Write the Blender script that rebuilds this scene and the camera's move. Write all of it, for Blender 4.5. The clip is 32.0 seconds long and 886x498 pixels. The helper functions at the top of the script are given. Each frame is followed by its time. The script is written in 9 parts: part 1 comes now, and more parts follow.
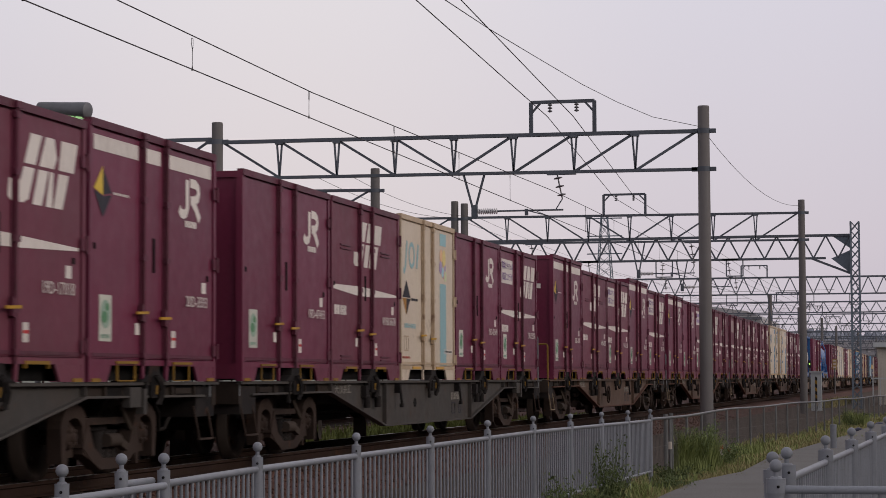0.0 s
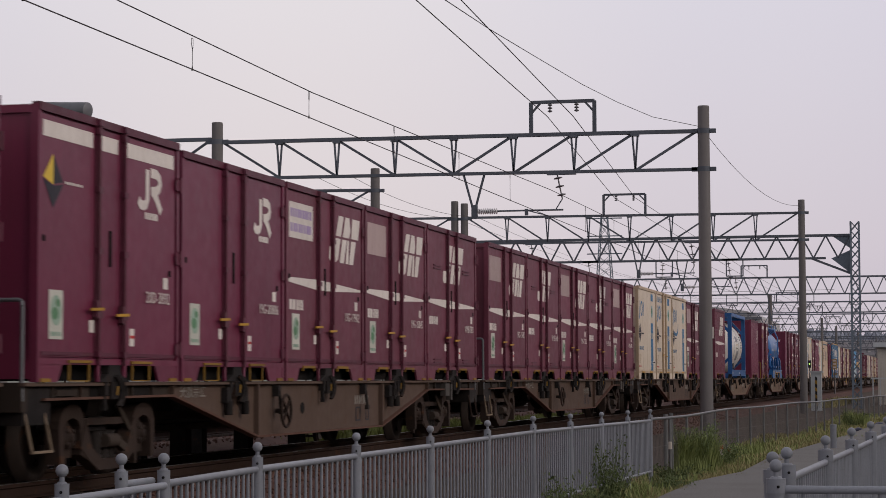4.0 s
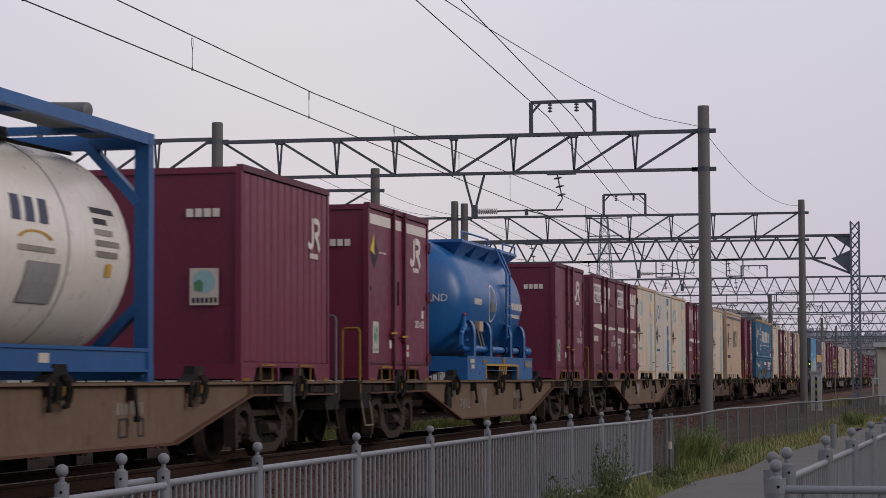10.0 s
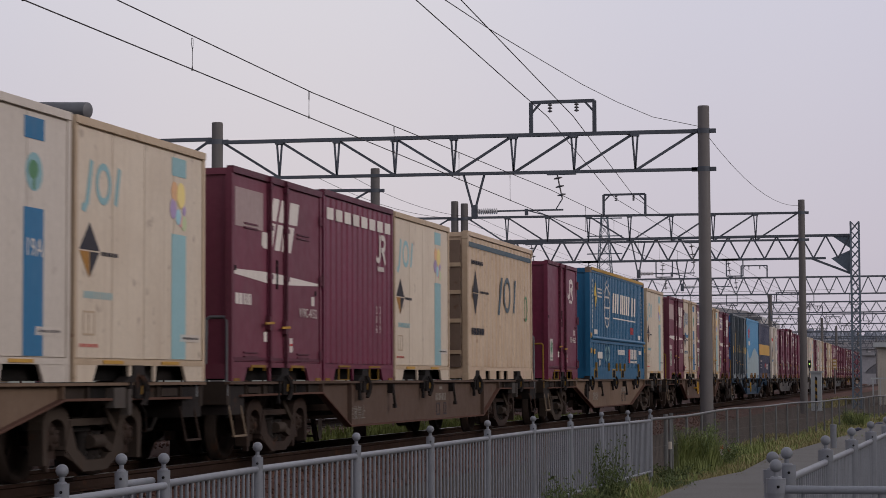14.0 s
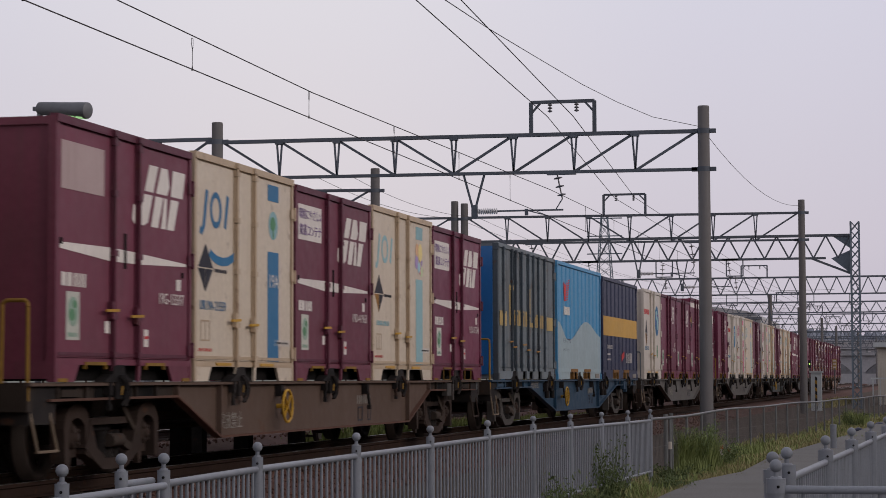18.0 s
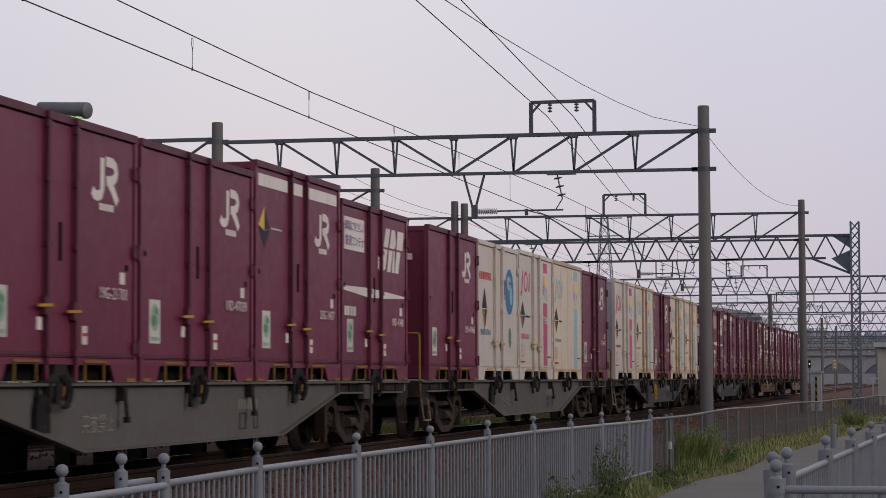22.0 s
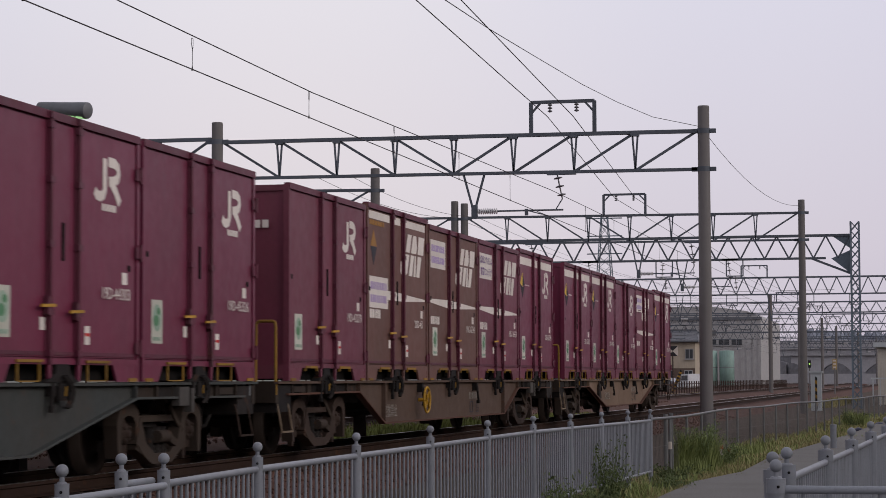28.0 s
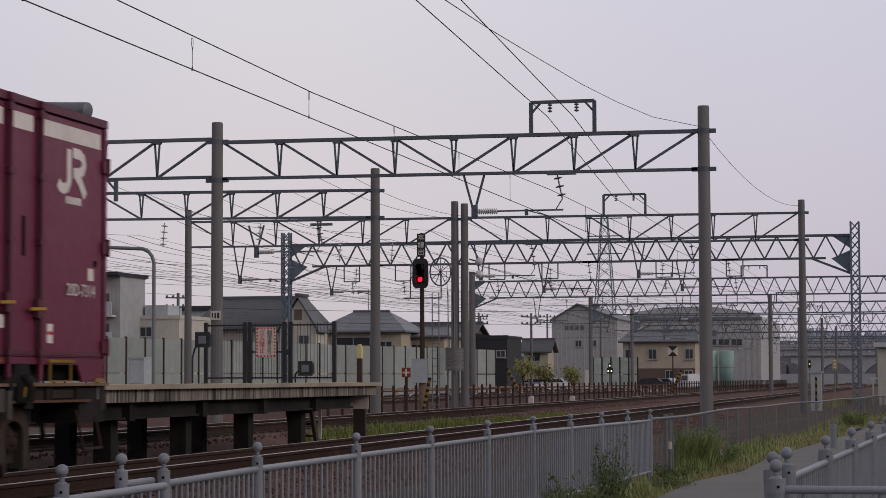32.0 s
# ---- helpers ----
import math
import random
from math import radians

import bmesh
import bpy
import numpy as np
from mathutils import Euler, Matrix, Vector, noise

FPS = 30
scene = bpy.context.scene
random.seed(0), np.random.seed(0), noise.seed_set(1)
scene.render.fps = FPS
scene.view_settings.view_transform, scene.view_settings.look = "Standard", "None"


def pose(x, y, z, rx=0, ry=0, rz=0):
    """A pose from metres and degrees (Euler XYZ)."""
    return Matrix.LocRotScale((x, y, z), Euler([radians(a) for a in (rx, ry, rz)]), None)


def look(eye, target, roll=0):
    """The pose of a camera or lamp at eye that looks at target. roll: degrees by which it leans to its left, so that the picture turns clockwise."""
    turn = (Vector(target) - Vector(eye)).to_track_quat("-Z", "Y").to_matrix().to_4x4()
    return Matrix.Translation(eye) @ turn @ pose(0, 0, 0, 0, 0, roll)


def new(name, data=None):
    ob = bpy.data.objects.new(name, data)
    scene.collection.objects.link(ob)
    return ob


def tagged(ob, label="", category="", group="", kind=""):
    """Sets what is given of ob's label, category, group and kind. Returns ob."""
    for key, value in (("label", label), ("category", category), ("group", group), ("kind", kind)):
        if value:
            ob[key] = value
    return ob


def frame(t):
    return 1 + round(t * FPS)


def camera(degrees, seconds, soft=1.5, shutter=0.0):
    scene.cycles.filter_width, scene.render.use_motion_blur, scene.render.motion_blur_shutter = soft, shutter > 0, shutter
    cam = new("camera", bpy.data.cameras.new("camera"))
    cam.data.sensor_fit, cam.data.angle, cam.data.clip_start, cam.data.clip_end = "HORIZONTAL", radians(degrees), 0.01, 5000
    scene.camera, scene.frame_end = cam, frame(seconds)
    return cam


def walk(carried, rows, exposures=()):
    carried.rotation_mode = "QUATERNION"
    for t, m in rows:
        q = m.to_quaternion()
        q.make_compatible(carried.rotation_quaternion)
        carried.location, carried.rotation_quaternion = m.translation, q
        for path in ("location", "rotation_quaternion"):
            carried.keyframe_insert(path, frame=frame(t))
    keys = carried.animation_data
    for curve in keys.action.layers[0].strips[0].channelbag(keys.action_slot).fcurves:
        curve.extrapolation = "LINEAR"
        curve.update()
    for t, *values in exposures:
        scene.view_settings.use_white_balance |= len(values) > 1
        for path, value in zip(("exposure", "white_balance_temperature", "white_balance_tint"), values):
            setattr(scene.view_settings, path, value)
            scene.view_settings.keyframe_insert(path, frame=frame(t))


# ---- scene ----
# The camera stands still beside the line: x runs along the track, away from it; y across; rail tops at z = 0.
cam = camera(23.484, 32.0, soft=0.6, shutter=0.22)
EYE = (0.0, -9.238, 0.9863)
AIM = (EYE[0] + 9.7217, EYE[1] + 2.2606, EYE[2] + 0.6096)
walk(cam, [(0.0, look(EYE, AIM, -0.2177)), (32.0, look(EYE, AIM, -0.2177))], exposures=[(0.0, 0.02, 6720, 10), (3.0, 0.03, 6720, 10), (6.0, 0.05, 6720, 10), (7.0, 0.02, 6720, 10), (8.0, -0.05, 6720, 10), (9.0, 0.05, 6640, 10), (10.0, -0.01, 6500, 10), (11.0, 0.07, 6500, 10), (12.0, 0.08, 6500, 10), (13.0, 0.07, 6500, 10), (14.0, -0.09, 6500, 10), (17.0, 0.03, 6500, 10), (19.0, -0.04, 6500, 10), (20.0, 0.06, 6500, 10), (21.0, 0.0, 6500, 10), (23.0, 0.0, 6500, 10), (24.0, -0.06, 6500, 10), (25.0, -0.09, 6500, 10), (28.0, 0.09, 6500, 10), (31.0, 0.02, 6500, 10), (32.0, -0.08, 6500, 10)])

# ---- world and sun: a pale, hazy evening sky ----
world = bpy.data.worlds.new("world")
scene.world = world
world.use_nodes = True
wn, wl = world.node_tree.nodes, world.node_tree.links
wn.clear()
SUN_UP, SUN_TURN = radians(22), radians(194)
sky = wn.new("ShaderNodeTexSky")
sky.sky_type, sky.sun_disc, sky.sun_elevation, sky.sun_rotation = "NISHITA", False, SUN_UP, SUN_TURN
sky.air_density, sky.dust_density = 1.0, 4.0
geo = wn.new("ShaderNodeTexCoord")
sep = wn.new("ShaderNodeSeparateXYZ")
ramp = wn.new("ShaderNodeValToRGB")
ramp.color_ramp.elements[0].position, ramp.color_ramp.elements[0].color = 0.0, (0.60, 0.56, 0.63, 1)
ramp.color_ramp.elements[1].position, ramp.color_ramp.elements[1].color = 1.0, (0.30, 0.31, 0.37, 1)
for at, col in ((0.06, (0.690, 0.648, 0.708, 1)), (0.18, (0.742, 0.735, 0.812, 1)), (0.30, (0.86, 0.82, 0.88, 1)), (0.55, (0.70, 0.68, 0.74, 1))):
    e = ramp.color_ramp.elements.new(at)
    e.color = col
haze = wn.new("ShaderNodeTexNoise")
haze.inputs["Scale"].default_value, haze.inputs["Detail"].default_value = 1.6, 3.0
hazemix = wn.new("ShaderNodeMixRGB")
hazemix.blend_type, hazemix.inputs[0].default_value = "OVERLAY", 0.10
cover, bg = wn.new("ShaderNodeMixRGB"), wn.new("ShaderNodeBackground")
dim = wn.new("ShaderNodeMixRGB")
dim.blend_type, dim.inputs[0].default_value, dim.inputs[2].default_value = "MULTIPLY", 1.0, (0.08, 0.08, 0.08, 1)
cover.inputs[0].default_value = 0.9
wl.new(geo.outputs["Generated"], sep.inputs[0])
wl.new(geo.outputs["Generated"], haze.inputs["Vector"])
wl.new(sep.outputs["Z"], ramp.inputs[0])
wl.new(sky.outputs[0], dim.inputs[1])
wl.new(ramp.outputs[0], hazemix.inputs[1])
wl.new(haze.outputs["Fac"], hazemix.inputs[2])
wl.new(dim.outputs[0], cover.inputs[1])
wl.new(hazemix.outputs[0], cover.inputs[2])
bg.inputs["Strength"].default_value = 1.0
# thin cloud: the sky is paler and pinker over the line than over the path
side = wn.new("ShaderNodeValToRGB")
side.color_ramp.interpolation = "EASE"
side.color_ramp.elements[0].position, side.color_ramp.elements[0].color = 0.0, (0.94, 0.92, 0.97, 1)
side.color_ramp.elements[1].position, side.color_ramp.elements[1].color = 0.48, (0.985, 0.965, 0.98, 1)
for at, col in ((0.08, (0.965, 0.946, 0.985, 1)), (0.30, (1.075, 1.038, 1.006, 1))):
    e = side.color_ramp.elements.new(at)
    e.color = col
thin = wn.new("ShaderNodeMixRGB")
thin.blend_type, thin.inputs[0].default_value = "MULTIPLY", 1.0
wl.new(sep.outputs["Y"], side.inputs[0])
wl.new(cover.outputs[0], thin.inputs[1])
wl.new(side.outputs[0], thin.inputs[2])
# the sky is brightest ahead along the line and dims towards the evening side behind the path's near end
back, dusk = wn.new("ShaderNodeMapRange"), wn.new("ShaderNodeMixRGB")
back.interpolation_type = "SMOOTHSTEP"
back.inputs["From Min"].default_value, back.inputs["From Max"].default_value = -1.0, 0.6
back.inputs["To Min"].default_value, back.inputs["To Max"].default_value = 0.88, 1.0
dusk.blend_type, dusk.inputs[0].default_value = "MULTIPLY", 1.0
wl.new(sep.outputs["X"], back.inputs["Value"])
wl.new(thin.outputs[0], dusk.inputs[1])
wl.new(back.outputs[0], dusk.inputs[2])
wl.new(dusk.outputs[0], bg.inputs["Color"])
wl.new(bg.outputs[0], wn.new("ShaderNodeOutputWorld").inputs[0])
sun = new("sun", bpy.data.lights.new("sun", "SUN"))
sun.data.energy, sun.data.angle, sun.data.color = 0.9, radians(25), (1.0, 0.90, 0.84)
sun.matrix_world = look((-10, -40, 16.6), (0, 0, 0))


# ---- materials ----
def ramp_noise(nt, vec, scale, lo, hi, detail=4.0):
    n, r = nt.nodes.new("ShaderNodeTexNoise"), nt.nodes.new("ShaderNodeMapRange")
    n.inputs["Scale"].default_value, n.inputs["Detail"].default_value = scale, detail
    nt.links.new(vec, n.inputs["Vector"])
    nt.links.new(n.outputs["Fac"], r.inputs["Value"])
    r.inputs["From Min"].default_value, r.inputs["From Max"].default_value = lo, hi
    return r.outputs[0]


def mat(name, col, rough=0.7, metal=0.0, dirt=(0.06, 0.05, 0.045), amount=0.35, grain=14.0, streak=0.0, bump=0.15, rust=0.0, glow=0.0, spread=0.06, coat=0.0, runs=(0.5, 0.85)):
    """A weathered surface: blotches, fine grain, runs of dirt down the sides, specks of rust."""
    m = bpy.data.materials.new(name)
    m.use_nodes = True
    nt = m.node_tree
    b = nt.nodes["Principled BSDF"]
    tc, info = nt.nodes.new("ShaderNodeTexCoord"), nt.nodes.new("ShaderNodeObjectInfo")
    off = nt.nodes.new("ShaderNodeVectorMath")
    off.operation = "MULTIPLY_ADD"
    nt.links.new(info.outputs["Random"], off.inputs[0])
    off.inputs[1].default_value = (37.0, 53.0, 29.0)
    nt.links.new(tc.outputs["Object"], off.inputs[2])
    vec = off.outputs[0]

    def mixed(fac, a, c, blend="MIX", scale=1.0):
        mx = nt.nodes.new("ShaderNodeMixRGB")
        mx.blend_type = blend
        if scale != 1.0:
            mm = nt.nodes.new("ShaderNodeMath")
            mm.operation = "MULTIPLY"
            nt.links.new(fac, mm.inputs[0])
            mm.inputs[1].default_value = scale
            fac = mm.outputs[0]
        nt.links.new(fac, mx.inputs[0])
        for i, v in ((1, a), (2, c)):
            if isinstance(v, tuple):
                mx.inputs[i].default_value = (*v, 1)
            else:
                nt.links.new(v, mx.inputs[i])
        return mx.outputs[0]

    light = tuple(min(1.0, c * (1 + spread * 2.5) + 0.003) for c in col)
    dark = tuple(c * (1 - spread * 2.5) for c in col)
    c = mixed(info.outputs["Random"], dark, light)
    c = mixed(ramp_noise(nt, vec, grain, 0.3, 0.7), c, tuple(min(1.0, x * 1.18 + 0.004) for x in col), scale=0.5)
    c = mixed(ramp_noise(nt, vec, 1.3, 0.42, 0.78), c, dirt, scale=amount)
    c = mixed(ramp_noise(nt, vec, grain * 6, 0.55, 0.8), c, tuple(x * 0.7 for x in col), scale=0.5)
    if streak:
        mp = nt.nodes.new("ShaderNodeMapping")
        mp.inputs["Scale"].default_value = (9.0, 9.0, 0.35)
        nt.links.new(vec, mp.inputs["Vector"])
        c = mixed(ramp_noise(nt, mp.outputs[0], 1.6, *runs), c, dirt, scale=streak)
    if rust:
        c = mixed(ramp_noise(nt, vec, 5.0, 0.63, 0.72, 8.0), c, (0.11, 0.045, 0.02), scale=rust)
    nt.links.new(c, b.inputs["Base Color"])
    rr = nt.nodes.new("ShaderNodeMapRange")
    rr.inputs["To Min"].default_value, rr.inputs["To Max"].default_value = max(0.05, rough - 0.12), min(1.0, rough + 0.15)
    nn = nt.nodes.new("ShaderNodeTexNoise")
    nn.inputs["Scale"].default_value, nn.inputs["Detail"].default_value = 6.0, 5.0
    nt.links.new(vec, nn.inputs["Vector"])
    nt.links.new(nn.outputs["Fac"], rr.inputs["Value"])
    nt.links.new(rr.outputs[0], b.inputs["Roughness"])
    b.inputs["Metallic"].default_value = metal
    b.inputs["Coat Weight"].default_value = coat
    b.inputs["Specular IOR Level"].default_value = 0.5 if rough < 0.36 else 0.28 if rough < 0.58 else 0.12
    if bump:
        bp, bn = nt.nodes.new("ShaderNodeBump"), nt.nodes.new("ShaderNodeTexNoise")
        bn.inputs["Scale"].default_value, bn.inputs["Detail"].default_value = grain * 2.5, 6.0
        nt.links.new(vec, bn.inputs["Vector"])
        nt.links.new(bn.outputs["Fac"], bp.inputs["Height"])
        bp.inputs["Strength"].default_value, bp.inputs["Distance"].default_value = bump, 0.01
        nt.links.new(bp.outputs[0], b.inputs["Normal"])
    if glow:
        b.inputs["Emission Color"].default_value = (*col, 1)
        b.inputs["Emission Strength"].default_value = glow
    return m


WINE = mat("wine_red_paint", (0.144, 0.0203, 0.0495), 0.42, amount=0.26, streak=0.34, bump=0.06, dirt=(0.080, 0.030, 0.040))
PLUM = mat("faded_plum_paint", (0.149, 0.0342, 0.0575), 0.5, amount=0.34, streak=0.4, bump=0.06, dirt=(0.095, 0.046, 0.05))
BROWNED = mat("browned_red_paint", (0.135, 0.062, 0.050), 0.55, amount=0.4, streak=0.4, bump=0.06, dirt=(0.095, 0.066, 0.05))
WINE_DARK = mat("wine_red_steel", (0.100, 0.019, 0.038), 0.5, amount=0.4, streak=0.3, rust=0.3)
CREAM = mat("cream_paint", (0.60, 0.518, 0.407), 0.45, amount=0.26, streak=0.40, bump=0.05, dirt=(0.43, 0.325, 0.23), rust=0.34, spread=0.03)
CREAM_STEEL = mat("cream_steel", (0.46, 0.36, 0.25), 0.5, amount=0.4, streak=0.4, dirt=(0.33, 0.22, 0.13), rust=0.6, spread=0.03)
STEPPALE = mat("worn_cream_steel", (0.24, 0.185, 0.13), 0.6, amount=0.5, streak=0.4, dirt=(0.10, 0.07, 0.05), rust=0.6)
OFFWHITE = mat("off_white_paint", (0.555, 0.505, 0.44), 0.42, amount=0.24, streak=0.32, bump=0.05, dirt=(0.40, 0.345, 0.28), rust=0.15, spread=0.02)
WHITE = mat("white_marking", (0.67, 0.63, 0.58), 0.6, amount=0.3, streak=0.35, bump=0.0, dirt=(0.42, 0.36, 0.32), spread=0.03)
YELLOW = mat("yellow_paint", (0.46, 0.26, 0.022), 0.5, amount=0.35, dirt=(0.16, 0.10, 0.04), rust=0.3)
AMBER = mat("amber_paint", (0.52, 0.30, 0.05), 0.5, amount=0.25, streak=0.25, bump=0.03, dirt=(0.3, 0.17, 0.05))
OLDYELLOW = mat("grimy_yellow_paint", (0.27, 0.155, 0.028), 0.6, amount=0.6, dirt=(0.07, 0.05, 0.03), rust=0.45)
RIMRUST = mat("rusty_ochre_steel", (0.23, 0.12, 0.038), 0.7, amount=0.6, rust=0.7, dirt=(0.15, 0.075, 0.03), grain=18)
DUST = mat("pale_dusted_cast_steel", (0.080, 0.074, 0.069), 0.85, amount=0.5, rust=0.25, grain=18, dirt=(0.045, 0.038, 0.033))
UMBER = mat("brown_dusted_cast_steel", (0.052, 0.040, 0.032), 0.85, amount=0.6, rust=0.35, grain=18, dirt=(0.028, 0.021, 0.017))
END_BROWN = mat("brake_dust_on_steel", (0.036, 0.027, 0.021), 0.75, amount=0.6, streak=0.3, rust=0.55, grain=12, dirt=(0.016, 0.013, 0.011))
SOOT = mat("sooty_steel", (0.012, 0.0105, 0.010), 0.75, amount=0.5, rust=0.4, grain=20)
# near-black of tyres and bolts, also of the shade put into recesses
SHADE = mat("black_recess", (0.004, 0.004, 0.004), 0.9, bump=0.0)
BOGIE = mat("brown_cast_steel", (0.044, 0.030, 0.024), 0.8, amount=0.6, rust=0.5, grain=20, dirt=(0.012, 0.010, 0.009))
RIM = mat("wheel_steel", (0.026, 0.019, 0.016), 0.65, metal=0.2, amount=0.5, rust=0.4)
CHROME = mat("bright_steel", (0.45, 0.44, 0.43), 0.35, metal=0.9, amount=0.3)
W_GREY = mat("grey_wagon_paint", (0.066, 0.062, 0.057), 0.6, amount=0.4, streak=0.3, rust=0.35, dirt=(0.085, 0.06, 0.045))
W_PALE = mat("pale_grey_wagon_paint", (0.110, 0.106, 0.099), 0.6, amount=0.4, streak=0.3, rust=0.35, dirt=(0.085, 0.06, 0.045))
W_TAN = mat("dusty_tan_wagon_paint", (0.178, 0.124, 0.087), 0.65, amount=0.45, streak=0.35, rust=0.35, dirt=(0.11, 0.07, 0.045))
W_BROWN = mat("dusty_brown_wagon_paint", (0.100, 0.067, 0.051), 0.65, amount=0.45, streak=0.3, rust=0.4, dirt=(0.07, 0.045, 0.03))
W_GREEN = mat("dark_grey_green_wagon_paint", (0.0540, 0.0612, 0.0590), 0.6, amount=0.4, streak=0.3, rust=0.35, dirt=(0.06, 0.045, 0.035))
W_BLUE = mat("dusty_blue_wagon_paint", (0.0175, 0.053, 0.095), 0.55, amount=0.35, streak=0.3, rust=0.25, dirt=(0.05, 0.05, 0.05))
BLUE = mat("blue_frame_paint", (0.018, 0.095, 0.27), 0.4, amount=0.2, streak=0.2, bump=0.05, dirt=(0.03, 0.06, 0.12))
TANKBLUE = mat("bright_blue_tank_paint", (0.012, 0.115, 0.33), 0.32, amount=0.2, streak=0.2, bump=0.03, dirt=(0.02, 0.08, 0.2))
ECO = mat("deep_blue_paint", (0.012, 0.105, 0.21), 0.42, amount=0.2, streak=0.2, bump=0.05, dirt=(0.02, 0.07, 0.12))
SKYBLUE = mat("sky_blue_paint", (0.058, 0.25, 0.45), 0.42, amount=0.2, streak=0.25, bump=0.04, dirt=(0.09, 0.22, 0.33))
PALEBLUE = mat("pale_blue_white_paint", (0.315, 0.405, 0.43), 0.45, amount=0.2, streak=0.3, bump=0.04, dirt=(0.22, 0.26, 0.265))
NAVY = mat("navy_paint", (0.027, 0.033, 0.072), 0.45, amount=0.25, streak=0.3, bump=0.04, dirt=(0.042, 0.042, 0.062))
LINER = mat("weathered_grey_paint", (0.165, 0.195, 0.215), 0.6, amount=0.5, streak=0.7, rust=0.6, dirt=(0.10, 0.085, 0.07))
TANKWHITE = mat("white_tank_shell", (0.70, 0.67, 0.60), 0.3, amount=0.2, streak=0.35, bump=0.02, dirt=(0.45, 0.41, 0.35), spread=0.02)
TEAL = mat("teal_marking", (0.25, 0.43, 0.46), 0.55, amount=0.2, streak=0.25, bump=0.0, dirt=(0.3, 0.4, 0.38))
MIDBLUE = mat("blue_marking", (0.022, 0.145, 0.29), 0.55, amount=0.2, streak=0.25, bump=0.0, dirt=(0.12, 0.16, 0.25))
PINK = mat("magenta_marking", (0.48, 0.075, 0.165), 0.55, amount=0.2, bump=0.0, dirt=(0.5, 0.2, 0.25))
RED = mat("red_marking", (0.50, 0.03, 0.03), 0.55, amount=0.2, bump=0.0, dirt=(0.4, 0.15, 0.12))
GREEN = mat("green_marking", (0.10, 0.24, 0.13), 0.6, amount=0.3, bump=0.0, dirt=(0.2, 0.25, 0.15))
DARKMARK = mat("dark_marking", (0.035, 0.035, 0.045), 0.6, amount=0.25, bump=0.0, dirt=(0.08, 0.07, 0.06))
OCHRE = mat("ochre_marking", (0.33, 0.17, 0.045), 0.6, amount=0.25, bump=0.0, dirt=(0.2, 0.12, 0.06))
LEMON = mat("yellow_marking", (0.66, 0.47, 0.06), 0.55, amount=0.2, bump=0.0, dirt=(0.4, 0.28, 0.1))
VIOLET = mat("violet_marking", (0.16, 0.08, 0.25), 0.55, amount=0.2, bump=0.0, dirt=(0.3, 0.2, 0.3))
FENCE_GREY = mat("grey_fence_paint", (0.218, 0.236, 0.262), 0.45, amount=0.28, streak=0.1, bump=0.03, dirt=(0.2, 0.2, 0.21))
GALV = mat("galvanised_steel", (0.16, 0.17, 0.18), 0.55, metal=0.35, amount=0.35, bump=0.05, dirt=(0.09, 0.085, 0.08))
TRUSS = mat("grey_painted_angle_steel", (0.100, 0.115, 0.136), 0.6, amount=0.3, bump=0.05, dirt=(0.06, 0.06, 0.06))
POLE = mat("spun_concrete", (0.150, 0.144, 0.142), 0.85, amount=0.35, streak=0.35, grain=22, dirt=(0.12, 0.11, 0.10))
STEELMAST = mat("blue_grey_mast_paint", (0.135, 0.170, 0.205), 0.6, amount=0.3, dirt=(0.06, 0.065, 0.07))
WIRE = mat("dark_wire", (0.035, 0.034, 0.036), 0.6, bump=0.0)
PORCELAIN = mat("glazed_porcelain", (0.13, 0.13, 0.14), 0.25, amount=0.3, bump=0.0)
PALEGLAZE = mat("white_glazed_porcelain", (0.50, 0.50, 0.50), 0.25, amount=0.3, bump=0.0)
RAILSIDE = mat("rusty_rail", (0.032, 0.018, 0.013), 0.8, amount=0.5, rust=0.4, grain=30, dirt=(0.05, 0.03, 0.02))
RAILTOP = mat("polished_rail_head", (0.35, 0.33, 0.32), 0.3, metal=0.9, amount=0.25, bump=0.0)
SLEEPER = mat("weathered_sleeper", (0.055, 0.042, 0.035), 0.9, amount=0.5, grain=25, bump=0.3)
BALLAST = mat("brown_ballast", (0.104, 0.058, 0.046), 0.95, amount=0.5, grain=30, bump=0.5, dirt=(0.03, 0.022, 0.018), spread=0.12)
EARTH = mat("dry_earth", (0.075, 0.058, 0.045), 0.95, amount=0.5, grain=5, bump=0.4, dirt=(0.05, 0.048, 0.03))
ASPHALT = mat("grey_asphalt", (0.168, 0.165, 0.154), 0.9, amount=0.4, grain=60, bump=0.35, dirt=(0.13, 0.118, 0.105))
CONCRETE = mat("stained_concrete", (0.25, 0.225, 0.195), 0.9, runs=(0.40, 0.66), amount=0.7, streak=1.0, grain=12, bump=0.3, dirt=(0.035, 0.03, 0.026))
TANNED = mat("tanned_cream_paint", (0.55, 0.43, 0.31), 0.5, amount=0.4, streak=0.5, bump=0.05, dirt=(0.36, 0.22, 0.12), rust=0.3, spread=0.03)
FADED = mat("faded_pinkish_plate", (0.40, 0.31, 0.30), 0.6, amount=0.3, streak=0.4, bump=0.0, dirt=(0.28, 0.2, 0.19))
SLATEMARK = mat("slate_blue_marking", (0.075, 0.115, 0.145), 0.6, amount=0.3, streak=0.3, bump=0.0, dirt=(0.2, 0.18, 0.15))
OLDGOLD = mat("faded_gold_marking", (0.46, 0.33, 0.13), 0.6, amount=0.5, streak=0.5, bump=0.0, dirt=(0.16, 0.13, 0.08))
RUSTEND = mat("rusty_brown_frame", (0.17, 0.125, 0.095), 0.8, amount=0.5, rust=0.6, dirt=(0.07, 0.05, 0.04))
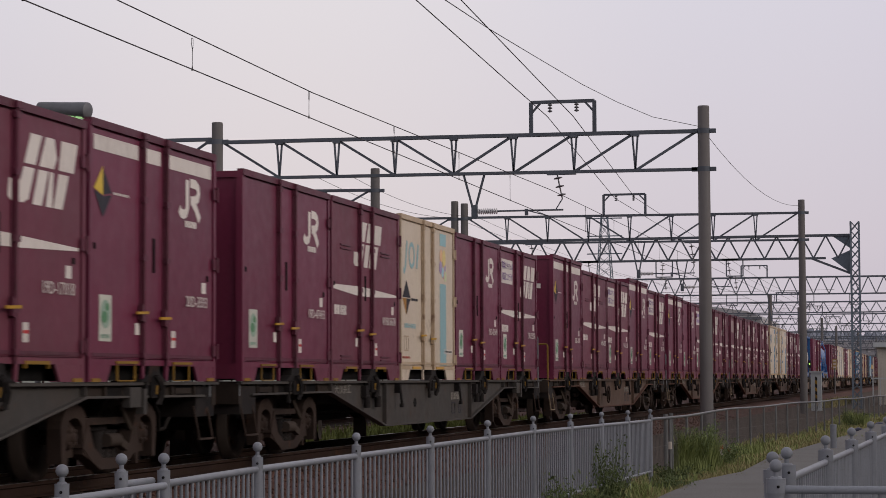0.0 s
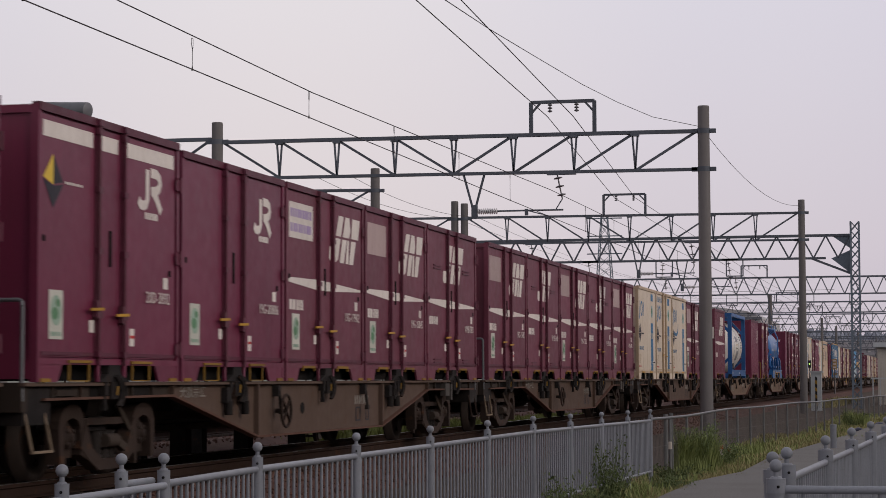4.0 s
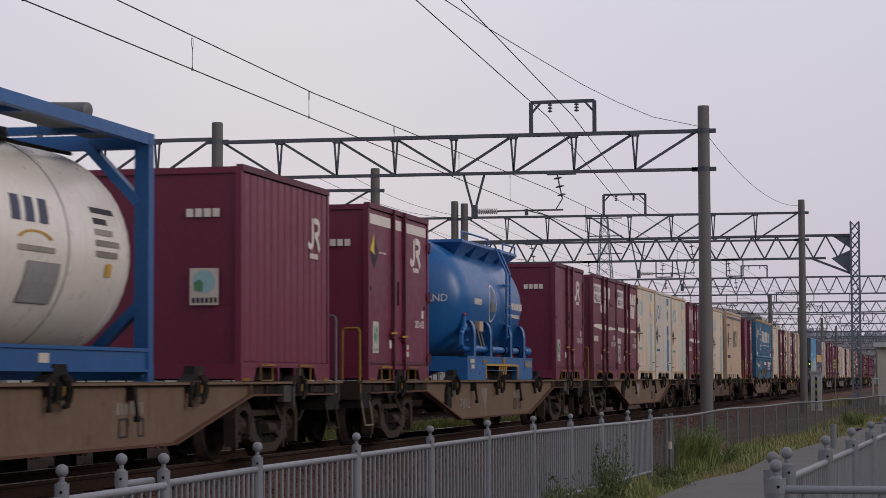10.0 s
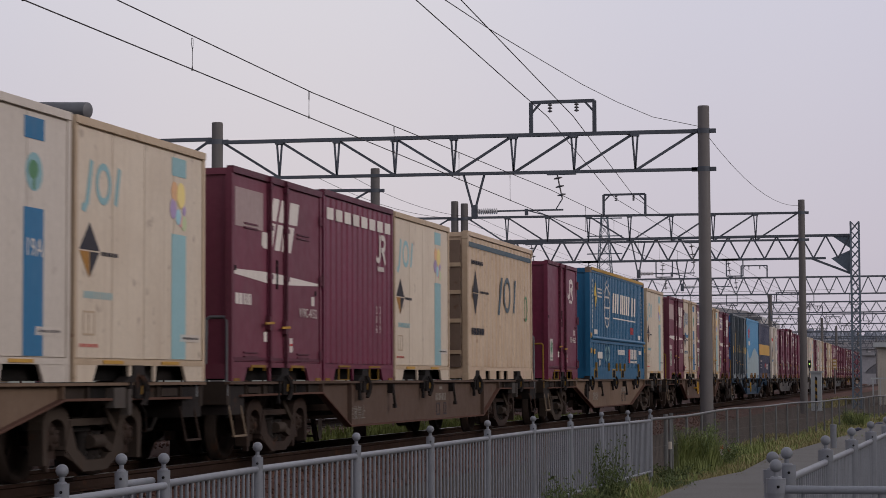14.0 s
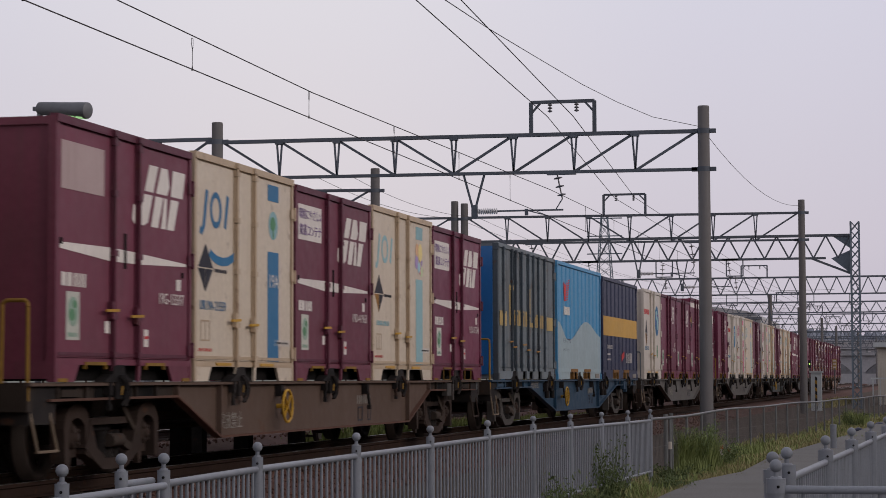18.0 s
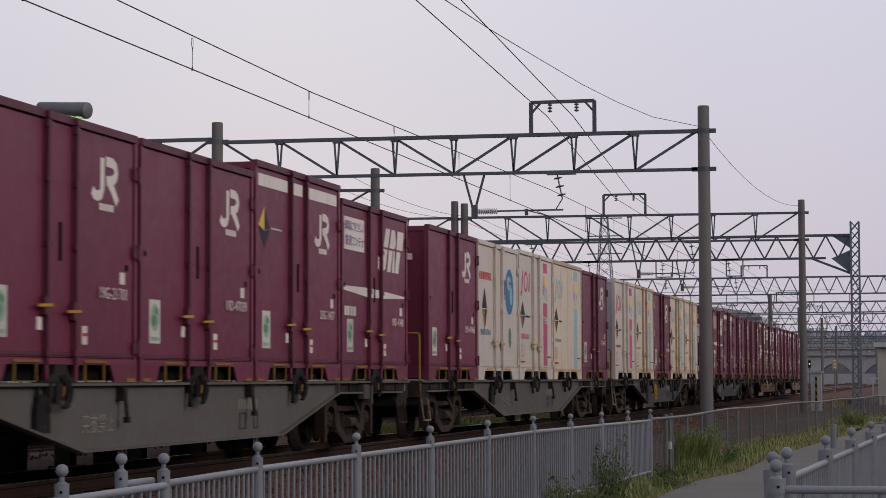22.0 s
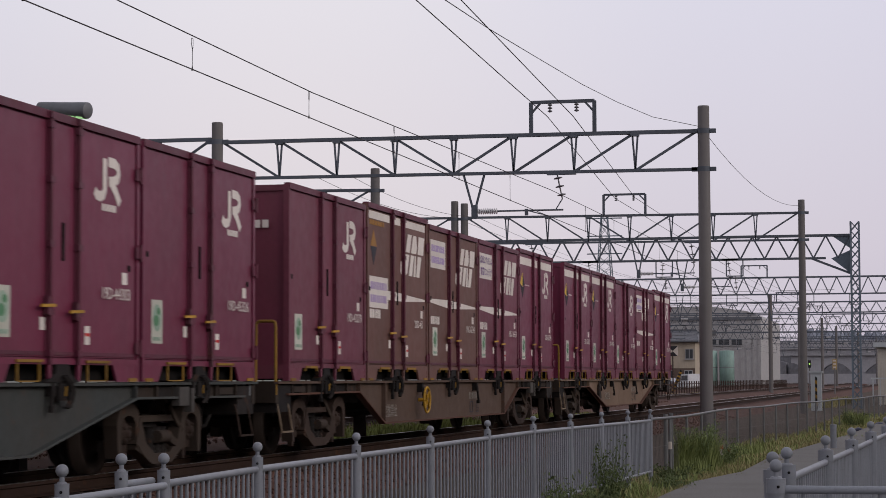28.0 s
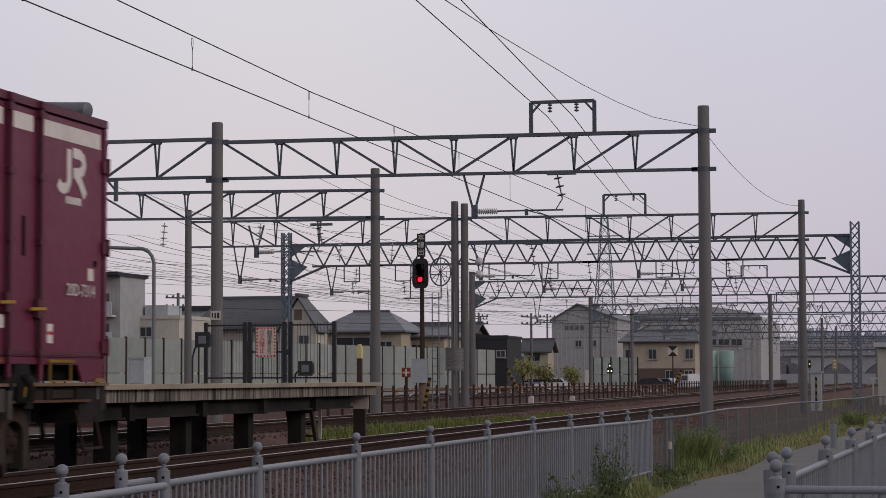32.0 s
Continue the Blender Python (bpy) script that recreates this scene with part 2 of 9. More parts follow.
LEAFPRINT = mat("muted_green_print", (0.27, 0.38, 0.30), 0.6, amount=0.3, bump=0.0, dirt=(0.4, 0.4, 0.32))
FLANGE = mat("rusty_red_flange", (0.105, 0.055, 0.040), 0.8, amount=0.5, rust=0.5, dirt=(0.06, 0.035, 0.028))
WORN = mat("worn_pale_stencil", (0.27, 0.25, 0.22), 0.7, amount=0.6, streak=0.4, bump=0.0, dirt=(0.10, 0.085, 0.07))
PASTEL = [mat(n, c, 0.55, amount=0.25, streak=0.3, bump=0.0, dirt=(0.6, 0.55, 0.45)) for n, c in (("pale_yellow_print", (0.72, 0.58, 0.22)), ("pale_orange_print", (0.72, 0.42, 0.22)), ("pale_violet_print", (0.34, 0.25, 0.46)), ("pale_pink_print", (0.62, 0.26, 0.30)), ("pale_green_print", (0.45, 0.55, 0.30)), ("pale_cyan_print", (0.32, 0.55, 0.62)))]
# grey end paint, with the shade on the end put into the colour
END_GREY = mat("grey_end_sheet", (0.40, 0.41, 0.44), 0.5, amount=0.3, streak=0.4, bump=0.04, dirt=(0.27, 0.27, 0.28), spread=0.03)
BLACKBOX = mat("black_plastic", (0.015, 0.015, 0.016), 0.5, amount=0.2, bump=0.0)
STEELBLUE = mat("dark_blue_grey_steel", (0.070, 0.090, 0.108), 0.6, amount=0.5, rust=0.5, dirt=(0.05, 0.04, 0.035))
STICKER = mat("pale_sticker", (0.52, 0.53, 0.46), 0.55, amount=0.3, bump=0.0, dirt=(0.3, 0.3, 0.2))


# ---- mesh building ----
class Shape:
    """Collects boxes, prisms, tubes and balls into one mesh."""

    def __init__(self):
        self.v, self.f, self.smooth = [], [], []

    def add(self, verts, faces, smooth=False):
        n = len(self.v)
        self.v += [tuple(p) for p in verts]
        self.f += [tuple(i + n for i in f) for f in faces]
        self.smooth += [smooth] * len(faces)
        return self

    def box(self, x0, x1, y0, y1, z0, z1):
        v = [(x, y, z) for z in (z0, z1) for y in (y0, y1) for x in (x0, x1)]
        return self.add(v, [(0, 2, 3, 1), (4, 5, 7, 6), (0, 1, 5, 4), (2, 6, 7, 3), (0, 4, 6, 2), (1, 3, 7, 5)])

    def prism(self, outline, axis, a, b):
        """outline: 2D points; axis: the direction it is drawn out in, from a to b."""
        def at(p, d):
            return {"x": (d, p[0], p[1]), "y": (p[0], d, p[1]), "z": (p[0], p[1], d)}[axis]
        n = len(outline)
        v = [at(p, a) for p in outline] + [at(p, b) for p in outline]
        f = [tuple(range(n)), tuple(range(2 * n - 1, n - 1, -1))]
        f += [(i, i + n, (i + 1) % n + n, (i + 1) % n) for i in range(n)]
        return self.add(v, f)

    def tube(self, p, q, r, n=8, r2=None, cap=True):
        p, q = Vector(p), Vector(q)
        r2 = r if r2 is None else r2
        d = (q - p).normalized()
        s = d.orthogonal().normalized()
        t = d.cross(s)
        ring = [s * math.cos(2 * math.pi * i / n) + t * math.sin(2 * math.pi * i / n) for i in range(n)]
        self.add([p + r * o for o in ring] + [q + r2 * o for o in ring],
                 [(i, (i + 1) % n, (i + 1) % n + n, i + n) for i in range(n)], True)
        if cap:
            self.add([p + r * o for o in ring], [tuple(range(n - 1, -1, -1))])
            self.add([q + r2 * o for o in ring], [tuple(range(n))])
        return self

    def path(self, pts, r, n=8):
        for p, q in zip(pts[:-1], pts[1:]):
            self.tube(p, q, r, n)
        return self

    def lathe(self, base, axis, prof, n=16):
        """prof: (distance along axis, radius)."""
        base, d = Vector(base), Vector(axis).normalized()
        s = d.orthogonal().normalized()
        t = d.cross(s)
        v = [base + d * h + (s * math.cos(2 * math.pi * i / n) + t * math.sin(2 * math.pi * i / n)) * r for h, r in prof for i in range(n)]
        f = [(k * n + i, k * n + (i + 1) % n, (k + 1) * n + (i + 1) % n, (k + 1) * n + i) for k in range(len(prof) - 1) for i in range(n)]
        return self.add(v, f, True)

    def ball(self, c, r, n=12):
        prof = [(-r * math.cos(math.pi * k / 8), max(1e-4, r * math.sin(math.pi * k / 8))) for k in range(9)]
        return self.lathe(c, (0, 0, 1), prof, n)

    def bar(self, p, q, w, h=None):
        """A rectangular bar from p to q."""
        p, q = Vector(p), Vector(q)
        h = w if h is None else h
        d = (q - p).normalized()
        s = d.cross(Vector((0, 0, 1)))
        s = Vector((1, 0, 0)) if s.length < 1e-3 else s.normalized()
        t = d.cross(s)
        c = [s * a * w / 2 + t * b * h / 2 for a, b in ((-1, -1), (1, -1), (1, 1), (-1, 1))]
        return self.add([p + o for o in c] + [q + o for o in c],
                        [(0, 3, 2, 1), (4, 5, 6, 7), (0, 1, 5, 4), (1, 2, 6, 5), (2, 3, 7, 6), (3, 0, 4, 7)])

    def wave(self, x0, x1, y, depth, n, z0, z1, flat=0.35):
        """A trapezoid-ribbed sheet facing -y, from z0 to z1, with its edges turned back."""
        pts, p = [], (x1 - x0) / n
        for i in range(n):
            a = x0 + i * p
            pts += [(a, y + depth), (a + p * (0.5 - flat) * 0.5, y + depth), (a + p * 0.5 * (0.5 - flat) + p * 0.12, y), (a + p * (1 - 0.5 * (0.5 - flat)) - p * 0.12, y), (a + p * (1 - 0.5 * (0.5 - flat)), y + depth)]
        pts += [(x1, y + depth)]
        n = len(pts)
        return self.add([(a, b, z0) for a, b in pts] + [(a, b, z1) for a, b in pts], [(i, i + 1, i + 1 + n, i + n) for i in range(n - 1)])

    def mesh(self, name, material):
        me = bpy.data.meshes.new(name)
        me.from_pydata(self.v, [], self.f)
        me.polygons.foreach_set("use_smooth", self.smooth)
        me.materials.append(material)
        me.update()
        return me


MADE = {}


def shared(key, make):
    """The mesh of that key, made once."""
    if key not in MADE:
        MADE[key] = make()
    return MADE[key]


def part(name, data, material, parent, label="", at=None):
    """One mesh object under a thing or a part. data: a Shape, or a mesh that is shared."""
    ob = new(name, data.mesh(name, material) if isinstance(data, Shape) else data)
    ob.parent = parent
    if at is not None:
        ob.location = at
    return tagged(ob, label) if label else ob


def thing(name, label, category, group="", at=(0, 0, 0), turn=0.0):
    ob = new(name)
    ob.empty_display_size = 0.1
    ob.matrix_basis = pose(*at, 0, 0, turn)
    return tagged(ob, label, category, group)


def setting(name, shape, material, label="", category=""):
    return tagged(new(name, shape.mesh(name, material)), label, category, kind="structure")


def letters(text, size, material, name="lettering"):
    """Lettering in the built-in font as a mesh in the x-z plane, facing -y, its middle at the origin."""
    def make():
        c = bpy.data.curves.new(name, "FONT")
        c.body, c.size, c.extrude, c.resolution_u = text, size, 0.001, 2
        c.align_x, c.align_y = "CENTER", "CENTER"
        ob = bpy.data.objects.new(name, c)
        scene.collection.objects.link(ob)
        me = bpy.data.meshes.new_from_object(ob.evaluated_get(bpy.context.evaluated_depsgraph_get()))
        me.transform(Matrix.Rotation(math.pi / 2, 4, "X"))
        bpy.data.objects.remove(ob)
        bpy.data.curves.remove(c)
        me.materials.clear()
        me.materials.append(material)
        return me
    return shared(("text", text, size, material.name), make)


# all lettering is made first, while the scene is still small
for word in "19D-16423 19D-17018 19D-30396 19D-33954 19D-37594 19D-40218 19D-40622 19D-40945 19D-41307 19D-41963 19D-42969 19D-43110 19D-42843 19D-43279 19D-4348 19D-44303 19D-44501 19D-45326 19D-46173 19D-47039 19D-47048 19D-47413 19D-48043 19D-49646 19G-15408 19G-15485 19G-15597 19G-15825 19G-15845 19G-16208 19G-17902 19G-20806 19G-21701 19G-6505 19G-6734 19G-6785 19G-10466 20D-2374 20D-35012 20D-3593 20D-3892 20D-43 20D-438 20D-57012 20D-7314 20D-7904 20G-1801 20G-3427 20G-915 V19B-1649 V19B-5678 V19B-5802 V19B-780 V19B-8570 V19C-2043 V19C-303 V19C-4152".split():
    letters(word, 0.17, WHITE)
for ch in "2301669":
    letters(ch, 0.16, WHITE)
for ch in "立入禁止":
    letters(ch, 0.125, RED)
for ch in "関係者以外":
    letters(ch, 0.10, DARKMARK)
for ch in "本線出":
    letters(ch, 0.27, WHITE)
letters("0.1", 0.12, DARKMARK)
letters("突放禁止", 0.21, WORN)
for word, paint in (("UR19A-1175", MIDBLUE), ("UR19A-1245", MIDBLUE), ("UR19A-21529", MIDBLUE), ("UR19A-21559", MIDBLUE), ("UR19A-10741", PINK), ("UR17A-70174", MIDBLUE)):
    letters(word, 0.155, paint)
letters("がんばろう日本", 0.19, MIDBLUE)
letters("BRAND", 0.19, WHITE)
letters("19A", 0.24, WHITE)
letters("V19B-6052", 0.17, WHITE)
for word, size in (("環境にやさしい", 0.15), ("鉄道コンテナ", 0.165), ("環境にやさしい", 0.26), ("鉄道コンテナ", 0.26)):
    letters(word, size, VIOLET)


# ---- freight containers ----
FACE = -1.222   # the near side of every container, in its own space


def sheet(s, outline, y=FACE - 0.006):
    """A painted marking: a flat shape in x, z, two millimetres thick."""
    return s.prism(outline, "y", y, y + 0.002)


def rect(s, x0, x1, z0, z1, y=FACE - 0.006):
    return sheet(s, [(x0, z0), (x1, z0), (x1, z1), (x0, z1)], y)


def bars(s, x0, x1, z0, z1, n, y=FACE - 0.006, rng=None, thin=1.0):
    """Unreadable writing as a row of n plain bars."""
    rng = rng or random.Random(n)
    p = (x1 - x0) / n
    for i in range(n):
        rect(s, x0 + i * p, x0 + i * p + p * thin * rng.uniform(0.6, 0.85), z0, z1, y)
    return s


def emblem_block(s, x, z, w, h):
    """A big slanting emblem of three joined blocks with a cut across."""
    def q(pts):
        sheet(s, [(x + a * w, z + b * h) for a, b in pts])
    q([(0.0, 0.06), (0.05, 0.0), (0.22, 0.0), (0.30, 0.06), (0.39, 0.50), (0.23, 0.50), (0.18, 0.30), (0.02, 0.30)])
    q([(0.235, 0.55), (0.40, 0.55), (0.50, 0.98), (0.33, 0.98)])
    q([(0.36, 0.0), (0.50, 0.0), (0.60, 0.50), (0.45, 0.50)])
    q([(0.56, 0.0), (0.66, 0.0), (0.68, 0.50), (0.625, 0.50)])
    q([(0.46, 0.55), (0.68, 0.55), (0.73, 0.70), (0.69, 0.98), (0.56, 0.98)])
    q([(0.68, 0.0), (0.82, 0.0), (0.92, 0.50), (0.76, 0.50)])
    q([(0.76, 0.55), (1.0, 0.55), (1.06, 0.98), (0.80, 0.98)])


def stroke(s, pts, w, y=FACE - 0.006):
    """A painted stroke of even width along pts, as one strip."""
    a, b = [], []
    for i, (x, z) in enumerate(pts):
        (x0, z0), (x1, z1) = pts[max(0, i - 1)], pts[min(len(pts) - 1, i + 1)]
        d = math.hypot(x1 - x0, z1 - z0)
        nx, nz = (z1 - z0) / d * w / 2, -(x1 - x0) / d * w / 2
        a.append((x + nx, z + nz))
        b.append((x - nx, z - nz))
    n = len(pts)
    v = [(x, h, z) for h in (y, y + 0.002) for x, z in a + b]
    f = [(i, i + 1, n + i + 1, n + i) for i in range(n - 1)] + [(i, 2 * n + i, 2 * n + i + 1, i + 1) for i in range(n - 1)] + [(n + i, n + i + 1, 3 * n + i + 1, 3 * n + i) for i in range(n - 1)]
    s.add(v, f + [(0, n, 3 * n, 2 * n), (n - 1, 3 * n - 1, 4 * n - 1, 2 * n - 1)])
    return s


def emblem_hook(s, x, z, w, h):
    """A small emblem: a hooked bar that runs into a bowed band with a slanting leg."""
    def at(pts):
        return [(x + a * w, z + b * h) for a, b in pts]
    t = 0.155 * w
    stroke(s, at([(0.0, 0.20), (0.08, 0.10), (0.20, 0.08), (0.32, 0.13), (0.38, 0.26), (0.38, 0.98)]), t)
    stroke(s, at([(0.52, 0.92), (0.78, 0.91), (0.90, 0.83), (0.93, 0.70), (0.88, 0.57), (0.76, 0.49), (0.54, 0.46)]), t)
    stroke(s, at([(0.66, 0.42), (0.80, 0.28), (0.98, 0.0)]), t)


def disc(s, x, z, rx, rz, n=14, y=FACE - 0.006):
    return sheet(s, [(x + rx * math.cos(2 * math.pi * i / n), z + rz * math.sin(2 * math.pi * i / n)) for i in range(n)], y)


def ring(s, x, z, rx, rz, w, n=20):
    for i in range(n):
        a, b = 2 * math.pi * i / n, 2 * math.pi * (i + 1) / n
        sheet(s, [(x + k * math.cos(t), z + m * math.sin(t)) for k, m, t in ((rx, rz, a), (rx, rz, b), (rx - w, rz - w, b), (rx - w, rz - w, a))])
    return s


def shell(length, h):
    """The closed box behind the frames."""
    L = length / 2
    return Shape().box(-L + 0.03, L - 0.03, FACE + 0.03, -FACE - 0.03, 0.20, h - 0.03)


def frames(root, length, h, paint):
    """Corner posts, rails, roof and end frames of a container, each a part of its own."""
    L, n = length / 2, (length, h, paint.name)
    for x in (-L, L - 0.075):
        for y in (FACE, -FACE - 0.08):
            part("corner_post", shared(("cp", h, paint.name), lambda: Shape().box(0, 0.075, 0, 0.08, 0.0, h).mesh("corner_post", paint)), None, root, at=(x, y, 0))
        part("end_rail", shared(("er", paint.name), lambda: Shape().box(0, 0.07, FACE + 0.08, -FACE - 0.08, 0.03, 0.20).mesh("end_rail", paint)), None, root, at=(x + (0 if x < 0 else 0.005), 0, 0))
        part("end_rail", shared(("et", h, paint.name), lambda: Shape().box(0, 0.07, FACE + 0.08, -FACE - 0.08, h - 0.08, h - 0.004).mesh("end_rail", paint)), None, root, at=(x + (0 if x < 0 else 0.005), 0, 0))
    for y in (FACE,):
        part("top_rail", shared(("tr", *n), lambda: Shape().box(-L + 0.01, L - 0.01, -0.012, 0.07, h - 0.055, h + 0.022).mesh("top_rail", WINE_DARK if paint in (WINE, PLUM, BROWNED) else paint)), None, root, at=(0, y, 0))
        part("bottom_rail", shared(("br", *n), lambda: Shape().box(-L + 0.075, L - 0.075, 0, 0.07, 0.165, 0.225).mesh("bottom_rail", paint)), None, root, at=(0, y, 0))
    part("roof", shared(("roof", *n), lambda: Shape().prism([(-1.16, h - 0.04), (1.16, h - 0.04), (1.1, h - 0.01), (0, h + 0.006), (-1.1, h - 0.01)], "x", -L + 0.05, L - 0.05).mesh("roof", paint)), None, root)


def skirts(root, length, paint):
    """The lower edge beneath the side: short aprons with slanting ends, and the floor frame behind, blackened for
    shade.
    """
    L, n = length / 2, (length, paint.name)
    rows = ((-L + 0.076, -L + 0.16 * length, 0.0, 0.12), (-L + 0.385 * length, -L + 0.405 * length, 0.03, 0.0), (-L + 0.575 * length, -L + 0.595 * length, 0.0, 0.03), (L - 0.19 * length, L - 0.076, 0.12, 0.0))
    for x0, x1, a, b in rows:
        part("skirt", shared(("skirt", x0, *n), lambda: Shape().prism([(x0, 0.17), (x1, 0.17), (x1 - b, 0.0), (x0 + a, 0.0)], "y", FACE + 0.004, FACE + 0.034).mesh("skirt", paint)), None, root)
    # black colour puts the shade between the aprons into the floor frame
    part("floor_frame", shared(("floor", length), lambda: Shape().box(-L + 0.1, L - 0.1, FACE + 0.16, -FACE - 0.16, 0.012, 0.205).mesh("floor_frame", SHADE)), None, root, "floor frame blackened for the shade under the container")


def pocket(full):
    """The rim of a fork pocket: a lip over a steel mouth, framed all round or at its head alone."""
    if not full:
        return Shape().prism([(-0.27, 0.195), (0.27, 0.195), (0.27, 0.125), (0.25, 0.125), (0.245, 0.163), (-0.245, 0.163), (-0.25, 0.125), (-0.27, 0.125)], "y", FACE - 0.012, FACE + 0.02)
    s = Shape().box(-0.29, 0.29, FACE - 0.018, FACE + 0.02, 0.182, 0.208)
    for x in (-0.25, 0.23):
        s.box(x, x + 0.020, FACE - 0.006, FACE + 0.012, 0.012, 0.182)
    return s.box(-0.23, 0.23, FACE - 0.006, FACE + 0.012, 0.004, 0.016)


def rod(h):
    """A lock rod down the side, in its guides, with its cams at head and foot."""
    s = Shape().tube((0, FACE - 0.022, 0.16), (0, FACE - 0.022, h - 0.02), 0.021, 6)
    s.box(-0.045, 0.045, FACE - 0.006, FACE + 0.02, 0.2, h - 0.06)
    for z in (0.24, 0.62, 1.25, 1.85, h - 0.14):
        s.box(-0.05, 0.05, FACE - 0.046, FACE, z, z + 0.06)
    s.box(-0.05, 0.05, FACE - 0.05, FACE + 0.03, h - 0.05, h + 0.012)
    return s


def handle():
    return Shape().bar((-0.17, FACE - 0.05, 0.0), (0.15, FACE - 0.05, 0.012), 0.02, 0.028)


def handle_catch():
    return Shape().prism([(-0.03, -0.07), (0.02, -0.09), (0.03, 0.08), (-0.02, 0.10)], "y", FACE - 0.05, FACE)


def hinge():
    s = Shape().box(-0.10, 0.04, FACE - 0.016, FACE, -0.06, 0.06)
    return s.tube((0.02, FACE - 0.018, -0.085), (0.02, FACE - 0.018, 0.085), 0.02, 6)


def panel(x0, x1, h):
    """A flat side sheet."""
    return Shape().box(x0, x1, FACE + 0.012, FACE + 0.035, 0.235, h - 0.075)


def kick_strip(x0, x1):
    return Shape().box(x0 + 0.01, x1 - 0.01, FACE + 0.002, FACE + 0.013, 0.25, 0.285)


def vent_slot():
    return Shape().prism([(-0.26, 0.0), (0.26, 0.0), (0.26, 0.02), (-0.26, 0.02)], "y", FACE - 0.004, FACE + 0.013)


CONTAINERS = []


def basic(label, paint, steel, length=3.715, h=2.5, ribs=0, slots=(), doors=True, lock=YELLOW):
    """A container with its sheets, rods, handles, hinges and fork pockets; near side towards -y."""
    root = thing("freight_container", label, "container", "containers on the freight train")
    k = (paint.name, steel.name, length, h, ribs, slots, doors)
    L = length / 2
    part("body", shared(("shell", *k), lambda: shell(length, h).mesh("body", paint)), None, root)
    frames(root, length, h, CREAM_STEEL if paint is CREAM else paint)
    skirts(root, length, paint)
    for i, u in enumerate((0.265, 0.70) if length < 4 else (0.33, 0.61)):
        if paint in (CREAM, OFFWHITE):
            part("lift_mark", shared(("lmark", paint.name), lambda: Shape().box(-0.26, 0.26, FACE - 0.012, FACE + 0.03, 0.178, 0.212).mesh("lift_mark", AMBER)), None, root, "worn amber lifting mark", at=(-L + u * length, 0, 0))
            continue
        part("fork_pocket", shared(("pocket", lock.name, paint is WINE), lambda: pocket(paint is WINE).mesh("fork_pocket", OLDYELLOW)), None, root, "yellow rim of a fork pocket", at=(-L + u * length, 0, 0))
    if paint not in (CREAM, OFFWHITE):
        for x in (-L + 0.07, L - 0.29):
            part("foot_mark", shared("foot", lambda: Shape().box(0, 0.22, FACE - 0.008, FACE + 0.02, 0.0, 0.035).mesh("foot_mark", OLDYELLOW)), None, root, "worn yellow mark at the foot", at=(x, 0, 0))
    if ribs:
        part("ribbed_side", shared(("ribs", *k), lambda: Shape().wave(-L + 0.075, L - 0.075, FACE + 0.004, 0.03, ribs, 0.235, h - 0.075).mesh("ribbed_side", paint)), None, root)
    if not ribs:
        FLAT.add(root.name)
    if not ribs and not doors:
        for x0, x1 in ((0.022, 0.262), (0.266, 0.498), (0.502, 0.734), (0.738, 0.978)):
            part("side_panel", shared(("panel", x0, *k), lambda: panel(-L + x0 * length, -L + x1 * length, h).mesh("side_panel", paint)), None, root)
    if doors:
        if not ribs:
            for x0, x1 in ((0.022, 0.365), (0.395, 0.545), (0.575, 0.972)):
                part("side_panel", shared(("panel", x0, *k), lambda: panel(-L + x0 * length, -L + x1 * length, h).mesh("side_panel", paint)), None, root)
                part("kick_strip", shared(("kick", x0, length, steel.name), lambda: kick_strip(-L + x0 * length, -L + x1 * length).mesh("kick_strip", steel)), None, root)
                if x1 - x0 > 0.2:
                    for z in slots:
                        for e in (0.0, 0.05):
                            part("vent_slot", shared(("vent", steel.name), lambda: vent_slot().mesh("vent_slot", steel)), None, root, at=(-L + (x0 + x1) / 2 * length, 0, z + e))
        for u in (0.38, 0.56):
            r = part("lock_rod", shared(("rod", *k), lambda: rod(h).mesh("lock_rod", steel)), None, root, at=(-L + u * length, 0, 0))
            part("handle", shared(("handle", lock.name), lambda: handle().mesh("handle", lock)), None, r, "yellow lock handle", at=(-0.10, 0, 0.70 if u < 0.5 else 0.66))
            part("catch", shared(("catch", steel.name), lambda: handle_catch().mesh("catch", steel)), None, r, at=(-0.08, 0, 0.70 if u < 0.5 else 0.66))
        if paint not in (CREAM, OFFWHITE):
            # the slot's depth is a black plate, its shade put into the colour
            part("door_slot", shared("slot", lambda: Shape().box(-0.03, 0.03, FACE + 0.002, FACE + 0.014, 1.14, 1.50).mesh("door_slot", SHADE)), None, root, "black plate for the shade in a door slot", at=(-L + 0.475 * length, 0, 0))
        for z in (0.34, 1.32, 2.12):
            part("hinge", shared(("hinge", steel.name), lambda: hinge().mesh("hinge", steel)), None, root, at=(L - 0.03, 0, z))
    CONTAINERS.append(root)
    return root


FLAT = set()   # containers with smooth sides, on which the markings lie further in


def mark(root, name, material, draw, key, label=""):
    def make():
        s = Shape()
        draw(s)
        return s.mesh(name, material)
    o = part(name, shared((key, material.name), make), None, root, label)
    if root.name in FLAT:
        o.location.y = 0.0135
    if name.endswith(("bars", "lettering")):
        tagged(o, kind="stuff")


